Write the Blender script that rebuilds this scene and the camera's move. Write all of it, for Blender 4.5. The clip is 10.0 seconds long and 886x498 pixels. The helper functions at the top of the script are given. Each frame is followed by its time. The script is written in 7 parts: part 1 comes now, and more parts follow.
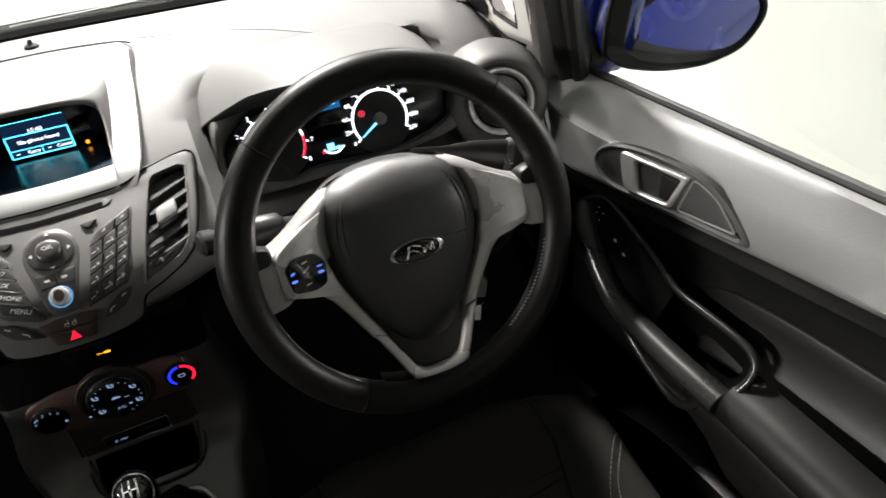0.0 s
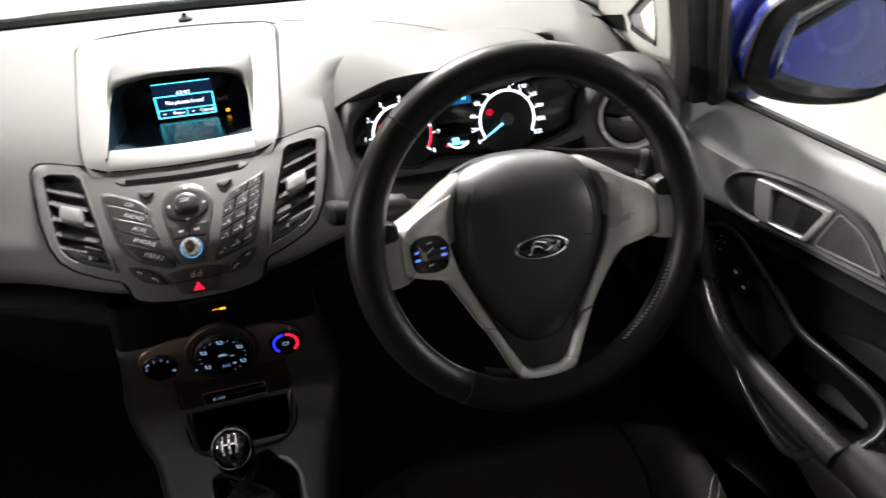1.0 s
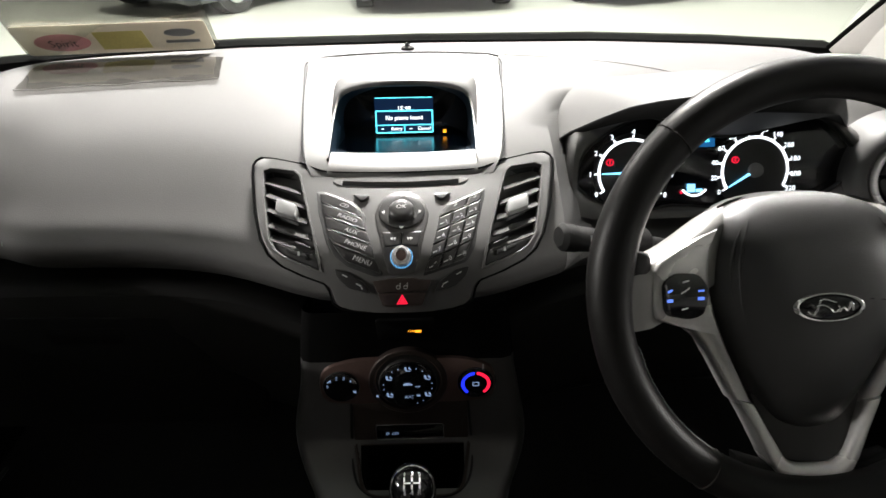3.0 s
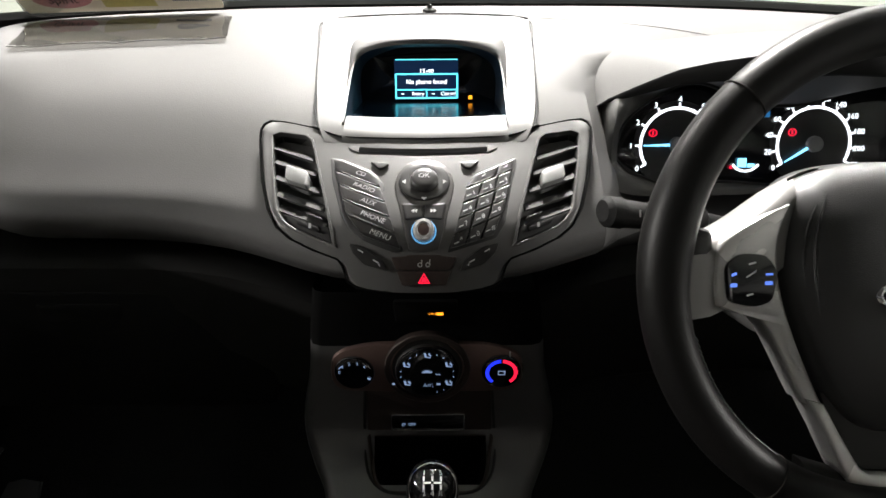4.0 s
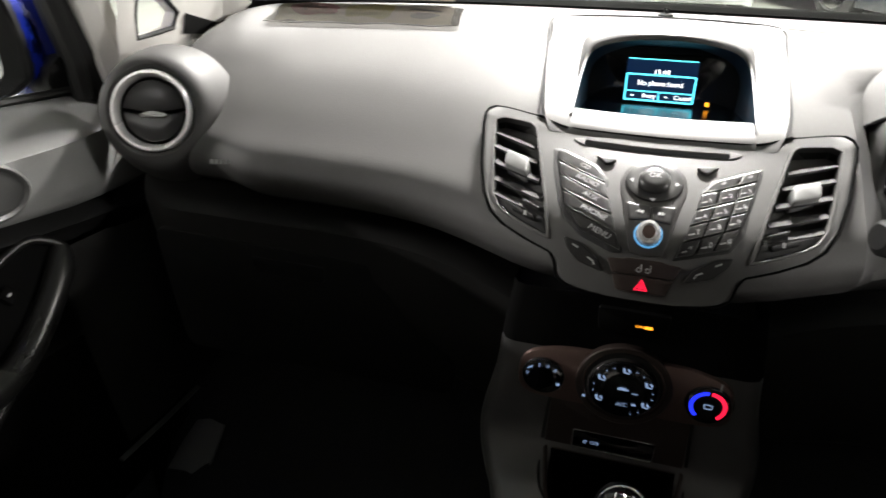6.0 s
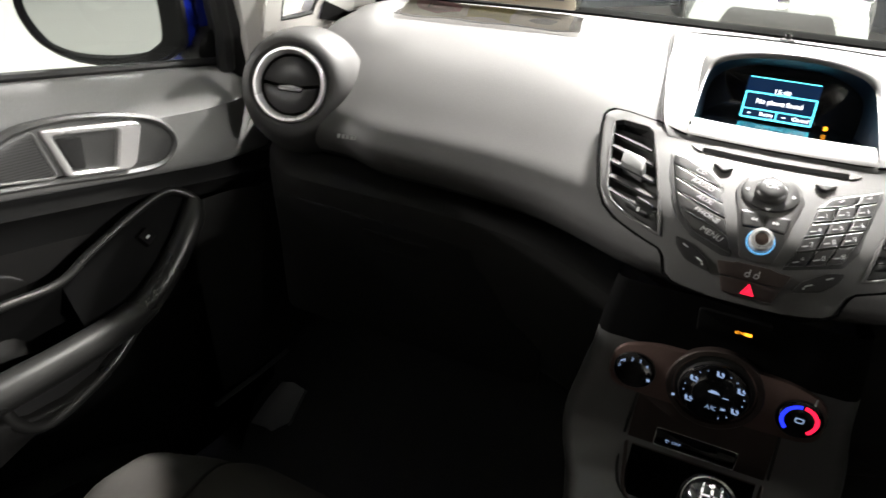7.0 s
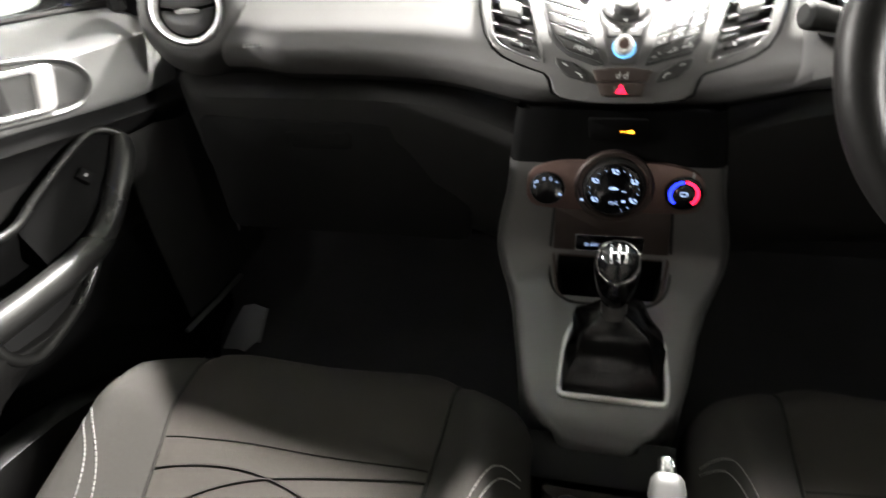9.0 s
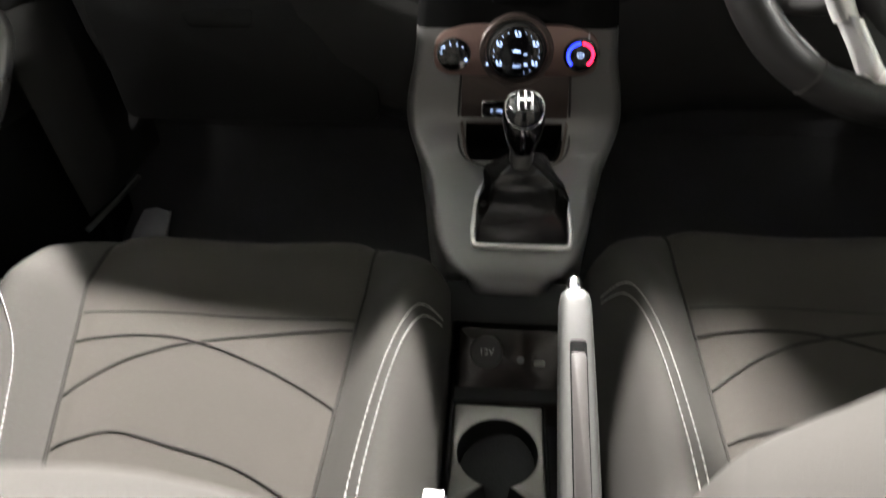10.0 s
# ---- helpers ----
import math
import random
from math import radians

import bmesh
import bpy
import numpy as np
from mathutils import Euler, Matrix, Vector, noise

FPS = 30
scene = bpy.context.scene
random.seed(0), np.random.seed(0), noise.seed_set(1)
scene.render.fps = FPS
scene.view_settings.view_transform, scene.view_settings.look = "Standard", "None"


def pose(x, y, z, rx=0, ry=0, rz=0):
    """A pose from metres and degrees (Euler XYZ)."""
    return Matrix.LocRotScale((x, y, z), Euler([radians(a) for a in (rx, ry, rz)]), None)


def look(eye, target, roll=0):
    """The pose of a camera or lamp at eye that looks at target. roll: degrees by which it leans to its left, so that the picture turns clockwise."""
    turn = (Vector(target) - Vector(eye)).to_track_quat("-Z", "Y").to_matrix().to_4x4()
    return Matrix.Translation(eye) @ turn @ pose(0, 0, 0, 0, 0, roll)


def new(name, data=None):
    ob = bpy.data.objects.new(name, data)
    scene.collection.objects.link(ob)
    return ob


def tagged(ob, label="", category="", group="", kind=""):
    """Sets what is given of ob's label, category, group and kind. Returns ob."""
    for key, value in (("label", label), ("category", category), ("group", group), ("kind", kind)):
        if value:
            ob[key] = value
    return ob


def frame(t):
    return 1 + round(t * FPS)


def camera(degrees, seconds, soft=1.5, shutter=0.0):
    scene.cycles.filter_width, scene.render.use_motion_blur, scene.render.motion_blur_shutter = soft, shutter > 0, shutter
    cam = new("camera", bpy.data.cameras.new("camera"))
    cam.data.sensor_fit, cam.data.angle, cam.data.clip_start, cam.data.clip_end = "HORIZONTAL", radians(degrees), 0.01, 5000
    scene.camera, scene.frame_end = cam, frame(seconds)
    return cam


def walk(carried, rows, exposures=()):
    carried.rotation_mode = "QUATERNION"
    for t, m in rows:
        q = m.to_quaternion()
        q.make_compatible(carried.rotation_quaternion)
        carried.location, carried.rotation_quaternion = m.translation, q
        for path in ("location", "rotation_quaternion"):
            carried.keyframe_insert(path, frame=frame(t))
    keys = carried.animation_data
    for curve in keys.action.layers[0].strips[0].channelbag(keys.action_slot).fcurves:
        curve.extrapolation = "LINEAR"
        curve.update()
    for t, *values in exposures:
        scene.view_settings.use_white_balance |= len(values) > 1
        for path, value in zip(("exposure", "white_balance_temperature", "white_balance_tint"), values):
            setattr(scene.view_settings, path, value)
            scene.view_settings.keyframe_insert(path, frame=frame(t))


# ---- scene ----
cam = camera(67.6, 10.0, shutter=0.5)
PATH = [
    (0, (0.178, -0.053, 1.326), (0.763, 1.391, 0.072), -4.5),
    (0.5, (0.151, -0.053, 1.31), (0.666, 1.458, 0.104), -3.3),
    (1, (0.12, -0.048, 1.294), (0.524, 1.515, 0.113), -1.6),
    (1.5, (0.084, -0.035, 1.275), (0.387, 1.595, 0.157), 0.1),
    (2, (0.055, -0.022, 1.245), (0.138, 1.703, 0.237), -1.8),
    (2.5, (0.039, -0.005, 1.216), (0.117, 1.742, 0.245), -0.1),
    (2.7, (0.036, 0.0, 1.209), (0.091, 1.757, 0.256), -0.6),
    (3.8, (0.023, 0.059, 1.165), (0.018, 1.793, 0.169), -0.6),
    (4, (0.019, 0.068, 1.158), (0.014, 1.799, 0.156), -0.4),
    (4.5, (0.011, 0.093, 1.145), (-0.081, 1.819, 0.139), -1.4),
    (5, (0.004, 0.102, 1.136), (-0.158, 1.822, 0.127), -0.1),
    (5.5, (-0.012, 0.093, 1.127), (-0.321, 1.808, 0.144), 0.6),
    (5.7, (-0.019, 0.089, 1.123), (-0.41, 1.796, 0.156), 0.3),
    (6.8, (-0.042, 0.027, 1.109), (-0.703, 1.679, 0.197), 3.5),
    (7, (-0.051, 0.017, 1.106), (-0.736, 1.657, 0.19), 4.3),
    (7.5, (-0.062, -0.012, 1.097), (-0.861, 1.572, 0.174), 3.6),
    (8, (-0.064, -0.051, 1.094), (-0.88, 1.5, 0.132), 2.4),
    (8.5, (-0.039, -0.093, 1.086), (-0.714, 1.513, 0.104), -1.3),
    (9, (-0.009, -0.102, 1.066), (-0.472, 1.528, 0.004), -4.6),
    (9.5, (-0.012, -0.134, 1.067), (-0.276, 1.47, -0.098), -3.1),
    (10, (-0.021, -0.18, 1.012), (-0.168, 1.393, -0.214), -1.4),
]
walk(cam, [(t, look(eye, target, roll)) for t, eye, target, roll in PATH], [(0, 0.38), (3.0, 0.38), (5.5, 0.42), (7.0, 0.8), (7.5, 0.95), (8.0, 1.25), (8.5, 1.65), (9.0, 2.15), (9.5, 2.55), (10, 2.65)])

# ---- light ----
world = bpy.data.worlds.new("showroom_air")
scene.world = world
world.use_nodes = True
world.node_tree.nodes["Background"].inputs["Color"].default_value = (0.9, 0.95, 1.0, 1)
world.node_tree.nodes["Background"].inputs["Strength"].default_value = 0.02


LAMPS = [(0.1, 4.2, 0.8, 0.35, 1340), (-3.8, 6.0, 1.2, 0.4, 500), (3.8, 6.0, 1.2, 0.4, 500), (0.3, 8.2, 2.4, 0.5, 350), (-12.0, 0.2, 0.5, 3.0, 3400), (12.0, 0.2, 0.5, 3.0, 2700), (0.0, -5.5, 3.2, 0.5, 300)]


# ---- materials ----
def material(name, color, rough=0.5, metal=0.0, bump=0.0, scale=300.0, var=0.12, coat=0.0, weave=0.0, spec=0.5, blotch=6.0):
    """A surface with grain and slow variation of colour and gloss."""
    m = bpy.data.materials.new(name)
    m.use_nodes = True
    nt = m.node_tree
    b = nt.nodes["Principled BSDF"]
    b.inputs["Metallic"].default_value = metal
    b.inputs["Coat Weight"].default_value = coat
    b.inputs["Coat Roughness"].default_value = 0.05
    b.inputs["Specular IOR Level"].default_value = spec
    tc = nt.nodes.new("ShaderNodeTexCoord")
    big = nt.nodes.new("ShaderNodeTexNoise")
    big.inputs["Scale"].default_value = blotch
    big.inputs["Detail"].default_value = 5
    nt.links.new(tc.outputs["Object"], big.inputs["Vector"])
    fine = nt.nodes.new("ShaderNodeTexNoise")
    fine.inputs["Scale"].default_value = scale
    fine.inputs["Detail"].default_value = 3
    nt.links.new(tc.outputs["Object"], fine.inputs["Vector"])
    add = nt.nodes.new("ShaderNodeMath")
    add.operation = "ADD"
    nt.links.new(big.outputs["Fac"], add.inputs[0])
    nt.links.new(fine.outputs["Fac"], add.inputs[1])
    ramp = nt.nodes.new("ShaderNodeMapRange")
    ramp.inputs["From Min"].default_value, ramp.inputs["From Max"].default_value = 0.6, 1.4
    ramp.inputs["To Min"].default_value, ramp.inputs["To Max"].default_value = 1 - var, 1 + var
    nt.links.new(add.outputs[0], ramp.inputs["Value"])
    mul = nt.nodes.new("ShaderNodeMix")
    mul.data_type, mul.blend_type = "RGBA", "MULTIPLY"
    mul.inputs["Factor"].default_value = 1.0
    mul.inputs["A"].default_value = (*color, 1)
    nt.links.new(ramp.outputs[0], mul.inputs["B"])
    nt.links.new(mul.outputs["Result"], b.inputs["Base Color"])
    rr = nt.nodes.new("ShaderNodeMapRange")
    rr.inputs["From Min"].default_value, rr.inputs["From Max"].default_value = 0.3, 0.7
    rr.inputs["To Min"].default_value, rr.inputs["To Max"].default_value = rough * 0.85, min(1.0, rough * 1.15)
    nt.links.new(big.outputs["Fac"], rr.inputs["Value"])
    nt.links.new(rr.outputs[0], b.inputs["Roughness"])
    if bump or weave:
        bp = nt.nodes.new("ShaderNodeBump")
        bp.inputs["Distance"].default_value = 0.0006
        bp.inputs["Strength"].default_value = bump or weave
        if weave:
            wv = nt.nodes.new("ShaderNodeTexVoronoi")
            wv.inputs["Scale"].default_value = scale * 1.4
            nt.links.new(tc.outputs["Object"], wv.inputs["Vector"])
            nt.links.new(wv.outputs["Distance"], bp.inputs["Height"])
        else:
            nt.links.new(fine.outputs["Fac"], bp.inputs["Height"])
        nt.links.new(bp.outputs["Normal"], b.inputs["Normal"])
    return m


def glowing(name, color, strength):
    m = bpy.data.materials.new(name)
    m.use_nodes = True
    b = m.node_tree.nodes["Principled BSDF"]
    b.inputs["Base Color"].default_value = (*[c * 0.3 for c in color], 1)
    b.inputs["Emission Color"].default_value = (*color, 1)
    b.inputs["Emission Strength"].default_value = strength
    return m


def pane_glass(name, tint, gloss=1.0):
    """Thin clear glass: see-through, with a Fresnel reflection."""
    m = bpy.data.materials.new(name)
    m.use_nodes = True
    nt = m.node_tree
    nt.nodes.remove(nt.nodes["Principled BSDF"])
    out = nt.nodes["Material Output"]
    tr = nt.nodes.new("ShaderNodeBsdfTransparent")
    tr.inputs["Color"].default_value = (*tint, 1)
    gl = nt.nodes.new("ShaderNodeBsdfGlossy")
    gl.inputs["Roughness"].default_value = 0.02
    fr = nt.nodes.new("ShaderNodeLayerWeight")
    fr.inputs["Blend"].default_value = 0.5
    p5 = nt.nodes.new("ShaderNodeMath")
    p5.operation = "POWER"
    p5.inputs[1].default_value = 4.0
    nt.links.new(fr.outputs["Facing"], p5.inputs[0])
    k = nt.nodes.new("ShaderNodeMath")
    k.operation = "MULTIPLY_ADD"
    k.inputs[1].default_value, k.inputs[2].default_value = 0.8 * gloss, 0.05 * gloss
    nt.links.new(p5.outputs[0], k.inputs[0])
    mx = nt.nodes.new("ShaderNodeMixShader")
    nt.links.new(k.outputs[0], mx.inputs["Fac"])
    nt.links.new(tr.outputs[0], mx.inputs[1])
    nt.links.new(gl.outputs[0], mx.inputs[2])
    nt.links.new(mx.outputs[0], out.inputs["Surface"])
    return m


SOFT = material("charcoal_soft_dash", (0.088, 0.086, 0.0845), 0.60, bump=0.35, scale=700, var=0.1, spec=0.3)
# darker copy of the dash charcoal: weaker light on the vent swellings, as colour
VENTPOD = material("charcoal_vent_shade_darkened", (0.058, 0.057, 0.056), 0.55, bump=0.35, scale=700, var=0.1, spec=0.3)
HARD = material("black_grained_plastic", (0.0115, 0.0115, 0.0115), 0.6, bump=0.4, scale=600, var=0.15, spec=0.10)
DOOR = material("grey_door_plastic", (0.21, 0.21, 0.208), 0.42, bump=0.35, scale=600, var=0.1)
DOORMID = material("mid_grey_door_plastic", (0.07, 0.07, 0.069), 0.45, bump=0.35, scale=600, var=0.1)
# dash charcoal made darker: the fade into shade low down is in the colour
LOWDASH = material("charcoal_dash_shade_darkened", (0.018, 0.0177, 0.0172), 0.62, bump=0.4, scale=600, var=0.12, spec=0.15)
DOORLOW = material("dark_door_plastic", (0.0088, 0.0086, 0.0083), 0.40, bump=0.35, scale=600, var=0.12, spec=0.32)
SILVER = material("silver_painted_plastic", (0.082, 0.080, 0.079), 0.5, metal=0.12, bump=0.06, scale=1500, var=0.05, spec=0.45)
SATIN = material("satin_silver_trim", (0.70, 0.69, 0.685), 0.26, metal=0.45, var=0.04)
SPOKE = material("silver_spoke_paint", (0.62, 0.61, 0.60), 0.28, metal=0.45, var=0.04)
SHOULDER = material("grey_spoke_shoulder", (0.20, 0.195, 0.19), 0.42, metal=0.15, bump=0.1, scale=900, var=0.05, spec=0.5)
SOCKET = material("brown_black_gloss", (0.010, 0.007, 0.006), 0.2, var=0.1)
MATT = material("matt_black", (0.005, 0.005, 0.005), 0.95, spec=0.02)
GAITER = material("black_gaiter_leather", (0.0035, 0.0035, 0.0035), 0.22, bump=0.5, scale=300, var=0.15)
PLATE = material("pale_silver_plate", (0.27, 0.26, 0.25), 0.4, metal=0.2, var=0.06)
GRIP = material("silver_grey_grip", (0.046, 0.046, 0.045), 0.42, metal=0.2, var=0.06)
PANEL = material("warm_dark_panel", (0.050, 0.037, 0.033), 0.38, metal=0.45, var=0.06)
COPPER = material("warm_grey_metallic_trim", (0.165, 0.108, 0.096), 0.33, metal=0.6, var=0.06)
CONSOLE = material("dark_silver_console", (0.115, 0.113, 0.112), 0.34, metal=0.5, bump=0.1, scale=1200, var=0.07)
GLOSS = material("piano_black", (0.006, 0.006, 0.007), 0.09, var=0.1, coat=0.6)
KEY = material("black_satin_key", (0.018, 0.017, 0.017), 0.34, var=0.1)
PODGREY = material("dark_grey_pod", (0.045, 0.042, 0.041), 0.4, metal=0.2, var=0.06)
LEATHER = material("black_leather", (0.0064, 0.0061, 0.0059), 0.42, scale=1000, var=0.15, weave=0.12, spec=0.19)
PADL = material("black_wheel_pad", (0.015, 0.015, 0.015), 0.40, scale=900, var=0.15, weave=0.25, spec=0.6)
GRIPBLACK = material("satin_black_grip", (0.030, 0.030, 0.029), 0.28, metal=0.6, var=0.06, spec=0.5)
CHROME = material("bright_chrome", (0.82, 0.82, 0.82), 0.12, metal=1.0, var=0.03)
FABRIC = material("grey_seat_cloth", (0.031, 0.0286, 0.0258), 0.95, weave=0.3, scale=1300, var=0.14, spec=0.06)
BOLSTER = material("grey_bolster_cloth", (0.0265, 0.0252, 0.0235), 0.92, weave=0.18, scale=1100, var=0.1, spec=0.06)
SEAM = material("dark_seam", (0.013, 0.012, 0.011), 0.9, spec=0.1)
THREAD = material("white_thread", (0.17, 0.168, 0.16), 0.7, var=0.1)
CARPET = material("black_carpet", (0.03, 0.03, 0.031), 1.0, bump=1.0, scale=500, var=0.3, spec=0.1)
BEIGE = material("pale_pillar_trim", (0.72, 0.70, 0.67), 0.7, bump=0.3, scale=500, var=0.05)
BLUE = material("deep_blue_paint", (0.004, 0.014, 0.20), 0.25, metal=0.35, coat=1.0, var=0.05)
RUBBER = material("black_rubber", (0.008, 0.008, 0.008), 0.6, bump=0.2)
FLOORW = material("pale_showroom_floor", (0.215, 0.22, 0.20), 0.35, bump=0.05, scale=20, var=0.06, blotch=0.8)
WALLW = material("white_showroom_wall", (0.27, 0.275, 0.27), 0.8, var=0.03, blotch=0.5)
WHITE = material("white_print", (0.52, 0.52, 0.52), 0.5)
PRINT = material("bright_white_print", (0.85, 0.85, 0.85), 0.5, var=0.03)
PAPER = material("cream_card", (0.74, 0.66, 0.52), 0.8, var=0.05, blotch=20)
PINK = material("pink_card_print", (0.5, 0.22, 0.22), 0.8, var=0.1, blotch=40)
YELLOW = material("yellow_card_print", (0.55, 0.47, 0.16), 0.8, var=0.1, blotch=40)
REDP = material("red_plastic", (0.6, 0.02, 0.02), 0.4)
GREYCAR = material("grey_car_paint", (0.30, 0.31, 0.31), 0.25, metal=0.5, coat=1.0)
DARKCAR = material("black_car_paint", (0.02, 0.022, 0.025), 0.2, coat=1.0)
MIRROR = material("mirror_glass", (0.85, 0.87, 0.88), 0.02, metal=1.0, var=0.0)
TAB = material("light_grey_tab", (0.21, 0.21, 0.21), 0.45, var=0.06)
WINDSCREEN = pane_glass("windscreen_glass", (0.80, 0.835, 0.79))
SIDEGLASS = pane_glass("side_glass", (0.93, 0.95, 0.94))
SLEEVE = pane_glass("smoky_sleeve", (0.52, 0.51, 0.49))
CLEAR = pane_glass("clear_sleeve", (0.90, 0.90, 0.89))
DARKGLASS = pane_glass("tinted_rear_glass", (0.2, 0.21, 0.21))
CATCH = material("pale_grey_catch", (0.085, 0.085, 0.09), 0.35, var=0.06)
SLAT = material("dark_grey_slat", (0.030, 0.030, 0.030), 0.7, var=0.08, spec=0.2)
ROOFLINING = material("grey_headliner_cloth", (0.22, 0.215, 0.205), 0.9, bump=0.5, scale=600, var=0.05, spec=0.1)
# dark pocket plastic with the screen's blue reflection mixed into its base colour
POCKET = material("screen_glow_tinted_pocket", (0.016, 0.034, 0.065), 0.42, var=0.1)
POCKETFLOOR = material("screen_glow_tinted_floor", (0.008, 0.020, 0.040), 0.22, var=0.1, spec=0.9)
LENS = pane_glass("cluster_lens", (0.92, 0.92, 0.94), 0.6)
LCYAN = glowing("cyan_glow", (0.10, 0.75, 0.95), 2.2)
LCYAND = glowing("dim_blue_glow", (0.006, 0.024, 0.075), 0.5)
LWHITE = glowing("white_glow", (0.9, 0.95, 1.0), 2.4)
LTRIP = glowing("trip_blue_glow", (0.01, 0.10, 0.26), 1.0)
LICE = glowing("ice_blue_legend", (0.45, 0.62, 1.0), 0.36)
LBLUES = glowing("switch_blue_glow", (0.12, 0.25, 1.0), 0.8)
LRED = glowing("red_glow", (1.0, 0.012, 0.05), 1.15)
LBLUE = glowing("blue_glow", (0.015, 0.03, 1.0), 1.15)
LAMBER = glowing("amber_glow", (1.0, 0.36, 0.02), 1.6)
LNEEDLE = glowing("needle_glow", (0.2, 0.65, 1.0), 2.4)
LRING = glowing("ring_glow", (0.12, 0.38, 0.7), 0.7)
LAMP = glowing("ceiling_lamp_glow", (1.0, 0.98, 0.95), 12.0)

# ---- building tools ----
PLACE = {}


def mesh_of(shape, smooth=True, angle=38):
    verts, faces = shape
    bm = bmesh.new()
    vs = [bm.verts.new(v) for v in verts]
    for f in faces:
        ids = []
        for i in f:
            if i not in ids:
                ids.append(i)
        if len(ids) > 2:
            try:
                bm.faces.new([vs[i] for i in ids])
            except ValueError:
                pass
    bmesh.ops.remove_doubles(bm, verts=bm.verts, dist=1e-5)
    bmesh.ops.recalc_face_normals(bm, faces=bm.faces)
    me = bpy.data.meshes.new("part")
    bm.to_mesh(me)
    bm.free()
    if smooth:
        me.polygons.foreach_set("use_smooth", [True] * len(me.polygons))
        me.set_sharp_from_angle(angle=radians(angle))
    return me


def part(name, shape, mat, parent=None, label="", smooth=True, angle=38):
    """One mesh object; its origin lies in the middle of its box."""
    me = mesh_of(shape, smooth, angle)
    co = np.array([v.co for v in me.vertices])
    mid = Vector(((co.min(0) + co.max(0)) / 2).tolist())
    me.transform(Matrix.Translation(-mid))
    me.materials.append(mat)
    ob = new(name, me)
    ob.matrix_basis = Matrix.Translation(mid)
    PLACE[ob.name] = Matrix.Translation(mid)
    if parent:
        ob.parent = parent
        ob.matrix_parent_inverse = PLACE[parent.name].inverted()
    return tagged(ob, label)


def thing(name, at, label, category, group="", kind=""):
    ob = new(name)
    ob.empty_display_size = 0.05
    ob.matrix_basis = Matrix.Translation(at)
    PLACE[ob.name] = Matrix.Translation(at)
    return tagged(ob, label, category, group, kind)


def join(*shapes):
    verts, faces = [], []
    for v, f in shapes:
        k = len(verts)
        verts += list(v)
        faces += [tuple(i + k for i in g) for g in f]
    return verts, faces


def grid(rows, wrap=False, cap=False, loop=False):
    """Rows of points, each row as long as the others."""
    n, verts, faces = len(rows[0]), [p for r in rows for p in r], []
    for i in range(len(rows) if loop else len(rows) - 1):
        k = (i + 1) % len(rows)
        for j in range(n if wrap else n - 1):
            l = (j + 1) % n
            faces.append((i * n + j, i * n + l, k * n + l, k * n + j))
    if cap:
        faces.append(tuple(range(n)))
        faces.append(tuple(range((len(rows) - 1) * n, len(rows) * n)))
    return verts, faces


def inset(poly, d):
    """The polygon moved inwards by d."""
    n = len(poly)
    area = sum(poly[i][0] * poly[(i + 1) % n][1] - poly[(i + 1) % n][0] * poly[i][1] for i in range(n))
    s = 1 if area > 0 else -1
    out = []
    for i in range(n):
        a, b, c = Vector(poly[i - 1]), Vector(poly[i]), Vector(poly[(i + 1) % n])
        e, f = (b - a), (c - b)
        e = e.normalized() if e.length > 1e-9 else f.normalized()
        f = f.normalized() if f.length > 1e-9 else e
        m = Vector((-(e.y + f.y), e.x + f.x)) * s
        m = m.normalized() if m.length > 1e-6 else Vector((-e.y, e.x)) * s
        k = max(0.5, m.dot(Vector((-e.y, e.x)) * s))
        out.append(tuple(b + m * (d / k)))
    return out


def rounded(poly, r, n=4):
    """The polygon with its corners rounded off."""
    out, m = [], len(poly)
    for i in range(m):
        a, b, c = Vector(poly[i - 1]), Vector(poly[i]), Vector(poly[(i + 1) % m])
        rr = r[i] if isinstance(r, (list, tuple)) else r
        k = min(rr, (a - b).length * 0.45, (c - b).length * 0.45)
        p, q = b + (a - b).normalized() * k, b + (c - b).normalized() * k
        for j in range(n + 1):
            t = j / n
            out.append(tuple(p * (1 - t) ** 2 + b * 2 * t * (1 - t) + q * t * t))
    return out


def smooth_line(points, n=6, closed=False):
    """A Catmull-Rom line through the points."""
    P = [Vector(p) for p in points]
    m, out = len(P), []
    for i in range(m if closed else m - 1):
        if closed:
            a, b, c, d = P[i - 1], P[i], P[(i + 1) % m], P[(i + 2) % m]
        else:
            a, b, c, d = P[max(i - 1, 0)], P[i], P[i + 1], P[min(i + 2, m - 1)]
        for j in range(n):
            t = j / n
            out.append(0.5 * (2 * b + (c - a) * t + (2 * a - 5 * b + 4 * c - d) * t * t + (3 * b - a - 3 * c + d) * t ** 3))
    if not closed:
        out.append(P[-1])
    return out


def plane_map(o, ux, uy):
    o, ux, uy = Vector(o), Vector(ux).normalized(), Vector(uy).normalized()
    n = ux.cross(uy).normalized()
    return lambda u, v, h=0.0: o + ux * u + uy * v + n * h


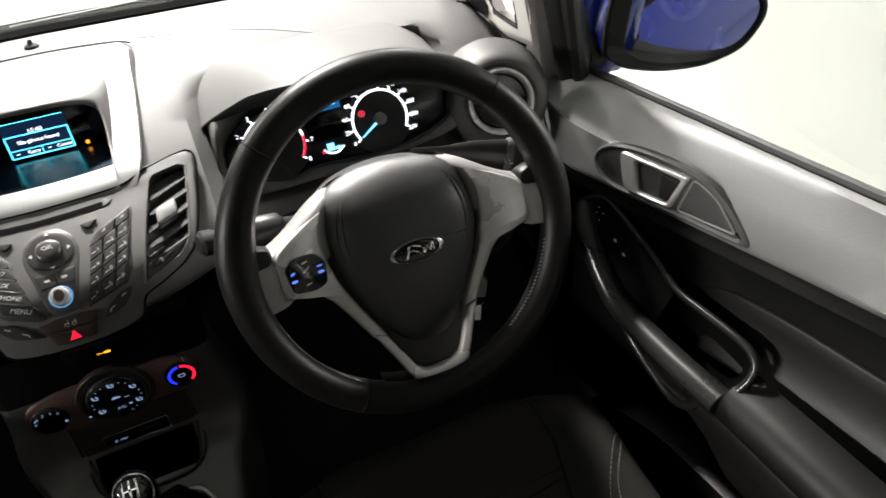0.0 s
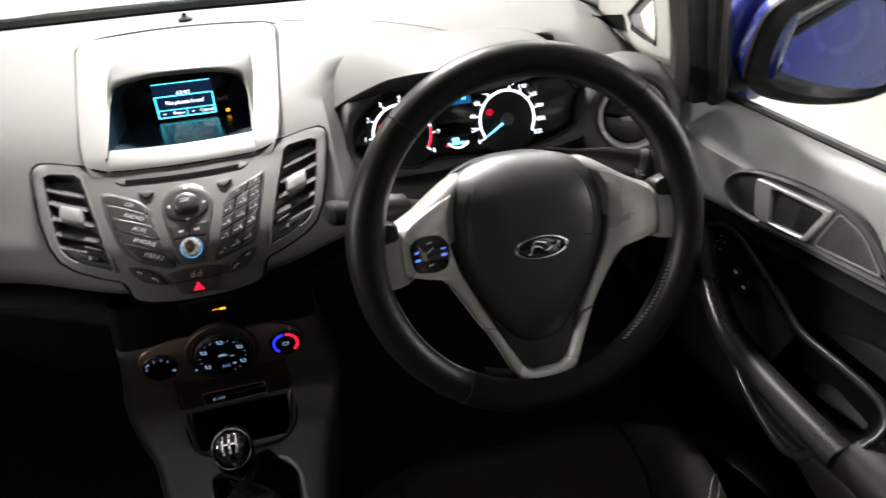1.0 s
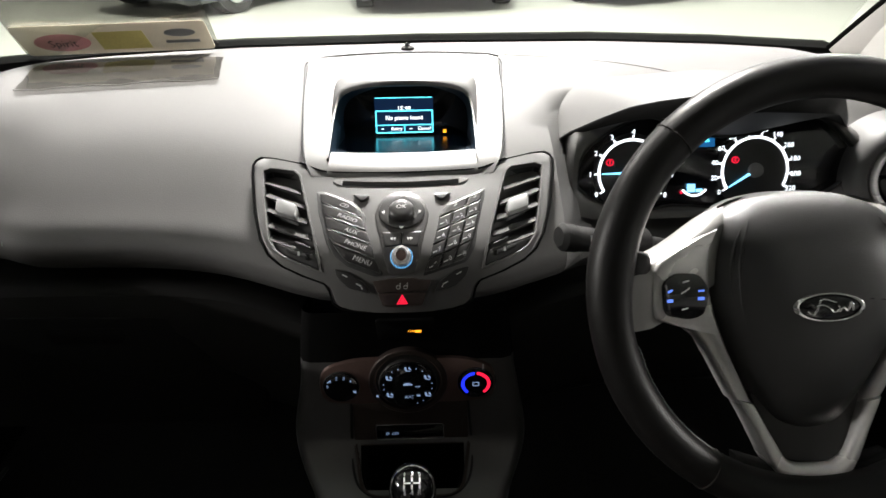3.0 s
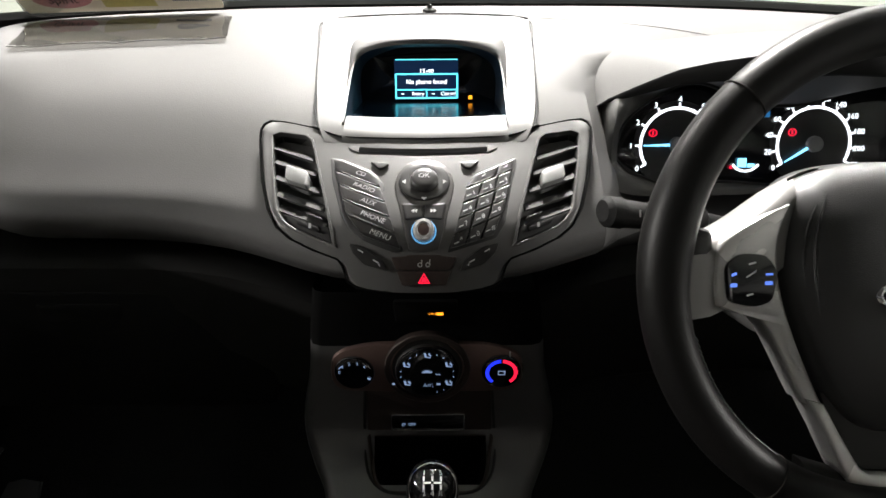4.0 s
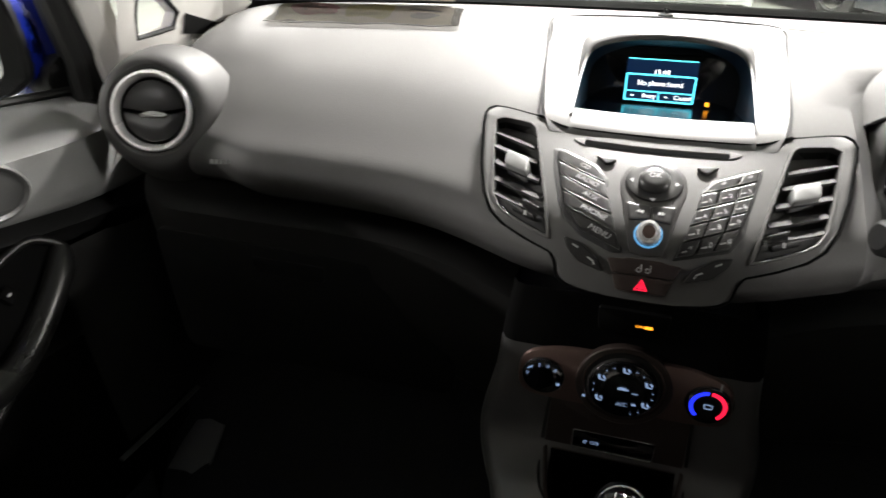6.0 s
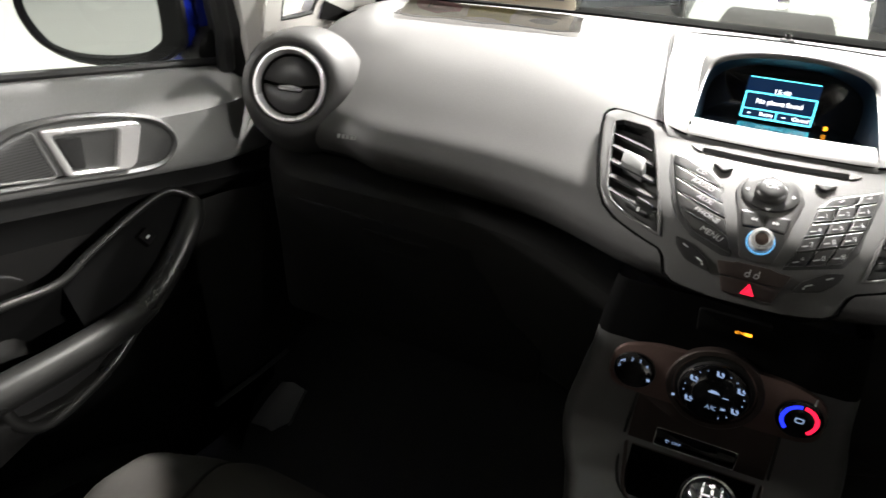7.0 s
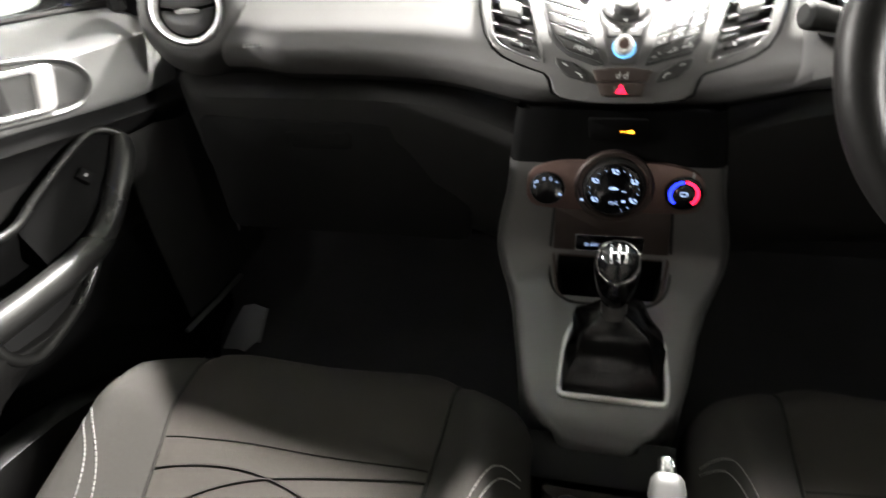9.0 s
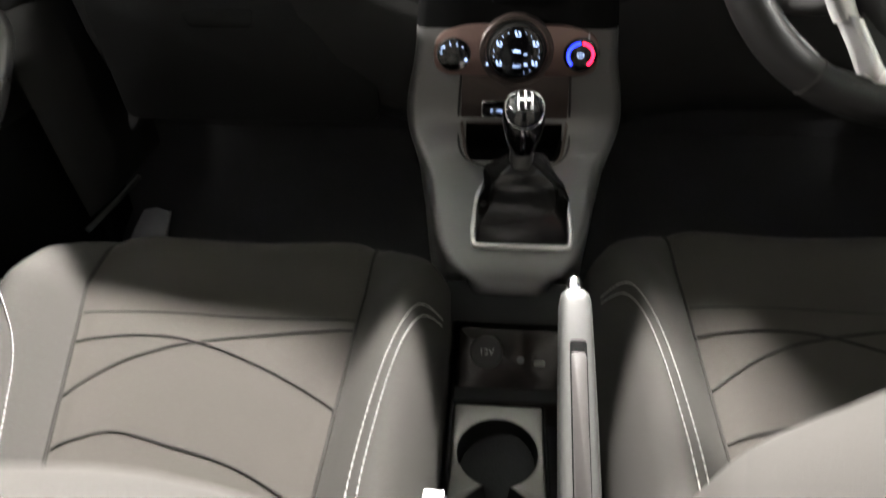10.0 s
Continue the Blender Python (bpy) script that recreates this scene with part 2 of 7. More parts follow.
def prism(poly, mp, h0, h1, bev=0.0008, back=False, curved=False):
    """A raised plate with a soft edge; curved: its top follows a bent surface."""
    rings = [[mp(u, v, h0) for u, v in poly], [mp(u, v, h1 - bev) for u, v in poly]]
    if bev:
        rings.append([mp(u, v, h1 - bev * 0.3) for u, v in inset(poly, bev * 0.3)])
        rings.append([mp(u, v, h1) for u, v in inset(poly, bev)])
    n = len(poly)
    if curved:
        top = inset(poly, bev)
        cu, cv = sum(p[0] for p in top) / n, sum(p[1] for p in top) / n
        rings += [[mp(cu + (u - cu) * q, cv + (v - cv) * q, h1) for u, v in top] for q in (0.75, 0.5, 0.25)]
    verts, faces = grid(rings, wrap=True)
    k = (len(rings) - 1) * n
    if curved:
        verts.append(mp(cu, cv, h1))
        faces += [(k + i, k + (i + 1) % n, len(verts) - 1) for i in range(n)]
    else:
        faces.append(tuple(range(k, k + n)))
    if back:
        faces.append(tuple(range(n)))
    return verts, faces


def frame_ring(outer, inner, mp, h0, h1, hin=None, bev=0.0008):
    """A flat frame between two outlines of equal count."""
    hin = h0 if hin is None else hin
    return grid([[mp(u, v, h0) for u, v in outer], [mp(u, v, h1 - bev) for u, v in outer], [mp(u, v, h1) for u, v in inset(outer, bev)],
                 [mp(u, v, h1) for u, v in inset(inner, -bev)], [mp(u, v, h1 - bev) for u, v in inner], [mp(u, v, hin) for u, v in inner]], wrap=True)


def lathe(profile, mp, n=32, u0=0.0, v0=0.0, sx=1.0, sy=1.0, cap=True):
    rows = [[mp(u0 + sx * r * math.cos(2 * math.pi * i / n), v0 + sy * r * math.sin(2 * math.pi * i / n), h) for i in range(n)] for r, h in profile]
    verts, faces = grid(rows, wrap=True)
    if cap:
        faces.append(tuple(range((len(rows) - 1) * n, len(rows) * n)))
    return verts, faces


def tube(path, rad, n=10, flat=1.0, up=(0, 0, 1), loop=False, cap=True):
    """A round or flattened bar along a path. rad: a number or one for each point."""
    P = [Vector(p) for p in path]
    rows = []
    for i, p in enumerate(P):
        d = (P[(i + 1) % len(P)] - P[i - 1]) if loop else (P[min(i + 1, len(P) - 1)] - P[max(i - 1, 0)])
        d.normalize()
        s = d.cross(Vector(up))
        s = s.normalized() if s.length > 1e-4 else d.cross(Vector((1, 0, 0))).normalized()
        t = s.cross(d)
        r = rad[i] if isinstance(rad, (list, tuple)) else rad
        rows.append([p + s * (r * math.cos(2 * math.pi * j / n)) + t * (r * flat * math.sin(2 * math.pi * j / n)) for j in range(n)])
    return grid(rows, wrap=True, cap=cap and not loop, loop=loop)


def box(a, b, bev=0.0):
    """A box between two corners, with chamfered edges."""
    lo, hi = [min(p, q) for p, q in zip(a, b)], [max(p, q) for p, q in zip(a, b)]
    mp = plane_map((0, 0, 0), (1, 0, 0), (0, 1, 0))
    poly = [(lo[0], lo[1]), (hi[0], lo[1]), (hi[0], hi[1]), (lo[0], hi[1])]
    if not bev:
        return grid([[mp(u, v, lo[2]) for u, v in poly], [mp(u, v, hi[2]) for u, v in poly]], wrap=True, cap=True)
    small = inset(poly, bev)
    poly = rounded(poly, bev, 2)
    small = inset(poly, bev)
    return grid([[mp(u, v, lo[2]) for u, v in small], [mp(u, v, lo[2] + bev) for u, v in poly], [mp(u, v, hi[2] - bev) for u, v in poly], [mp(u, v, hi[2]) for u, v in small]], wrap=True, cap=True)


def lettering(body, mp, u, v, size, mat, parent, name="lettering", rot=0.0, h=0.0004, stretch=1.0, shear=0.0, label=""):
    """Writing laid on a surface."""
    cu = bpy.data.curves.new("text", "FONT")
    cu.body, cu.size, cu.align_x, cu.align_y, cu.shear = body, size, "CENTER", "CENTER", shear
    cu.resolution_u = 2
    ob = bpy.data.objects.new("text", cu)
    scene.collection.objects.link(ob)
    me = bpy.data.meshes.new_from_object(ob.evaluated_get(bpy.context.evaluated_depsgraph_get()))
    c, s = math.cos(radians(rot)), math.sin(radians(rot))
    verts = []
    for w in me.vertices:
        x, y = w.co.x * stretch, w.co.y
        verts.append(mp(u + c * x - s * y, v + s * x + c * y, h))
    faces = [tuple(p.vertices) for p in me.polygons]
    bpy.data.objects.remove(ob)
    bpy.data.meshes.remove(me)
    return part(name, (verts, faces), mat, parent, label, smooth=False)


def ribbon(left, right, mp, h0, h1, bev):
    """A bent raised band between two lines of equal count."""
    rows = []
    for a, b in zip(left, right):
        a, b = Vector(a), Vector(b)
        d = (b - a).normalized()
        rows.append([mp(*a, h0), mp(*a, h1 - bev), mp(*(a + d * bev * 0.35), h1 - bev * 0.3), mp(*(a + d * bev), h1), mp(*(b - d * bev), h1), mp(*(b - d * bev * 0.35), h1 - bev * 0.3), mp(*b, h1 - bev), mp(*b, h0)])
    return grid(rows, wrap=True, cap=True)


def bars(rects, mp, h=0.0004):
    """Small flat marks: u, v, half-width, half-height, turn in degrees."""
    out = []
    for u, v, a, b, *turn in rects:
        c, s = math.cos(radians(turn[0] if turn else 0)), math.sin(radians(turn[0] if turn else 0))
        q = [(-a, -b), (a, -b), (a, b), (-a, b)]
        out.append(([mp(u + c * x - s * y, v + s * x + c * y, h) for x, y in q], [(0, 1, 2, 3)]))
    return join(*out)


def lerp(x, xs, ys):
    return float(np.interp(x, xs, ys))


XC = 0.013  # the car's middle line at doors and dash ends

# ---- showroom ----
tagged(part("floor", box((-14, -12, -0.1), (14, 16, 0.0)), FLOORW), "pale polished showroom floor under the cars", "floor", kind="structure")
for nm, a, b in (("wall_north", (-14, 16, 0), (14, 16.2, 5)), ("wall_south", (-14, -12.2, 0), (14, -12, 5)), ("wall_east", (14, -12, 0), (14.2, 16, 5)), ("wall_west", (-14.2, -12, 0), (-14, 16, 5))):
    tagged(part(nm, box(a, b), WALLW), "plain white showroom wall", "wall", kind="structure")
tagged(part("ceiling", box((-14, -12, 4.4), (14, 16, 4.6)), WALLW), "white showroom ceiling above the cars", "ceiling", kind="structure")


def ceiling_lamp(x, y, lx, ly):
    """A flat lamp under the ceiling: a housing, a bright diffuser and its light."""
    t = thing("ceiling_lamp", (x, y, 4.4), "white ceiling lamp with bright diffuser above the cars", "lamp", "showroom ceiling lamps")
    part("housing", box((x - lx / 2 - 0.06, y - ly / 2 - 0.06, 4.30), (x + lx / 2 + 0.06, y + ly / 2 + 0.06, 4.399), 0.01), WALLW, t, "white lamp housing")
    part("diffuser", box((x - lx / 2, y - ly / 2, 4.285), (x + lx / 2, y + ly / 2, 4.299)), LAMP, t, "bright lamp diffuser")


for x, y, lx, ly, power in LAMPS:
    ceiling_lamp(x, y, lx, ly)
    li = bpy.data.lights.new("lamp_light", "AREA")
    li.shape, li.size, li.size_y, li.energy, li.color = "RECTANGLE", lx, ly, power, (1.0, 0.965, 0.92)
    lo = new("lamp_light", li)
    lo.matrix_basis = pose(x, y, 4.27)

# ---- car body ----


def side(sx):
    """Places at the car's left (-1) or right (1): distance from the middle line, ahead, up."""
    return lambda w, y, z: Vector((XC + sx * w, y, z))


def sill_z(y):
    return 0.887 + 0.10 * (0.755 - y)


floor_rows = []
for y in (-1.7, -0.6, 0.2, 0.62, 0.80, 0.95, 1.02, 1.05):
    z = 0.25 if y < 0.7 else lerp(y, (0.7, 0.95, 1.05), (0.25, 0.42, 0.75))
    floor_rows.append([Vector((XC + x, y, z + (0.16 * math.exp(-(x / 0.11) ** 4) if y < 0.9 else 0))) for x in np.linspace(-0.76, 0.76, 25)])
tagged(part("floor_pan", grid(floor_rows), CARPET), "black carpeted car floor and footwell", "carpet", kind="structure")
tagged(part("headliner", box((XC - 0.60, -1.7, 1.405), (XC + 0.60, 0.40, 1.44), 0.015), ROOFLINING), "grey cloth headliner of the car roof", "headliner", kind="structure")
roof = []
for x in (-0.645, -0.635, *np.linspace(-0.61, 0.61, 13), 0.635, 0.645):
    drop = 0.014 * (x / 0.61) ** 2 + lerp(abs(x), (0.61, 0.635, 0.645), (0.0, 0.018, 0.045))
    roof.append([Vector((XC + x, y, z - drop)) for y, z in ((0.44, 1.440), (0.41, 1.460), (0.30, 1.475), (0.0, 1.490), (-0.5, 1.493), (-1.1, 1.480), (-1.66, 1.462), (-1.72, 1.42))])
tagged(part("roof", grid(roof), BLUE), "deep blue painted car roof above the headliner", "roof", kind="structure")
tagged(part("rear_wall", join(box((XC - 0.80, -1.05, 0.25), (XC + 0.80, -1.0, 1.10)), box((XC - 0.80, -1.05, 1.10), (XC - 0.52, -1.0, 1.42)), box((XC + 0.52, -1.05, 1.10), (XC + 0.80, -1.0, 1.42)), box((XC - 0.52, -1.05, 1.38), (XC + 0.52, -1.0, 1.42))), HARD), "dark rear end of the car cabin", "wall", kind="structure")
tagged(part("window_rear", box((XC - 0.52, -1.03, 1.10), (XC + 0.52, -1.026, 1.38)), SIDEGLASS), "clear rear window of the car", "window", kind="structure").visible_shadow = False
for sx, nm in ((-1, "left"), (1, "right")):
    S = side(sx)
    body = thing("body_side_" + nm, S(0.8, -0.5, 0.3), "deep blue painted outer side of the car", "car body", kind="structure")
    prof = ((0.76, 0.22), (0.83, 0.30), (0.855, 0.45), (0.865, 0.60), (0.85, 0.72), (0.825, 0.82), (0.775, None))
    rows = []
    for y in np.linspace(-1.9, 1.9, 24):
        k = 1 - 0.14 * max(0.0, (abs(y + 0.1) - 1.0) / 0.9) ** 2
        rows.append([S(w * k, y, (min(sill_z(min(y, 0.95)), 0.98) - 0.006 - 0.22 * max(0.0, y - 1.15)) if z is None else min(z, 0.80 - 0.22 * max(0.0, y - 1.15)) if z > 0.75 else z) for w, z in prof])
    part("outer_panel", grid(rows), BLUE, body, "deep blue outer panel")
    part("roof_rail", tube(smooth_line([S(0.50, 0.62, 1.26), S(0.585, 0.30, 1.375), S(0.60, -0.3, 1.40), S(0.59, -1.0, 1.385), S(0.56, -1.7, 1.33)], 5), 0.045, 10), BLUE, body)
    part("rail_trim", tube(smooth_line([S(0.515, 0.48, 1.335), S(0.555, 0.30, 1.365), S(0.57, -0.3, 1.385), S(0.56, -1.0, 1.37), S(0.53, -1.7, 1.32)], 5), 0.04, 10), BEIGE, body, "pale roof rail trim")
    part("centre_pillar", tube([S(0.74, -0.36, 0.5), S(0.735, -0.36, 0.95), S(0.61, -0.40, 1.40)], 0.05, 8), BEIGE, body, "pale centre pillar trim")
    part("rear_window", grid([[S(0.752, -1.0, 0.9), S(0.752, -0.40, 0.93)], [S(0.60, -1.0, 1.37), S(0.61, -0.42, 1.39)]]), DARKGLASS, body, "dark tinted rear side window")
    part("rear_pillar", tube([S(0.70, -1.62, 0.8), S(0.58, -1.60, 1.36)], 0.10, 12), BLUE, body)
    # windscreen pillar and the small window behind it
    ap = thing("windscreen_pillar_" + nm, S(0.68, 1.0, 0.95), "pale windscreen pillar trim beside the dashboard", "pillar", kind="structure")
    edge_line = smooth_line([S(0.672, 1.13, 0.925), S(0.660, 1.075, 0.962), S(0.640, 0.95, 1.045), S(0.615, 0.80, 1.138), S(0.585, 0.64, 1.240), S(0.552, 0.46, 1.345), S(0.535, 0.36, 1.40)], 4)
    part("trim", grid([[p + S(a, b, c) - S(0, 0, 0) for a, b, c in ((0.004, 0.012, -0.004), (-0.006, 0.0, -0.002), (-0.004, -0.014, 0.0), (0.006, -0.032, -0.004), (0.022, -0.050, -0.014), (0.040, -0.062, -0.028), (0.060, -0.066, -0.044))] for p in edge_line]), BEIGE, ap, "pale beige pillar trim", angle=70)
    part("glass_edge", tube([p + S(-0.004, 0.006, 0.0) - S(0, 0, 0) for p in edge_line], 0.0045, 6), MATT, ap, "black edge of the windscreen beside the pillar")
    part("corner_trim", grid([[S(0.70, 1.12, 0.94), S(0.70, 0.98, 0.935), S(0.715, 0.80, 0.90)], [S(0.675, 1.12, 0.950), S(0.685, 0.98, 0.958), S(0.72, 0.82, 0.905)]]), HARD, ap)
    part("quarter_post", tube([S(0.728, 0.835, 0.85), S(0.712, 0.808, 0.95), S(0.668, 0.790, 1.13), S(0.605, 0.66, 1.31)] if sx > 0 else [S(0.728, 0.835, 0.85), S(0.715, 0.80, 0.95), S(0.66, 0.70, 1.13), S(0.595, 0.55, 1.31)], [0.030, 0.028, 0.027, 0.025], 8), BEIGE, ap, "pale post behind the quarter window")
    win = [(0.886, 0.974), (0.857, 0.998), (0.822, 1.024), (0.806, 1.020), (0.800, 0.985), (0.803, 0.953), (0.840, 0.9535), (0.876, 0.955)]
    win = [S(0.662 - 0.2 * (z - 0.953), y, z) for y, z in win]
    rim = [S(0.655, 1.00, 1.02), S(0.640, 0.93, 1.065), S(0.622, 0.85, 1.12), S(0.622, 0.79, 1.12), S(0.650, 0.772, 1.02), S(0.672, 0.775, 0.93), S(0.675, 0.86, 0.918), S(0.680, 1.02, 0.925)]
    part("corner_panel", grid([[p + S(0.02, 0, 0) - S(0, 0, 0) for p in win], win, [p.lerp(q, 0.12) - (S(0.003, 0, 0) - S(0, 0, 0)) for p, q in zip(win, rim)], rim], wrap=True), BEIGE, ap, "pale trim round the small corner window", angle=50)
    part("corner_seal", tube(win, 0.0035, 6, loop=True), RUBBER, ap, "black seal of the small corner window")
    part("corner_wedge", grid([[S(0.672, 1.03, 0.924), S(0.668, 0.96, 0.932), S(0.660, 0.895, 0.944)], [S(0.664, 1.03, 0.930), S(0.658, 0.96, 0.952), S(0.652, 0.895, 0.972)]]), HARD, ap, "black wedge at the foot of the pillar")
    part("quarter_glass", ([S(0.735, 0.85, 0.91), S(0.70, 1.08, 0.98), S(0.63, 0.75, 1.20), S(0.655, 0.72, 1.14)], [(0, 1, 2, 3)]), SIDEGLASS, ap).visible_shadow = False

# windscreen, its lower band and wiper
ws = thing("window_windscreen", (XC, 1.2, 0.96), "curved windscreen glass in a black frame", "windscreen", kind="structure")
WB = [(-0.66, 1.085), (-0.5, 1.152), (-0.3, 1.197), (0.0, 1.210), (0.3, 1.197), (0.5, 1.152), (0.66, 1.085)]
WT = [(-0.52, 0.38), (-0.39, 0.42), (-0.24, 0.44), (0.0, 0.445), (0.24, 0.44), (0.39, 0.42), (0.52, 0.38)]
rows = []
for t in np.linspace(0, 1, 9):
    rows.append([Vector((XC + a[0] * (1 - t) + b[0] * t, a[1] * (1 - t) + b[1] * t + 0.03 * math.sin(math.pi * t), 0.955 + (1.405 - 0.955) * t + 0.035 * math.sin(math.pi * t))) for a, b in zip(WB, WT)])
part("pane", grid(rows), WINDSCREEN, ws, "clear slightly green windscreen glass").visible_shadow = False
part("lower_band", grid([[Vector((XC + a[0] * 1.0, a[1] + d, z)) for a in WB] for d, z in ((-0.024, 0.955), (-0.018, 0.966), (-0.006, 0.971), (0.015, 0.972), (0.05, 0.960), (0.25, 0.915))]), MATT, ws, "black lower edge of the windscreen")
part("header", tube([Vector((XC + b[0] * 1.05, b[1] - 0.01, 1.405)) for b in WT], 0.03, 8), BEIGE, ws, "pale upper frame")
wiper = thing("wiper", (0.1, 1.25, 0.985), "black windscreen wiper lying at the glass edge", "wiper")
part("blade", tube([(-0.45, 1.27, 0.938), (0.0, 1.31, 0.940), (0.42, 1.28, 0.938)], 0.006, 6), RUBBER, wiper)
part("arm", tube([(-0.05, 1.315, 0.942), (0.22, 1.33, 0.942), (0.42, 1.35, 0.934)], 0.008, 6), RUBBER, wiper)
rows = [[Vector((XC + x, y, lerp(y, (1.25, 1.6, 2.0, 2.2), (0.915, 0.85, 0.72, 0.60)) - 0.10 * (x / 0.75) ** 4)) for x in np.linspace(-0.75, 0.75, 13)] for y in (1.25, 1.45, 1.7, 1.95, 2.1, 2.2)]
tagged(part("bonnet", grid(rows), BLUE), "deep blue painted car bonnet beyond the windscreen", "bonnet", kind="structure")

# ---- dashboard ----
PAD = [(1.195, 0.962), (1.10, 0.967), (1.02, 0.967), (0.94, 0.960), (0.87, 0.948), (0.81, 0.931), (0.758, 0.906), (0.716, 0.881), (0.692, 0.866), (0.682, 0.853), (0.679, 0.842), (0.684, 0.829), (0.695, 0.816), (0.710, 0.804), (0.726, 0.794), (0.742, 0.786), (0.760, 0.779)]


def pad_point(x, y, z):
    """A point of the upper dash: it swells towards the middle and rounds off at the ends."""
    a = abs(x - XC)
    swell = lerp(z, (0.77, 0.80, 0.83, 0.87, 0.92, 0.95), (0.085, 0.095, 0.10, 0.078, 0.045, 0.0))
    if y > 0.9:
        swell = 0.0
    y -= swell * math.exp(-(x / 0.185) ** 2)
    low = lerp(z, (0.78, 0.84, 0.88), (1.0, 0.5, 0.0)) if y < 0.85 else 0.0
    z -= low * 0.028 * math.exp(-((abs(x) - 0.05) / 0.09) ** 2) * lerp(abs(x), (0.03, 0.18), (0.0, 1.0))
    end = max(0.0, (a - 0.585) / 0.085)
    step = max(0.0, min(1.0, (a - 0.44) / 0.09))
    y += 0.030 * step * step * (3 - 2 * step) * (1 if y < 0.80 else max(0.0, (0.90 - y) / 0.10))
    y += 0.060 * end ** 2 * (1 if y < 0.95 else 0.2)
    z -= 0.022 * end ** 2
    y -= 0.45 * a ** 3 * max(0.0, min(1.0, (y - 1.0) / 0.19))
    # the driver's side gives way to the instruments
    give = lerp(x, (0.185, 0.220, 0.535, 0.575), (0.0, 1.0, 1.0, 0.0)) * lerp(z, (0.79, 0.845, 0.93, 0.955), (0.0, 1.0, 1.0, 0.0))
    if y < 0.95:
        y += 0.105 * give
    return Vector((x, y, z))


dash = thing("dashboard", (XC, 0.9, 0.75), "charcoal soft-grained dashboard, its lower half darkened for shade", "dashboard")
xs = [XC + 0.67 * math.sin(t) for t in np.linspace(-math.pi / 2, math.pi / 2, 70)]
line = smooth_line([(0, y, z) for y, z in PAD], 4)
pv, pf = grid([[pad_point(x, p.y, p.z) for p in line] for x in xs])
pf = [q for q in pf if not all(abs(pv[i].x) < 0.112 and 0.64 < pv[i].y < 1.0 for i in q)]
# the lip takes the darkened charcoal, as if already in shade
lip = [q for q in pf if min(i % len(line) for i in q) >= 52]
part("lower_lip", (pv, lip), LOWDASH, dash, "rolled lower edge of the upper dash, darkened for shade")
pf = [q for q in pf if q not in set(lip)]
part("upper_pad", (pv, pf), SOFT, dash, "charcoal soft-touch upper dash")
LOW = [(0.760, 0.789), (0.715, 0.787), (0.697, 0.783), (0.690, 0.776), (0.689, 0.762), (0.694, 0.72), (0.704, 0.66), (0.725, 0.60), (0.765, 0.56), (0.84, 0.54)]
rows = []
for x in np.linspace(XC - 0.665, XC + 0.665, 50):
    a = abs(x - XC)
    k = 0.07 * max(0.0, (a - 0.56) / 0.1) ** 2
    mid = math.exp(-(x / 0.17) ** 2)
    rows.append([Vector((x, y + k - 0.05 * mid, z - 0.060 * math.exp(-(x / 0.15) ** 2))) for y, z in LOW])
part("lower_panel", grid(rows), LOWDASH, dash, "grained lower dash panel, darkened for shade")
for sx in (-1, 1):
    S = side(sx)
    part("end_cap", grid([[S(0.672, y + 0.02, z) for y, z in ((1.12, 0.95), (0.9, 0.93), (0.80, 0.90), (0.775, 0.84), (0.775, 0.78), (0.80, 0.60))], [S(0.70, y + 0.07, z) for y, z in ((1.12, 0.95), (0.9, 0.93), (0.80, 0.90), (0.775, 0.84), (0.775, 0.78), (0.80, 0.60))]]), HARD, dash, "dark end of the dashboard")
for sx in (-1, 1):
    S = side(sx)
    part("side_blank", grid([[S(0.675, 0.66, 0.25), S(0.675, 0.66, 0.62), S(0.672, 0.72, 0.80), S(0.680, 0.80, 0.89)], [S(0.735, 0.80, 0.25), S(0.735, 0.80, 0.62), S(0.735, 0.83, 0.80), S(0.735, 0.86, 0.89)], [S(0.735, 1.2, 0.25), S(0.735, 1.2, 0.62), S(0.735, 1.2, 0.80), S(0.735, 1.2, 0.94)]]), MATT, dash, "dark side of the footwell")
glove = part("glovebox_lid", prism(rounded([(-0.20, -0.10), (0.19, -0.10), (0.20, 0.085), (-0.20, 0.095)], 0.02), plane_map((-0.385, 0.7025, 0.655), (1, 0, 0), (0, -0.10, 1)), -0.004, 0.005, 0.003), HARD, dash, "black glovebox lid")
part("latch", prism(rounded([(-0.045, -0.012), (0.045, -0.012), (0.05, 0.014), (-0.05, 0.014)], 0.008), plane_map((-0.40, 0.696, 0.715), (1, 0, 0), (0, -0.10, 1)), 0.0, 0.006, 0.002), HARD, glove, "black glovebox latch")
mp = plane_map((-0.466, 0.689, 0.848), (0.985, 0.06, 0.05), (0, 0.42, 1))
part("airbag_mark", bars([(-0.015 + 0.006 * i, 0.0, 0.0022, 0.0026) for i in range(6)], mp, 0.0012), DOOR, dash, "embossed unreadable mark")


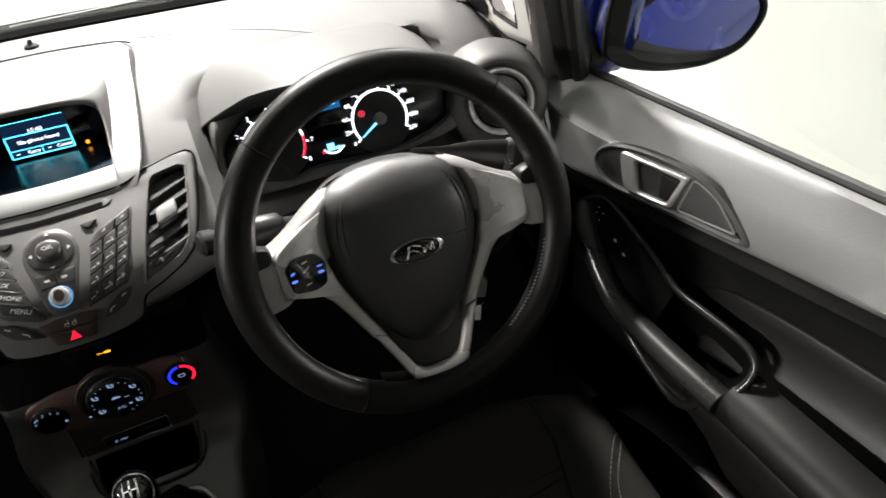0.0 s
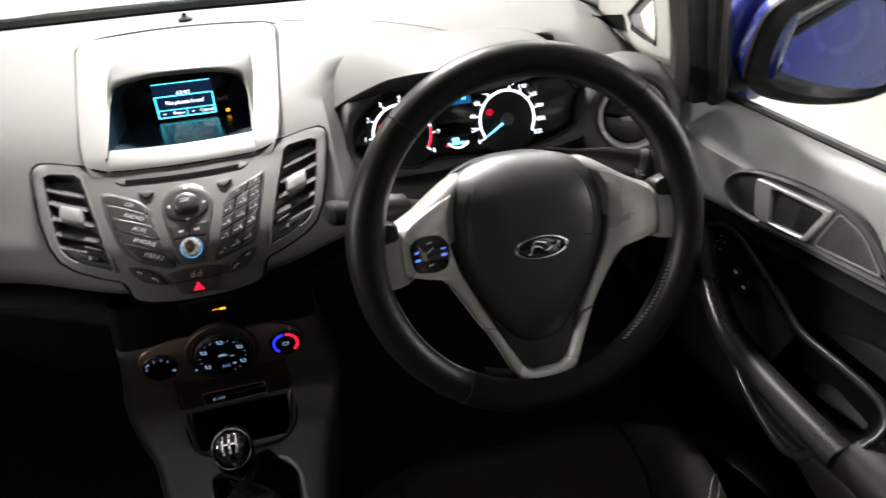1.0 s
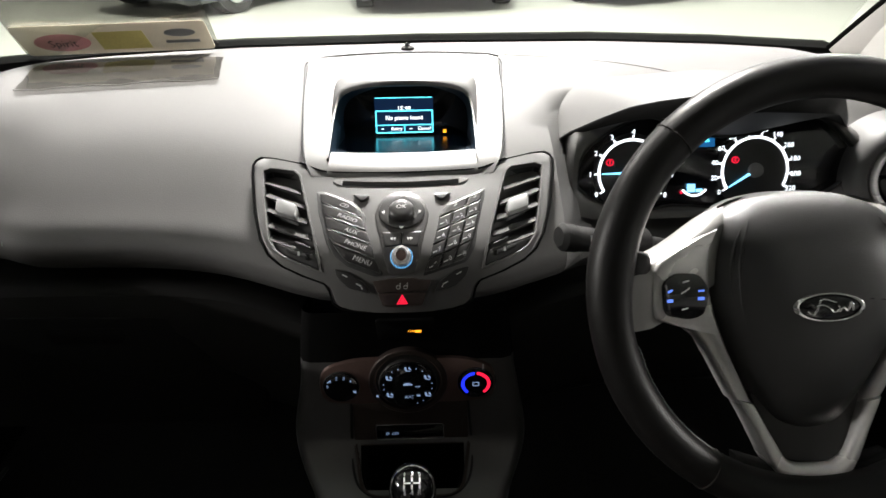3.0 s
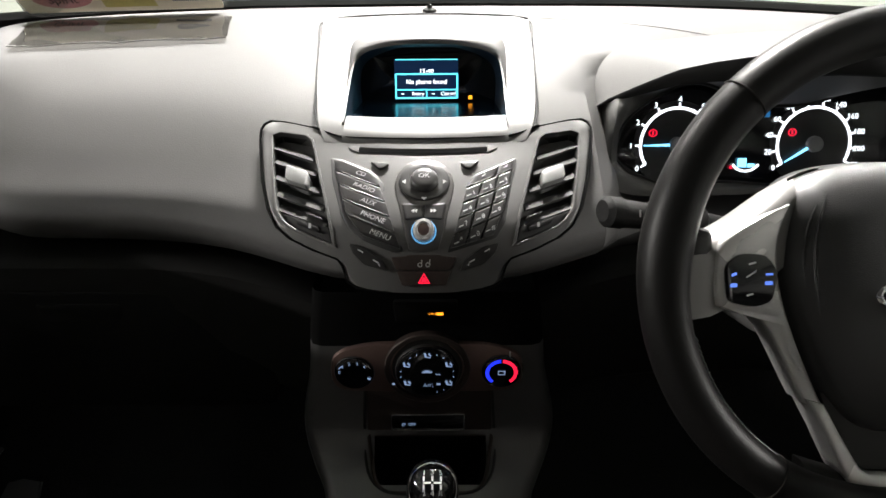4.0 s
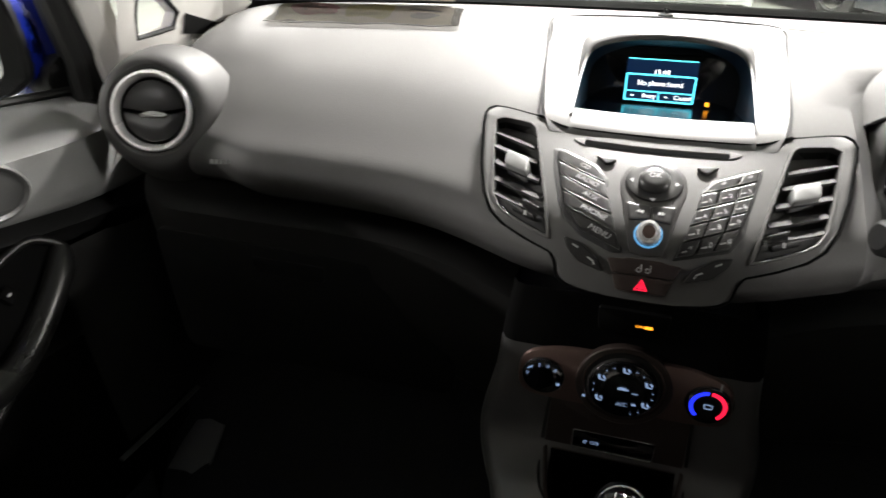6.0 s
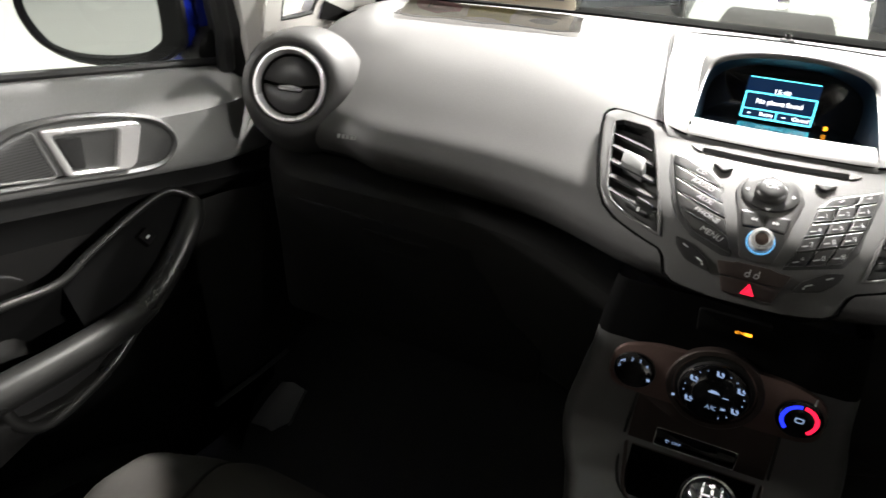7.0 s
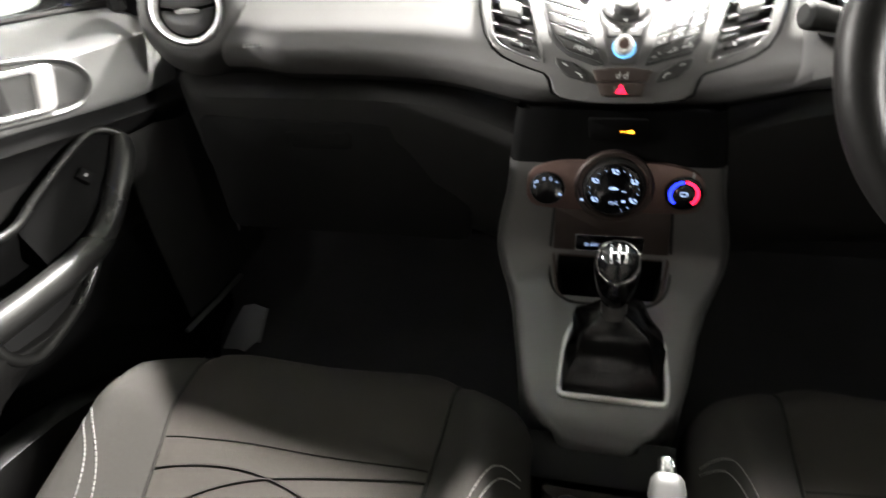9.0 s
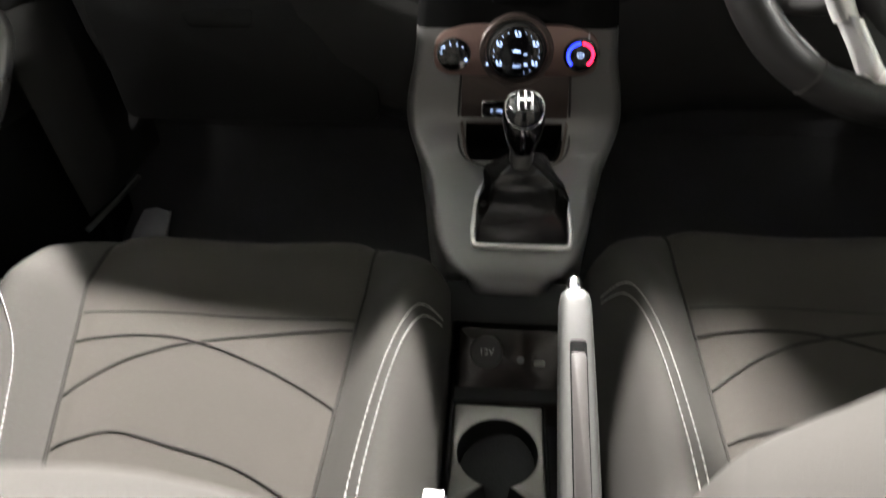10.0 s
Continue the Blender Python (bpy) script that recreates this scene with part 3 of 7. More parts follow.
def round_vent(sx):
    """A round air vent in a swelling of the dash: ring, two half discs and a bright tab."""
    n = Vector((-sx * 0.27, -0.90, 0.33)).normalized()
    c = Vector((XC + sx * 0.583, 0.716, 0.890)) + n * 0.010
    ux = Vector((0, 0, 1)).cross(n).normalized()
    mp = plane_map(c, ux, n.cross(ux))
    t = thing("air_vent", c, "round air vent with a chrome ring in the dashboard", "air vent", "round dash vents")
    part("housing", lathe([(0.086, -0.070), (0.079, -0.042), (0.072, -0.022), (0.066, -0.009), (0.059, -0.002), (0.053, 0.0), (0.0495, -0.002), (0.047, -0.010)], mp, 48, cap=False), VENTPOD, t, "charcoal swelling round the vent, darkened as less lit")
    part("ring", lathe([(0.0475, -0.008), (0.0478, 0.0005), (0.046, 0.0035), (0.043, 0.0035), (0.0405, 0.0), (0.039, -0.008), (0.0385, -0.02)], mp, 48, cap=False), SATIN, t, "chrome ring")
    part("bowl", lathe([(0.0385, -0.006), (0.037, -0.028), (0.0, -0.032)], mp, 40, cap=False), RUBBER, t)
    up = [(0.0365 * math.cos(a), 0.0365 * math.sin(a)) for a in np.linspace(math.radians(6), math.radians(174), 20)]
    up = [(u, max(v, 0.0035 - 0.004 * (1 - (u / 0.0365) ** 2))) for u, v in up] + [(u, 0.0035 - 0.0045 * (1 - (u / 0.036) ** 2)) for u in np.linspace(-0.034, 0.034, 9)]
    dn = [(0.0365 * math.cos(a), 0.0365 * math.sin(a)) for a in np.linspace(math.radians(186), math.radians(354), 20)] + [(u, 0.0005 - 0.0055 * (1 - (u / 0.036) ** 2)) for u in np.linspace(0.034, -0.034, 9)]
    part("upper_flap", prism(up, mp, -0.022, -0.006, 0.002), KEY, t)
    part("lower_flap", prism(dn, mp, -0.022, -0.006, 0.002), KEY, t)
    part("tab", prism(rounded([(-0.014, -0.0075), (0.014, -0.0075), (0.017, -0.003), (0.0, 0.0005), (-0.017, -0.003)], 0.003), mp, -0.012, -0.001, 0.002), SATIN, t, "bright vent tab")


round_vent(-1)
round_vent(1)

part("dash_crease", tube(smooth_line([(0.15, 1.06, 0.966), (0.25, 1.03, 0.965), (0.338, 0.985, 0.963), (0.44, 0.91, 0.955)], 6), 0.003, 6), SOFT, dash, "soft crease across the dash top")
part("dash_crease", tube(smooth_line([(-0.16, 1.06, 0.966), (-0.30, 1.035, 0.966), (-0.42, 1.0, 0.965)], 6), 0.0014, 6), SOFT, dash, "soft crease across the dash top")

# ---- centre stack ----
FACE = [(0.80, 0.945), (0.735, 0.932), (0.70, 0.920), (0.687, 0.914), (0.655, 0.900), (0.62, 0.882), (0.60, 0.868), (0.588, 0.852), (0.578, 0.832), (0.570, 0.812), (0.566, 0.790)]
FS = [0.0]
for (a, b), (c, d) in zip(FACE, FACE[1:]):
    FS.append(FS[-1] + math.hypot(c - a, d - b))
FS = [s - FS[3] for s in FS]
_fy = smooth_line([(s, y, z) for s, (y, z) in zip(FS, FACE)], 8)
FSS, FYY, FZZ = [p.x for p in _fy], [p.y for p in _fy], [p.z for p in _fy]


def face0(u, s):
    return Vector((u, lerp(s, FSS, FYY) + 1.3 * u * u, lerp(s, FSS, FZZ)))


def face(u, s, h=0.0):
    """The swept front of the centre stack: across, down along the slope, height above it."""
    p = face0(u, s)
    n = (face0(u + 0.004, s) - face0(u - 0.004, s)).cross(face0(u, s - 0.004) - face0(u, s + 0.004)).normalized()
    return p + n * h


stack = thing("centre_stack", (0, 0.66, 0.86), "silver centre stack with radio buttons and two air vents", "radio panel")
OUT_S = (-0.027, -0.025, -0.020, -0.011, 0.0054, 0.0576, 0.0892, 0.1053, 0.1138, 0.1215, 0.1275, 0.134, 0.1474, 0.1525, 0.1545)
OUT_U = (0.150, 0.166, 0.1715, 0.1738, 0.172, 0.1608, 0.1505, 0.1405, 0.1275, 0.104, 0.080, 0.0752, 0.0712, 0.062, 0.040)
VL_S, VL_U = (-0.0100, -0.006, 0.0338, 0.0872, 0.1010, 0.1144), (0.150, 0.159, 0.1525, 0.1405, 0.1310, 0.0855)
VR_S, VR_U = (-0.0100, -0.0045, 0.0802, 0.1144), (0.1235, 0.1165, 0.0925, 0.0845)
rowS = sorted({*np.linspace(-0.027, 0.1545, 46).round(5).tolist(), -0.0102, -0.0099, 0.1142, 0.1146, -0.025, 0.1535})
verts_rows = []
for s in rowS:
    o = lerp(s, OUT_S, OUT_U)
    if -0.01 <= s <= 0.1143:
        l, r = lerp(s, VL_S, VL_U), lerp(s, VR_S, VR_U)
    else:
        l = r = min(0.135, o - 0.004) if s < 0 else 0.085 if s < 0.12 else min(0.07, o - 0.01)
    half = [o, o - 0.0035, (o + l) / 2, l, r] + [r * k for k in (0.85, 0.7, 0.55, 0.4, 0.27, 0.13)]
    us = [-u for u in half] + [0.0] + half[::-1]
    verts_rows.append([face(u, s, -0.003 if j in (0, len(us) - 1) else 0.0) for j, u in enumerate(us)])
v, f = grid(verts_rows)
n = len(verts_rows[0])
f = [q for q in f if (q[0] % n) not in (3, n - 5)]
skirt = [[face(-lerp(s, OUT_S, OUT_U), s, h) for h in (-0.003, -0.05)] for s in rowS]
skirt2 = [[face(lerp(s, OUT_S, OUT_U), s, h) for h in (-0.003, -0.05)] for s in rowS]
bot = [[face(u, 0.1545, -0.003) for u in np.linspace(-0.04, 0.04, 7)], [face(u, 0.156, -0.05) for u in np.linspace(-0.04, 0.04, 7)]]
part("fascia", join((v, f), grid(skirt), grid(skirt2), grid(bot)), SILVER, stack, "silver painted fascia", angle=50)


def stack_vent(sx):
    """A slatted vent at the side of the stack, with its tab and thumb wheel."""
    F = lambda u, s, h=0.0: face(sx * u, s, h)
    left = [(lerp(s, VL_S, VL_U), s) for s in np.linspace(-0.0095, 0.1140, 24)]
    right = [(lerp(s, VR_S, VR_U), s) for s in np.linspace(0.1140, -0.0095, 24)]
    edge = left + right
    t = part("side_vent", frame_ring(inset(edge, -0.0028), edge, F, -0.001, 0.0013, -0.03, 0.0006), SILVER, stack, "silver framed slatted air vent")
    part("duct", join(grid([[F(u, s, -0.005) for u, s in edge], [F(u, s, -0.045) for u, s in edge]], wrap=True), ([F(u, s, -0.045) for u, s in edge], [tuple(range(len(edge)))])), RUBBER, t, "dark vent duct")
    for s0 in (0.003, 0.0225, 0.043, 0.063, 0.079):
        a, b = lerp(s0, VL_S, VL_U) - 0.001, lerp(s0 + 0.010, VR_S, VR_U) + 0.001
        rows = []
        for k in np.linspace(0, 1, 5):
            u, s = a + (b - a) * k, s0 + 0.010 * k
            rows.append([F(u, s + 0.0085, -0.0022), F(u, s + 0.0095, -0.0040), F(u, s - 0.0005, -0.0090), F(u, s - 0.0015, -0.0072)])
        part("slat", grid(rows, wrap=True, cap=True), SLAT, t)
    part("tab", prism(rounded([(0.1375, 0.0345), (0.1135, 0.0400), (0.1125, 0.0590), (0.1365, 0.0535)], 0.004), F, -0.012, 0.004, 0.002), TAB, t, "light grey vent tab")
    low = [(lerp(s, VL_S, VL_U) - 0.0006, s) for s in np.linspace(0.090, 0.1135, 8)] + [(0.0853, 0.1135), (0.0895, 0.0985)]
    lowp = part("wheel_panel", prism(low, F, -0.02, -0.0015, 0.001), SLAT, t, "black panel with a thumb wheel")
    part("thumb_wheel", prism(rounded([(0.1205, 0.0945), (0.0985, 0.1000), (0.0975, 0.1050), (0.1195, 0.0995)], 0.002), F, -0.003, 0.0015, 0.001), HARD, lowp)
    part("thumb_mark", bars([(0.106, 0.0998, 0.0012, 0.0022)], F, 0.0025), WHITE, lowp)
    # highlight above the wheel, set in as a paler bar
    part("glint_bar", prism(rounded([(0.1115, 0.0855), (0.095, 0.0905), (0.095, 0.0925), (0.111, 0.0880)], 0.001), F, -0.004, 0.001, 0.0006), GRIP, lowp, "pale bar drawn as a glint above the wheel")


stack_vent(-1)
stack_vent(1)

# dark gap all round the fascia
gap = [(-u, s_) for s_, u in zip(OUT_S[1:], OUT_U[1:])]
gap = [(-0.1165, -0.0240), (-0.150, -0.0275), (-0.1655, -0.0262)] + gap[1:] + [(0.0, 0.1553)] + [(-u, s_) for u, s_ in gap[:0:-1]] + [(0.1655, -0.0262), (0.150, -0.0275), (0.1165, -0.0240)]
part("fascia_gap", tube([face(u * 1.003, s_, -0.0008) for u, s_ in gap], 0.0013, 6), MATT, stack, "dark gap round the fascia")
part("panel_gap", tube(smooth_line([face(u, s_, 0.0012) for u, s_ in ((-0.1170, -0.0238), (-0.108, -0.0205), (-0.098, -0.0160), (-0.0853, -0.0128), (-0.06, -0.0128), (0.0, -0.0135), (0.06, -0.0128), (0.0853, -0.0128), (0.098, -0.0160), (0.108, -0.0205), (0.1170, -0.0238))], 3), 0.0012, 6), MATT, stack, "dark gap below the display panel")

# disc slot: a flat strip on the uncut fascia, black for its shaded depth
part("disc_slot", grid([[face(u, s_, 0.0008) for u in np.linspace(-0.066, 0.062, 17)] for s_ in (-0.0005, 0.0065)]), MATT, stack, "disc slot as a flat strip, its dark depth painted")
for sx, u in ((-1, -0.066), (1, 0.062)):
    part("slot_end", prism(rounded([(u, -0.0025), (u + sx * 0.011, 0.0005), (u + sx * 0.008, 0.004), (u, 0.0075)], 0.001, 2), face, -0.001, 0.0010, 0.0004, curved=True), SILVER, stack, "bright chamfer of the slot")


def key(name, poly, r=0.003, h=0.0022, mat=None, label="", parent=None, seat=True):
    return part(name, prism(rounded(poly, r, 3), face, -0.001, h, 0.0008, curved=True), mat or KEY, parent or stack, label)


def mix(a, b, t):
    return (a[0] + (b[0] - a[0]) * t, a[1] + (b[1] - a[1]) * t)


# the five source buttons
LBL = [(-0.0912, 0.0205), (-0.0868, 0.0344), (-0.0822, 0.0510), (-0.0778, 0.0677), (-0.0722, 0.0844), (-0.0570, 0.1035)]
LBR = [(-0.0445, 0.0345), (-0.0417, 0.0522), (-0.0362, 0.0692), (-0.0314, 0.0850), (-0.0266, 0.1006), (-0.0205, 0.1155)]
bed = [(-0.0938, 0.0180), (-0.0830, 0.0172), (-0.0510, 0.0305), (-0.0400, 0.0440), (-0.0185, 0.1170), (-0.0280, 0.1180), (-0.0560, 0.1085), (-0.0700, 0.0975), (-0.0790, 0.0800), (-0.0890, 0.0480)]
part("button_bed", prism(rounded(bed, 0.003, 3), face, -0.001, 0.0007, 0.0003, curved=True), RUBBER, stack, "black bed of the source buttons")
for i, word in enumerate(("CD", "RADIO", "AUX", "PHONE", "MENU")):
    a, b, c, d = LBL[i], LBR[i], LBR[i + 1], LBL[i + 1]
    q = [mix(a, d, 0.05), mix(b, c, 0.05), mix(c, b, 0.04), mix(d, a, 0.04)]
    if i == 0:
        q = [(-0.0895, 0.0215), (-0.0825, 0.0205), (-0.0530, 0.0330), (-0.0440, 0.0420), mix(c, b, 0.04), mix(d, a, 0.04)]
    k = key("source_button", q, 0.0025, 0.0028, KEY, "black button with a white word")
    # the key edge's highlight is a strip of lighter colour
    part("edge_glint", prism(rounded([mix(d, c, 0.03), mix(d, c, 0.97), mix(mix(d, c, 0.97), mix(a, b, 0.97), 0.06), mix(mix(d, c, 0.03), mix(a, b, 0.03), 0.06)], 0.0003, 1), face, 0.0015, 0.0031, 0.0003, curved=True), GRIP, k, "pale strip drawn as a glint on the lower edge")
    m = mix(mix(a, b, 0.60), mix(d, c, 0.60), 0.52)
    rot = math.degrees(math.atan2((b[1] - a[1]) * 0.5 + (c[1] - d[1]) * 0.5, (b[0] - a[0]) * 0.5 + (c[0] - d[0]) * 0.5))
    flip = lambda u, s, h, m=m: face(u, 2 * m[1] - s, h)
    lettering(word, flip, m[0], m[1], 0.0072, WHITE, k, rot=-rot, h=0.0034, shear=0.15)

# keypad
TOPL, TOPR = [(0.0480, 0.0375), (0.0388, 0.0536), (0.0353, 0.0711), (0.0310, 0.0874), (0.0270, 0.1022), (0.0235, 0.1155)], [(0.0885, 0.0200), (0.0850, 0.0348), (0.0822, 0.0522), (0.0778, 0.0688), (0.0730, 0.0850), (0.0640, 0.1055)]
part("keypad_bed", prism(rounded([(0.0905, 0.0170), (0.0900, 0.0260), (0.0845, 0.0480), (0.0755, 0.0930), (0.0665, 0.1075), (0.0210, 0.1185), (0.0285, 0.1000), (0.0365, 0.0700), (0.0400, 0.0480), (0.0500, 0.0350)], 0.003, 3), face, -0.001, 0.0007, 0.0003, curved=True), RUBBER, stack, "black bed of the keypad")
signs = [["-", None, "+"], ["1", "2", "3"], ["4", "5", "6"], ["7", "8", "9"], ["*", "0", "#"]]
for i in range(5):
    a, b, c, d = TOPL[i], TOPR[i], TOPR[i + 1], TOPL[i + 1]
    cols = [(0.0, 0.62), (0.62, 1.0)] if i == 0 else [(0.0, 0.345), (0.345, 0.69), (0.69, 1.0)]
    for j, (p, r) in enumerate(cols):
        q = [mix(mix(a, b, p + 0.02), mix(d, c, p + 0.02), 0.05), mix(mix(a, b, r - 0.02), mix(d, c, r - 0.02), 0.05), mix(mix(d, c, r - 0.02), mix(a, b, r - 0.02), 0.05), mix(mix(d, c, p + 0.02), mix(a, b, p + 0.02), 0.05)]
        k = key("keypad_key", q, 0.0012, 0.0026, KEY, "small black keypad key")
        # same painted highlight along each keypad key
        part("edge_glint", prism([q[3], q[2], mix(q[2], q[1], 0.07), mix(q[3], q[0], 0.07)], face, 0.001, 0.0029, 0.0002, curved=True), GRIP, k, "pale strip drawn as a glint on the lower edge")
        m = mix(mix(q[0], q[1], 0.5), mix(q[3], q[2], 0.5), 0.5)
        rot = math.degrees(math.atan2(b[1] - a[1], b[0] - a[0]))
        if i > 0:
            flip = lambda u, s, h, m=m: face(u, 2 * m[1] - s, h)
            lettering(signs[i][j], flip, m[0] + 0.0015, m[1] - 0.001, 0.0066, WHITE, k, rot=-rot, h=0.0031, shear=0.15)
            part("letter_bars", bars([(m[0] - 0.003, m[1] + 0.0032, 0.0024, 0.0005, rot)], face, 0.0031), WHITE, k)
        else:
            part("letter_bars", bars([(m[0], m[1], 0.002, 0.0005, rot), (m[0] + 0.001, m[1] - 0.002, 0.0012, 0.0004, rot)], face, 0.0031), WHITE, k)

# small triangular keys beside the dial
for sx in (-1, 1):
    key("arrow_key", [(sx * 0.0530, 0.0205), (sx * 0.0345, 0.0215), (sx * 0.0385, 0.0275), (sx * 0.0440, 0.0295)], 0.002, 0.003, KEY, "small black triangular key")
# dial pod
podl = [(0.0, 0.0165), (0.010, 0.0180), (0.0185, 0.0245), (0.0245, 0.0350), (0.0270, 0.0480), (0.0250, 0.0600), (0.0222, 0.0700), (0.0185, 0.0880), (0.0155, 0.1020), (0.0120, 0.1140)]
podp = podl + [(0.0, 0.1155)] + [(-u, s) for u, s in podl[:0:-1]]
pod = part("dial_pod", prism([tuple(p) for p in inset(podp, -0.0015)], face, -0.001, 0.0012, 0.0006, curved=True), PODGREY, stack, "dark grey pod with the main dial")
ring_mp = lambda u, v, h=0.0: face(u, 0.0445 - v, h)
part("direction_plate", prism([(0.0243 * math.cos(a), 0.0445 - 0.0262 * math.sin(a) if math.sin(a) > 0 else 0.0445 - 0.0215 * math.sin(a)) for a in np.linspace(0, 2 * math.pi, 40, endpoint=False)], face, 0.0, 0.0030, 0.0012, curved=True), KEY, pod, "black direction plate")
knob = part("ok_button", lathe([(0.0135, 0.0), (0.0132, 0.0065), (0.0122, 0.0085), (0.0100, 0.0096), (0.006, 0.0100)], ring_mp, 36), KEY, pod, "raised black push button")
lettering("OK", ring_mp, 0.0, 0.001, 0.0075, WHITE, knob, h=0.0104)
for a, s0, rot in ((-0.0190, 0.0452, 90), (0.0190, 0.0452, -90), (0.0, 0.0650, 180), (0.0, 0.0225, 0)):
    c, sn = math.cos(radians(rot)), math.sin(radians(rot))
    tri = [(a + c * x - sn * y, s0 - (sn * x + c * y)) for x, y in ((-0.0026, -0.0013), (0.0026, -0.0013), (0, 0.0022))]
    part("arrow_mark", ([face(u, s, 0.0034) for u, s in tri], [(0, 1, 2)]), WHITE, pod)
key("seek_key", [(-0.0208, 0.0700), (-0.0008, 0.0705), (-0.0008, 0.0855), (-0.0170, 0.0875)], 0.002, 0.0026, KEY, "black seek key", pod)
key("seek_key", [(0.0208, 0.0700), (0.0008, 0.0705), (0.0008, 0.0855), (0.0170, 0.0875)], 0.002, 0.0026, KEY, "black seek key", pod)
for sx in (-1, 1):
    for k in (0, 1):
        u = sx * (0.0075 + 0.0028 * k)
        part("seek_mark", ([face(u + sx * 0.0014, 0.0785, 0.0031), face(u - sx * 0.0014, 0.0765, 0.0031), face(u - sx * 0.0014, 0.0805, 0.0031)], [(0, 1, 2)]), WHITE, pod)
vol_mp = lambda u, v, h=0.0: face(u, 0.0985 - v, h)
vol = part("volume_knob", lathe([(0.0098, 0.0), (0.0095, 0.008), (0.0086, 0.0105), (0.0062, 0.0108), (0.0052, 0.0085), (0.003, 0.008)], vol_mp, 36), SATIN, stack, "silver volume knob with a blue lit ring")
part("lit_ring", lathe([(0.0116, 0.001), (0.0115, 0.0026), (0.0108, 0.0030), (0.0103, 0.002)], vol_mp, 36, cap=False), LRING, vol, "blue lit ring")
part("centre_cap", lathe([(0.0052, 0.0085), (0.002, 0.0092)], vol_mp, 24), COPPER, vol)
# lock and hazard keys
lk = key("lock_key", [(-0.0300, 0.1222), (-0.0165, 0.1208), (-0.0140, 0.1195), (0.0140, 0.1195), (0.0165, 0.1208), (0.0300, 0.1222), (0.0250, 0.1337), (-0.0250, 0.1337)], 0.002, 0.0028, PANEL, "dark red-brown door lock key")
for sx in (-1, 1):
    part("lock_mark", join(grid([[face(sx * 0.0036 + r * math.cos(a), 0.1285 - r * math.sin(a), 0.0034) for a in np.linspace(0, 2 * math.pi, 13)] for r in (0.0014, 0.0022)]),
                           bars([(sx * 0.0036 - 0.002 * 0 + 0.0018, 0.1262, 0.0004, 0.0024)], face, 0.0034)), WHITE, lk)
hz = key("hazard_key", [(-0.0248, 0.1345), (0.0248, 0.1345), (0.0200, 0.1478), (-0.0200, 0.1478)], 0.002, 0.0028, PANEL, "dark red-brown hazard key with a red triangle")
tri = lambda r: [(r * math.cos(a), 0.1422 - r * math.sin(a)) for a in (math.pi / 2, math.pi * 7 / 6, math.pi * 11 / 6)]
part("red_triangle", join(grid([[face(*p, 0.0034) for p in tri(0.0066) + tri(0.0066)[:1]], [face(*p, 0.0034) for p in tri(0.0045) + tri(0.0045)[:1]]]), ([face(*p, 0.0034) for p in tri(0.0032)], [(0, 1, 2)])), LRED, hz, "lit red triangle")
for sx in (-1, 1):
    pb = key("phone_key", [(sx * 0.0690, 0.1115), (sx * 0.0545, 0.1140), (sx * 0.0375, 0.1250), (sx * 0.0320, 0.1355), (sx * 0.0545, 0.1305), (sx * 0.0655, 0.1205)], 0.003, 0.0026, KEY, "black phone key")
    part("phone_mark", bars([(sx * 0.0575, 0.1180, 0.0028, 0.0006, sx * -25), (sx * 0.0435, 0.1265, 0.0030, 0.0006, sx * -25), (sx * 0.0405, 0.1295, 0.0012, 0.0006, sx * -60)], face, 0.0031), WHITE, pb)

# ---- display on top of the stack ----
disp = thing("dash_display", (0, 0.86, 0.93), "silver display housing with a glossy blue lit screen", "display")
PT = [(1.045, 0.9685), (1.0, 0.972), (0.94, 0.966), (0.88, 0.955), (0.81, 0.942), (0.76, 0.934), (0.725, 0.9265), (0.708, 0.9215), (0.694, 0.9130)]
rows = []
for y, z in PT:
    hw = lerp(y, (0.694, 0.700, 0.708, 0.735, 0.80, 0.88, 1.0, 1.03, 1.045), (0.103, 0.107, 0.110, 0.117, 0.124, 0.132, 0.1435, 0.141, 0.130))
    rows.append([Vector((u * hw - 0.02 * max(0.0, y - 0.74), y + 1.3 * (u * hw) ** 2 * (0.8 if y < 0.76 else 0.3), z + 0.0035 - (0.012 if abs(u) > 0.99 else 0) + 0.0)) for u in (-1.0, -0.985, -0.9, -0.7, -0.5, -0.25, 0, 0.25, 0.5, 0.7, 0.9, 0.985, 1.0)])
panel_rows = rows
EDGE = [(-0.0838, 0.7165, 0.9262), (-0.0838, 0.732, 0.9335), (-0.0845, 0.775, 0.9445), (-0.0840, 0.815, 0.957), (-0.0800, 0.836, 0.969), (-0.068, 0.832, 0.979), (-0.045, 0.821, 0.987), (-0.02, 0.814, 0.991), (0.0, 0.812, 0.992)]
EDGE = EDGE + [(-x, y, z) for x, y, z in EDGE[-2::-1]]
edge = smooth_line(EDGE, 4)
outer = []
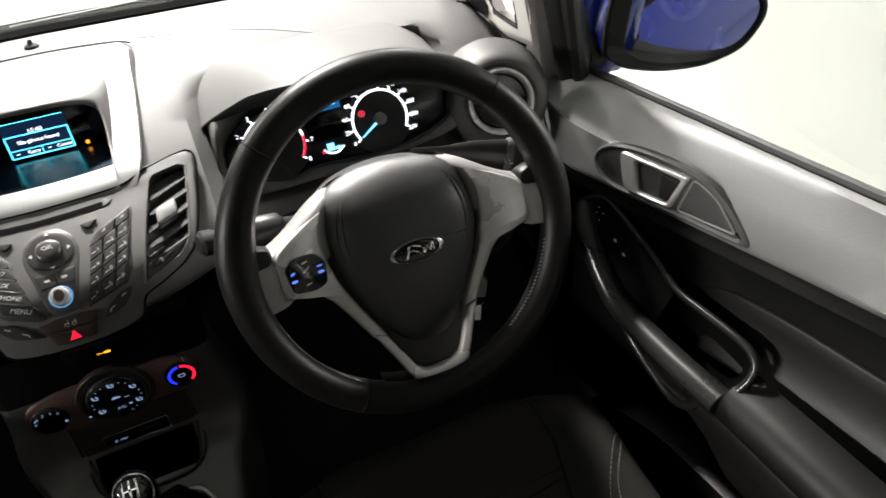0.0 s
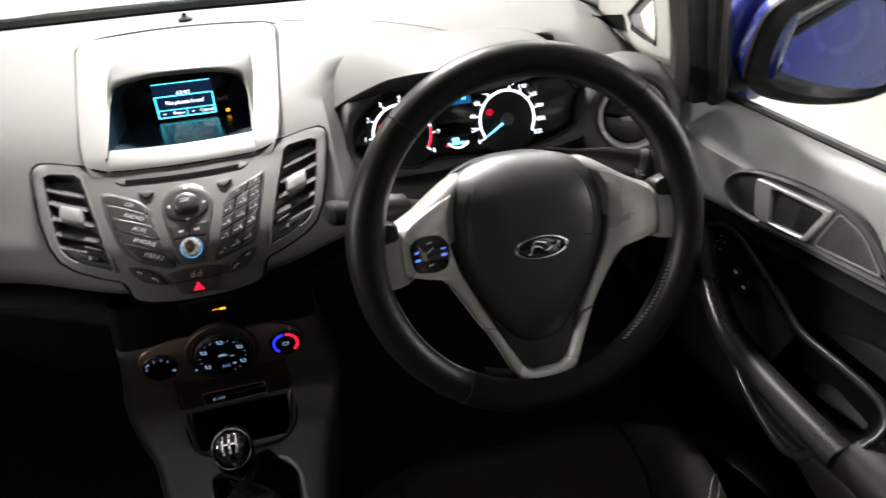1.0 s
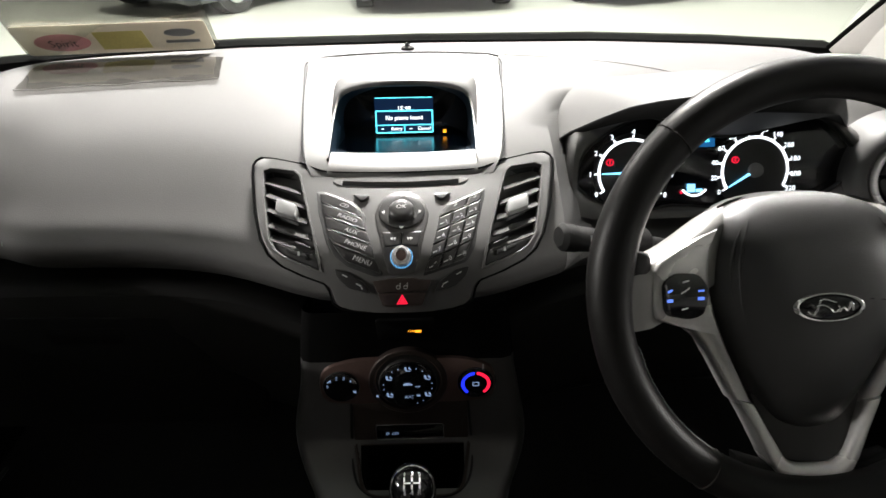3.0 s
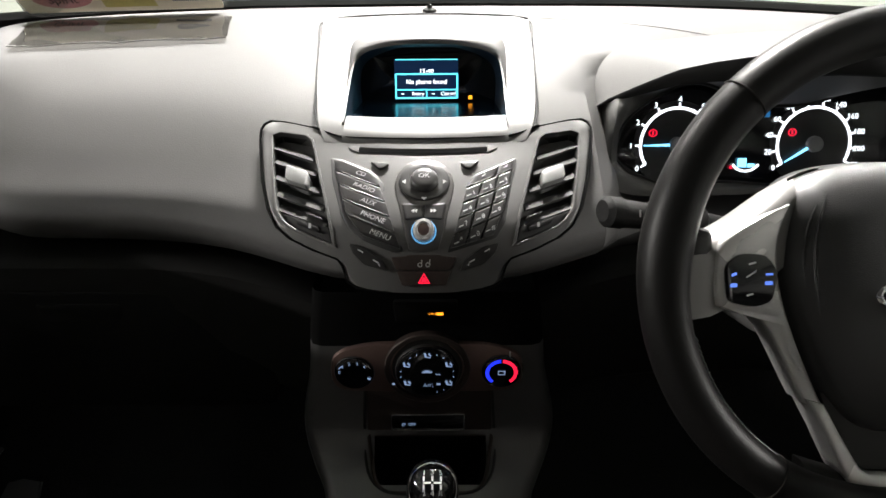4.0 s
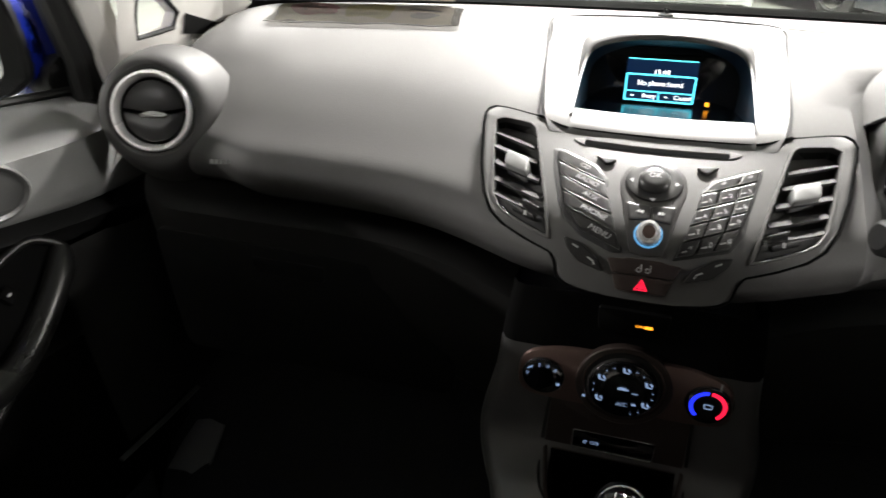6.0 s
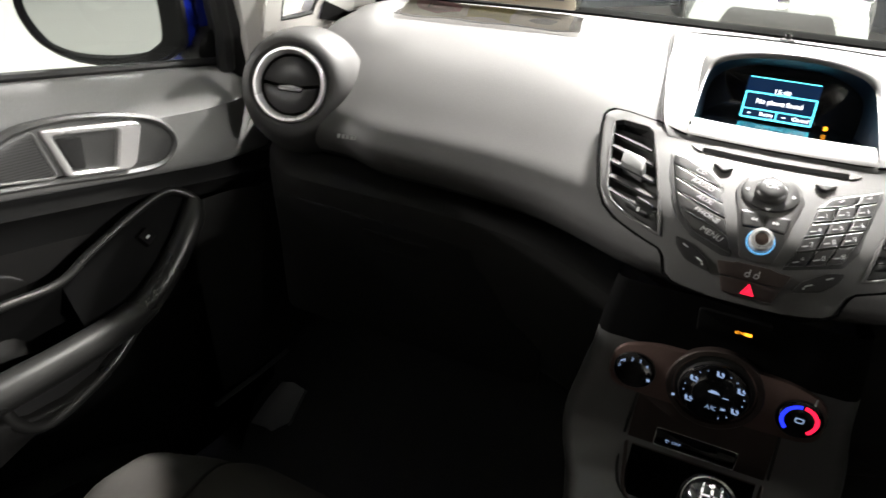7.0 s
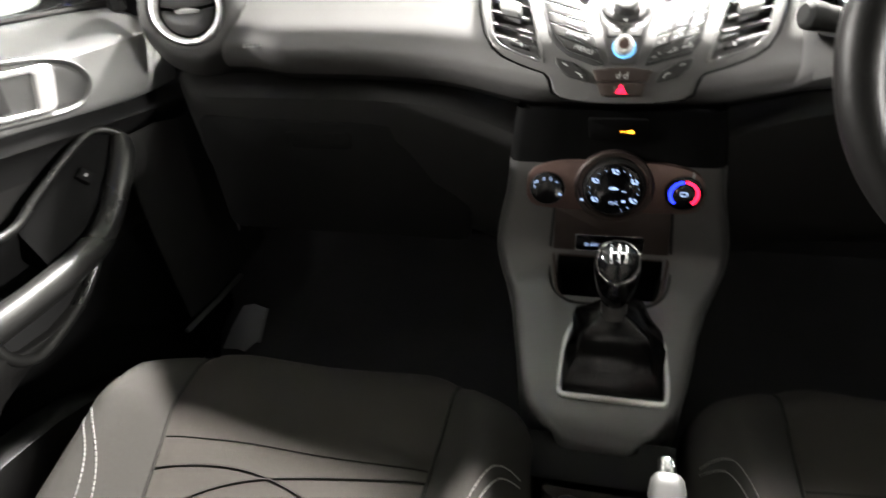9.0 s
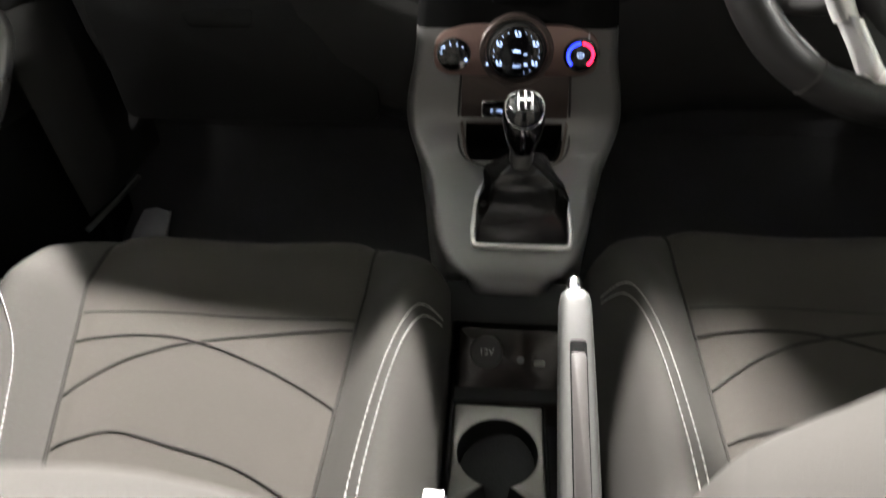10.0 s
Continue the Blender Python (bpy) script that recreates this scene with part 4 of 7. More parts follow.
for p in edge:
    k = max(0.0, min(1.0, (p.z - 0.930) / 0.06))
    zp = lambda y: lerp(y, [q[0] for q in PT[::-1]], [q[1] for q in PT[::-1]]) + 0.0035
    m = k
    outer.append([p + Vector((0, 0, -0.0035)), p, p + Vector((p.x * 0.025, 0.003 * k, 0.0022 * m)), Vector((p.x * (1 + 0.09 * m), p.y + 0.020 * k, p.z + 0.0015 * m)),
                  Vector((p.x * (1 + 0.17 * m), p.y + 0.055 * k, zp(p.y + 0.055 * k) + 0.62 * max(0.0, p.z - zp(p.y + 0.02 * k)) - 0.004 * (1 - k))), Vector((p.x * (1 + 0.25 * m), p.y + 0.10 * k, zp(p.y + 0.10 * k) + 0.008 * k - 0.004 * (1 - k))), Vector((p.x * (1 + 0.32 * m), p.y + 0.15 * k, zp(p.y + 0.15 * k) - 0.0015 - 0.005 * (1 - k)))])
part("hood", grid(outer), SILVER, disp, "silver painted hood over the screen", angle=60)
for j in (0, -1):
    part("panel_seam", tube(smooth_line([Vector((r[j].x * 1.004, r[j].y, r[j].z + 0.0085)) for r in panel_rows], 3), 0.0011, 6), SLAT, disp, "thin seam beside the display panel")
# the surround, cut out under the hood
sur = []
for (y, z), row in zip(PT, panel_rows):
    hw = row[-1].x
    inn = lerp(y, (0.70, 0.81, 0.88, 0.94, 1.0), (0.0835, 0.086, 0.086, 0.0, 0.0))
    sur.append((row, inn))
vs, fs = [], []
half = []
for sx in (-1, 1):
    rr = []
    for row, inn in sur:
        y, z = row[6].y, row[6].z
        hw = row[-1].x + 0.02 * max(0.0, y - 0.74)
        rr.append([Vector((sx * (inn + (hw - inn) * t) - 0.02 * max(0.0, y - 0.74), y + 1.3 * (inn + (hw - inn) * t) ** 2 * (0.8 if y < 0.76 else 0.3), z - (0.010 if t == 1 else 0))) for t in (0, 0.2, 0.5, 0.8, 0.975, 1.0)])
    half.append(grid(rr))
part("surround", join(*half), SILVER, disp, "silver painted panel round the screen", angle=60)
part("ledge", grid([[Vector((u, y + 0.8 * 1.3 * u * u * (1 if y < 0.74 else 0), z)) for u in np.linspace(-0.0845, 0.0845, 13)] for y, z in ((0.694, 0.9165), (0.699, 0.9215), (0.708, 0.9255), (0.728, 0.9300), (0.737, 0.9300), (0.741, 0.923))]), SILVER, disp, "pale ledge below the screen", angle=60)
SCR = plane_map((0, 0.868, 0.937), (1, 0, 0), (0, 0.17, 1))
pk = []
for p in edge:
    q = SCR(max(-0.088, min(0.088, p.x * 0.97)), max(-0.055, min(0.034, (p.z - 0.937) * 1.1 - 0.024)), 0.0)
    pk.append([p + Vector((0, 0, -0.002)), (p + q) / 2 + Vector((0, 0, -0.002)), q])
part("pocket", grid(pk), POCKET, disp, "dark pocket round the screen, tinted blue for the screen's glow")
part("pocket_floor", grid([[Vector((u, 0.740, 0.925)) for u in (-0.086, 0, 0.086)], [SCR(u, -0.030, 0) for u in (-0.090, 0, 0.090)]]), POCKETFLOOR, disp, "glossy pocket floor that mirrors the screen, tinted with its blue glow")
scr = part("screen", prism(rounded([(-0.092, -0.060), (0.092, -0.060), (0.079, 0.034), (-0.079, 0.034)], 0.006), SCR, -0.01, 0.001, 0.0005), GLOSS, disp, "glossy black screen")
LC = SCR
SCREEN_BOX = (-0.0392, -0.0254, 0.0354, 0.003, -0.0155, 0.020)
part("lit_area", bars([(-0.002, -0.003, 0.0385, 0.0235)], LC, 0.0014), LCYAND, scr, "dim blue lit display area")


def outline(u0, v0, u1, v1, w):
    return [((u0 + u1) / 2, v0, abs(u1 - u0) / 2, w), ((u0 + u1) / 2, v1, abs(u1 - u0) / 2, w), (u0, (v0 + v1) / 2, w, abs(v1 - v0) / 2), (u1, (v0 + v1) / 2, w, abs(v1 - v0) / 2)]


CB = SCREEN_BOX
part("message_frame", bars(outline(CB[0], CB[1], CB[2], CB[3], 0.0008) + [((CB[0] + CB[2]) / 2, CB[4], (CB[2] - CB[0]) / 2, 0.0006), ((CB[0] + CB[2]) / 2, (CB[1] + CB[4]) / 2, 0.0006, (CB[4] - CB[1]) / 2), ((CB[0] + CB[2]) / 2, CB[5], (CB[2] - CB[0]) / 2, 0.0005)], LC, 0.0018), LCYAN, scr, "cyan lit message frame")
mid = (CB[0] + CB[2]) / 2
lettering("No phone found", LC, mid, (CB[3] + CB[4]) / 2, 0.0080, LWHITE, scr, h=0.0019, stretch=0.92)
lettering("15:40", LC, mid, CB[3] + 0.0034, 0.0068, LWHITE, scr, h=0.0018, stretch=1.2)
for k, word in ((0, "Retry"), (1, "Cancel")):
    u = CB[0] + (CB[2] - CB[0]) * (0.36 + 0.49 * k)
    lettering(word, LC, u, (CB[1] + CB[4]) / 2, 0.0066, LWHITE, scr, h=0.0019)
    part("softkey_mark", bars([(CB[0] + (CB[2] - CB[0]) * (0.11 + 0.50 * k), (CB[1] + CB[4]) / 2, 0.0016, 0.0006)], LC, 0.0019), LWHITE, scr)
part("amber_lamp", bars([(0.0514, CB[1] + 0.0005, 0.0022, 0.0022)], LC, 0.0019), LAMBER, scr, "small amber lit symbol")
nub = thing("sensor", (0, 1.125, 0.968), "small dark sun sensor on the dash top", "sensor")
part("base", lathe([(0.011, 0), (0.010, 0.004), (0.006, 0.006)], plane_map((-0.002, 1.12, 0.966), (1, 0, 0), (0, 1, 0)), 16), HARD, nub)
part("dome", lathe([(0.0045, 0.005), (0.004, 0.010), (0.002, 0.012)], plane_map((-0.002, 1.12, 0.966), (1, 0, 0), (0, 1, 0)), 14), GLOSS, nub)
part("slot_line", tube(smooth_line([(-0.138, 1.036, 0.9715), (-0.118, 1.050, 0.9725), (-0.06, 1.060, 0.9735), (0.0, 1.063, 0.9738), (0.06, 1.060, 0.9735), (0.118, 1.050, 0.9725), (0.138, 1.036, 0.9715)], 4), 0.0013, 6), RUBBER, disp, "dark slot behind the display panel")

# ---- instrument cluster ----
clu = thing("instrument_cluster", (0.375, 0.76, 0.9), "lit twin dial instrument cluster under a charcoal hood", "instruments")
GT = radians(20)
GM = plane_map((0.375, 0.757, 0.904), (1, 0, 0), (0, math.sin(GT), math.cos(GT)))
ARCH = [(-0.166, -0.062), (-0.174, -0.03), (-0.172, 0.006), (-0.164, 0.032), (-0.148, 0.047), (-0.122, 0.060), (-0.077, 0.067), (-0.03, 0.071), (0.03, 0.071), (0.085, 0.067), (0.13, 0.060), (0.16, 0.048), (0.179, 0.015), (0.182, -0.02), (0.168, -0.045), (0.12, -0.058), (0.0, -0.066), (-0.12, -0.068)]
arch = [(p.x, p.y) for p in smooth_line([(u, v, 0) for u, v in ARCH], 4, closed=True)]
LOBE = [(-0.168, -0.02), (-0.160, 0.010), (-0.135, 0.033), (-0.100, 0.050), (-0.070, 0.051), (-0.035, 0.035), (0.0, 0.028), (0.04, 0.030), (0.078, 0.042), (0.108, 0.052), (0.140, 0.041), (0.168, 0.012), (0.174, 0.0), (0.165, -0.020), (0.135, -0.042), (0.08, -0.056), (0.02, -0.058), (-0.05, -0.053), (-0.09, -0.060), (-0.135, -0.048), (-0.160, -0.035)]
lobe = [(p.x, p.y) for p in smooth_line([(u, v, 0) for u, v in LOBE], 4, closed=True)]


def resample(poly, n=96):
    """The outline as n points by direction from its middle."""
    out = []
    for a in np.linspace(-math.pi, math.pi, n, endpoint=False):
        d = Vector((math.cos(a) * 2.2, math.sin(a)))
        best = 0.01
        for i in range(len(poly)):
            p, q = Vector(poly[i - 1]), Vector(poly[i])
            e = q - p
            den = d.x * e.y - d.y * e.x
            if abs(den) > 1e-12:
                t = (p.x * e.y - p.y * e.x) / den
                s = (p.x * d.y - p.y * d.x) / den
                if t > 0 and -1e-6 <= s <= 1 + 1e-6:
                    best = max(best, t)
        out.append((d.x * best, d.y * best))
    return out


A, L = resample(arch), resample(lobe)


BROW_U = (0.0, 0.04, 0.077, 0.10, 0.122, 0.148, 0.172, 0.184)
BROW_Y = (0.653, 0.657, 0.670, 0.695, 0.725, 0.757, 0.790, 0.806)
BROW_Z = (1.017, 1.014, 1.007, 0.996, 0.981, 0.957, 0.932, 0.916)


def brow(u, drop=0.0):
    """The front edge of the hood, or a point of its dark face below that edge."""
    a = abs(u)
    t = max(0.0, 1 - (a / 0.184) ** 3)
    return Vector((0.375 + u, lerp(a, BROW_U, BROW_Y) + 0.3 * drop * t, lerp(a, BROW_U, BROW_Z) - drop * t))


IN = inset(A, 0.006)


def rise(q):
    k = max(0.0, min(1.0, (q - 0.012) / 0.035))
    return k * k * (3 - 2 * k)


def under(p, q):
    return GM(p, q, 0.008).lerp(brow(p, 0.024) + Vector((0, 0.003, 0)), rise(q))


rows = [[GM(u, v, -0.002) for u, v in inset(L, 0.001)], [GM(u, v, 0.001) for u, v in inset(L, -0.002)]]
for k in (0.5, 0.9):
    rows.append([GM(u, v, 0.001).lerp(under(p, q), k) for (u, v), (p, q) in zip(inset(L, -0.002), IN)])
rows.append([under(p, q) for p, q in A])
part("shroud", grid(rows, wrap=True), SOFT, clu, "charcoal shroud round the dials", angle=60)
rows = [[under(p, q) for p, q in A], [under(p, q) + Vector((0.003 * (1 if p > 0 else -1), 0.006, 0)) for p, q in A], [under(p, q) + Vector((0.004 * (1 if p > 0 else -1), 0.10, -0.01)) for p, q in A]]
part("shroud_side", grid(rows, wrap=True), SOFT, clu, "charcoal side of the cluster")
stations = [0.184 * math.sin(t) for t in np.linspace(-math.pi / 2, math.pi / 2, 45)]
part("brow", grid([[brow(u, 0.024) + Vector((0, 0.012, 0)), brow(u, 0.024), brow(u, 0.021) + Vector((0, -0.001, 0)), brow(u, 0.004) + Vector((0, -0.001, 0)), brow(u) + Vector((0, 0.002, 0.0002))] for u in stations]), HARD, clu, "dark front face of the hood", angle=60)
rows = []
for u in stations:
    a = brow(u) + Vector((0, 0.002, 0.0002))
    ze = 0.953 - 0.25 * max(0.0, abs(u) - 0.13)
    row = [a]
    for k in (0.05, 0.12, 0.22, 0.35, 0.5, 0.68, 0.85, 1.0):
        row.append(Vector((0.375 + u * (1 + 0.03 * k), a.y + (0.965 - a.y) * k, a.z + (ze - a.z) * k ** 1.5 + 0.006 * math.sin(k * math.pi) * (1 - abs(u) / 0.184))))
    rows.append(row)
part("hood", grid(rows), SOFT, clu, "charcoal cluster hood", angle=60)
dial = part("dial_plate", prism(lobe, GM, -0.012, -0.008, 0.001), GLOSS, clu, "black dial plate")
part("rim_line", frame_ring([tuple(p) for p in inset(lobe, -0.0012)], [tuple(p) for p in inset(lobe, 0.0012)], GM, -0.004, 0.0025, -0.006, 0.0004), SLAT, clu, "thin rim of the dials")


def arc_band(cu, cv, r0, r1, a0, a1, h, n=40):
    return grid([[GM(cu + r * math.cos(radians(a)), cv + r * math.sin(radians(a)), h) for a in np.linspace(a0, a1, n)] for r in (r0, r1)])


for nm, cu, cv, lo, hi, words, step in (("speedometer", 0.052, -0.013, 212, -28, ("0", "20", "40", "60", "80", "100", "120", "140", "160", "180", "200", "220"), None), ("rev_counter", -0.099, -0.013, 212, -35, ("0", "1", "2", "3", "4", "5", "6", "7", "8"), None)):
    g = part(nm, lathe([(0.060, -0.008), (0.0595, -0.0065), (0.057, -0.006)] if False else [(0.0475, -0.0079), (0.047, -0.0070)], lambda u, v, h=0.0: GM(u, v, h), 48, cu, cv), KEY, clu, "round lit dial")
    part("scale_arc", arc_band(cu, cv, 0.0385, 0.0415, lo, hi, -0.006), LWHITE, g, "white lit scale")
    m = len(words)
    ticks = []
    for i, wd in enumerate(words):
        a = lo + (hi - lo) * i / (m - 1)
        c, s = math.cos(radians(a)), math.sin(radians(a))
        ticks.append((cu + 0.0425 * c, cv + 0.0425 * s, 0.0032, 0.0010, a))
        lettering(wd, GM, cu + 0.0505 * c, cv + 0.0490 * s, 0.0085, LWHITE, g, name="numeral", h=-0.0058)
    part("scale_ticks", bars(ticks, GM, -0.0059), LWHITE, g)
    na = 212 if nm == "speedometer" else 181
    c, s = math.cos(radians(na)), math.sin(radians(na))
    part("needle", prism([(cu + 0.037 * c + 0.0006 * s, cv + 0.037 * s - 0.0006 * c), (cu + 0.004 * c + 0.0016 * s, cv + 0.004 * s - 0.0016 * c), (cu + 0.004 * c - 0.0016 * s, cv + 0.004 * s + 0.0016 * c), (cu + 0.037 * c - 0.0006 * s, cv + 0.037 * s + 0.0006 * c)], GM, -0.005, -0.003, 0.0004), LNEEDLE, g, "blue lit needle")
    part("needle_hub", lathe([(0.009, -0.006), (0.0085, -0.001), (0.006, 0.0005)], GM, 24, cu, cv), TAB, g, "grey needle hub")
part("red_zone", arc_band(-0.099, -0.013, 0.0385, 0.0415, 8, -35, -0.0055), LRED, dial, "red lit zone of the rev scale")
for cu, cv in ((0.027, 0.0), (-0.126, 0.0)):
    part("warning_lamp", join(grid([[GM(cu + r * 1.15 * math.cos(a), cv + r * math.sin(a), -0.0050) for a in np.linspace(0, 2 * math.pi, 17)] for r in (0.0030, 0.0042)]), bars([(cu, cv, 0.0008, 0.0022)], GM, -0.0050)), LRED, dial, "red lit warning symbol")
part("trip_display", bars([(-0.016, 0.0225, 0.017, 0.006)], GM, -0.0050), LTRIP, dial, "dim blue trip display")
part("trip_bars", bars([(-0.026, 0.0235, 0.003, 0.0015), (-0.018, 0.0240, 0.0035, 0.0018), (-0.009, 0.0240, 0.0030, 0.0018)], GM, -0.0048), LCYAN, dial, "unreadable lit trip marks")
part("fuel_scale", arc_band(-0.022, -0.025, 0.016, 0.0185, 215, 325, -0.0050, 16), LWHITE, dial, "white lit fuel scale")
part("fuel_mark", bars([(-0.026, -0.033, 0.005, 0.005), (-0.016, -0.036, 0.004, 0.002)], GM, -0.0050), LNEEDLE, dial, "blue lit fuel symbol")
part("fuel_end", bars([(-0.038, -0.038, 0.0015, 0.0018)], GM, -0.0048), LRED, dial)
part("lens", prism(lobe, GM, -0.001, 0.0005, 0.0003), LENS, clu, "clear dial lens").visible_shadow = False

# ---- steering wheel ----
WT_ = radians(24.46)
WC = Vector((0.354, 0.484, 0.893))
WM = plane_map(WC, (1, 0, 0), (0, math.sin(WT_), math.cos(WT_)))


def wm(u, v, h=0.0):
    return WM(u, v, h)


wheel = thing("steering_wheel", WC, "black leather three-spoke steering wheel with silver trim", "steering wheel")
R0 = 0.1766
DISH = 0.012  # the rim stands this far proud of the spokes' root


def wl(u, v, h=0.0):
    """A place on the spokes, which rise towards the rim."""
    k = max(0.0, min(1.0, (math.hypot(u, v) - 0.088) / 0.068))
    return wm(u, v, h + DISH * k * k * (3 - 2 * k))


rows = []
for a in np.linspace(0, 2 * math.pi, 96, endpoint=False):
    deg = math.degrees(a) % 360
    fat = 1.0 + 0.10 * (math.exp(-((deg - 170) / 14) ** 2) + math.exp(-((deg - 10) / 14) ** 2))
    rows.append([wm((R0 + 0.0178 * fat * math.cos(b)) * math.cos(a), (R0 + 0.0178 * fat * math.cos(b)) * math.sin(a), DISH + 0.0190 * math.sin(b)) for b in np.linspace(0, 2 * math.pi, 16, endpoint=False)])
rim = part("rim", grid(rows, wrap=True, loop=True), LEATHER, wheel, "black leather wheel rim")
for deg in (134, 46, 238, 302):
    a = radians(deg)
    part("rim_seam", tube([wm((R0 + 0.0179 * math.cos(b)) * math.cos(a), (R0 + 0.0179 * math.cos(b)) * math.sin(a), DISH + 0.0191 * math.sin(b)) for b in np.linspace(0, 2 * math.pi, 20)], 0.0008, 6), SEAM, rim, "dark seam across the rim")
for a0, a1 in ((196, 236), (304, 344)):
    st = []
    for deg in np.arange(a0, a1, 1.6):
        a = radians(deg)
        p, q = radians(deg - 0.5), radians(deg + 0.5)
        st.append(tube([wm(0.1590 * math.cos(p), 0.1590 * math.sin(p), DISH + 0.004), wm(0.1590 * math.cos(q), 0.1590 * math.sin(q), DISH + 0.0078)], 0.0006, 4))
    part("rim_stitching", join(*st), TAB, rim, "grey hand stitching")
# hub pad, swelling towards the driver
PADO = [(-0.084, 0.045), (-0.070, 0.068), (-0.040, 0.080), (0.0, 0.084), (0.042, 0.079), (0.072, 0.064), (0.086, 0.038), (0.088, 0.005), (0.080, -0.030), (0.062, -0.068), (0.044, -0.098), (0.026, -0.120), (0.0, -0.128), (-0.026, -0.120), (-0.044, -0.098), (-0.062, -0.068), (-0.080, -0.030), (-0.087, 0.005)]
pado = [(p.x, p.y) for p in smooth_line([(u, v, 0) for u, v in PADO], 4, closed=True)]
rows = []
for k, h in ((1.0, -0.045), (1.0, -0.014), (0.985, -0.007), (0.95, -0.001), (0.86, 0.0080), (0.7, 0.0160), (0.5, 0.0205), (0.25, 0.0215), (0.08, 0.0215)):
    rows.append([wm(u * k, -0.015 + (v + 0.015) * k, h - 0.020 * max(0, -(v * k) - 0.04) - 3.0 * max(0.0, v * k - 0.02) ** 2) for u, v in pado])
v, f = grid(rows, wrap=True)
f.append(tuple(range(8 * len(pado), 9 * len(pado))))
pad = part("airbag_pad", (v, f), PADL, wheel, "black grained airbag pad", angle=60)


def pad_height(u, v):
    """How far the pad stands proud at a place inside its outline."""
    a = math.atan2(v + 0.015, u)
    q = min(pado, key=lambda p: abs(math.atan2(math.sin(math.atan2(p[1] + 0.015, p[0]) - a), math.cos(math.atan2(p[1] + 0.015, p[0]) - a))))
    k = math.hypot(u, v + 0.015) / math.hypot(q[0], q[1] + 0.015)
    return lerp(k, (0.08, 0.25, 0.5, 0.7, 0.86, 0.95, 0.985, 1.0), (0.0215, 0.0215, 0.0205, 0.0160, 0.0080, -0.001, -0.007, -0.014)) - 0.020 * max(0, -v - 0.04) - 3.0 * max(0.0, v - 0.02) ** 2


for su in (-1, 1):
    for ends in (((0.0560, 0.060), (0.0640, 0.040), (0.0670, 0.018), (0.0655, -0.006), (0.0610, -0.028)), ((0.0635, 0.053), (0.0705, 0.036), (0.0735, 0.016), (0.0715, -0.008))):
        crease = smooth_line([(su * u, v_, 0) for u, v_ in ends], 5)
        n_ = len(crease)
        part("pad_crease", tube([wm(p.x, p.y, pad_height(p.x, p.y) - 0.0003) for p in crease], [0.0004 + 0.0011 * math.sin(math.pi * i / (n_ - 1)) for i in range(n_)], 6), PADL, pad)
part("pad_line", tube([wm(0.037, -0.006, 0.0208), wm(0.055, -0.008, 0.0178), wm(0.064, -0.009, 0.0150)], 0.0006, 5), SEAM, pad)
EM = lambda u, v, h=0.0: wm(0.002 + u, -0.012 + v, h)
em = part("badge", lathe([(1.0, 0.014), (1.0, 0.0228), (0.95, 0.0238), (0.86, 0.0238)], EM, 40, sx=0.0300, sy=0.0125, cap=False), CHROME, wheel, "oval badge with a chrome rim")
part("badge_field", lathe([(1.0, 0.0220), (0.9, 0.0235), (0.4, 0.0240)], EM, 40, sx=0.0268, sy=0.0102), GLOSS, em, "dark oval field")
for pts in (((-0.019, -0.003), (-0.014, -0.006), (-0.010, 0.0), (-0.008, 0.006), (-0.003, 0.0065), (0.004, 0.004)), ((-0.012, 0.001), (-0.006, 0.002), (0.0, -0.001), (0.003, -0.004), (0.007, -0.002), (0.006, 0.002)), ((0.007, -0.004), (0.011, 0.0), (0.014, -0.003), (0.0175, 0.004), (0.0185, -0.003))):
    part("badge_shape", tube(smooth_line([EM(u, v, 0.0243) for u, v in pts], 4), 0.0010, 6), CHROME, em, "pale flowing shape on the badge")
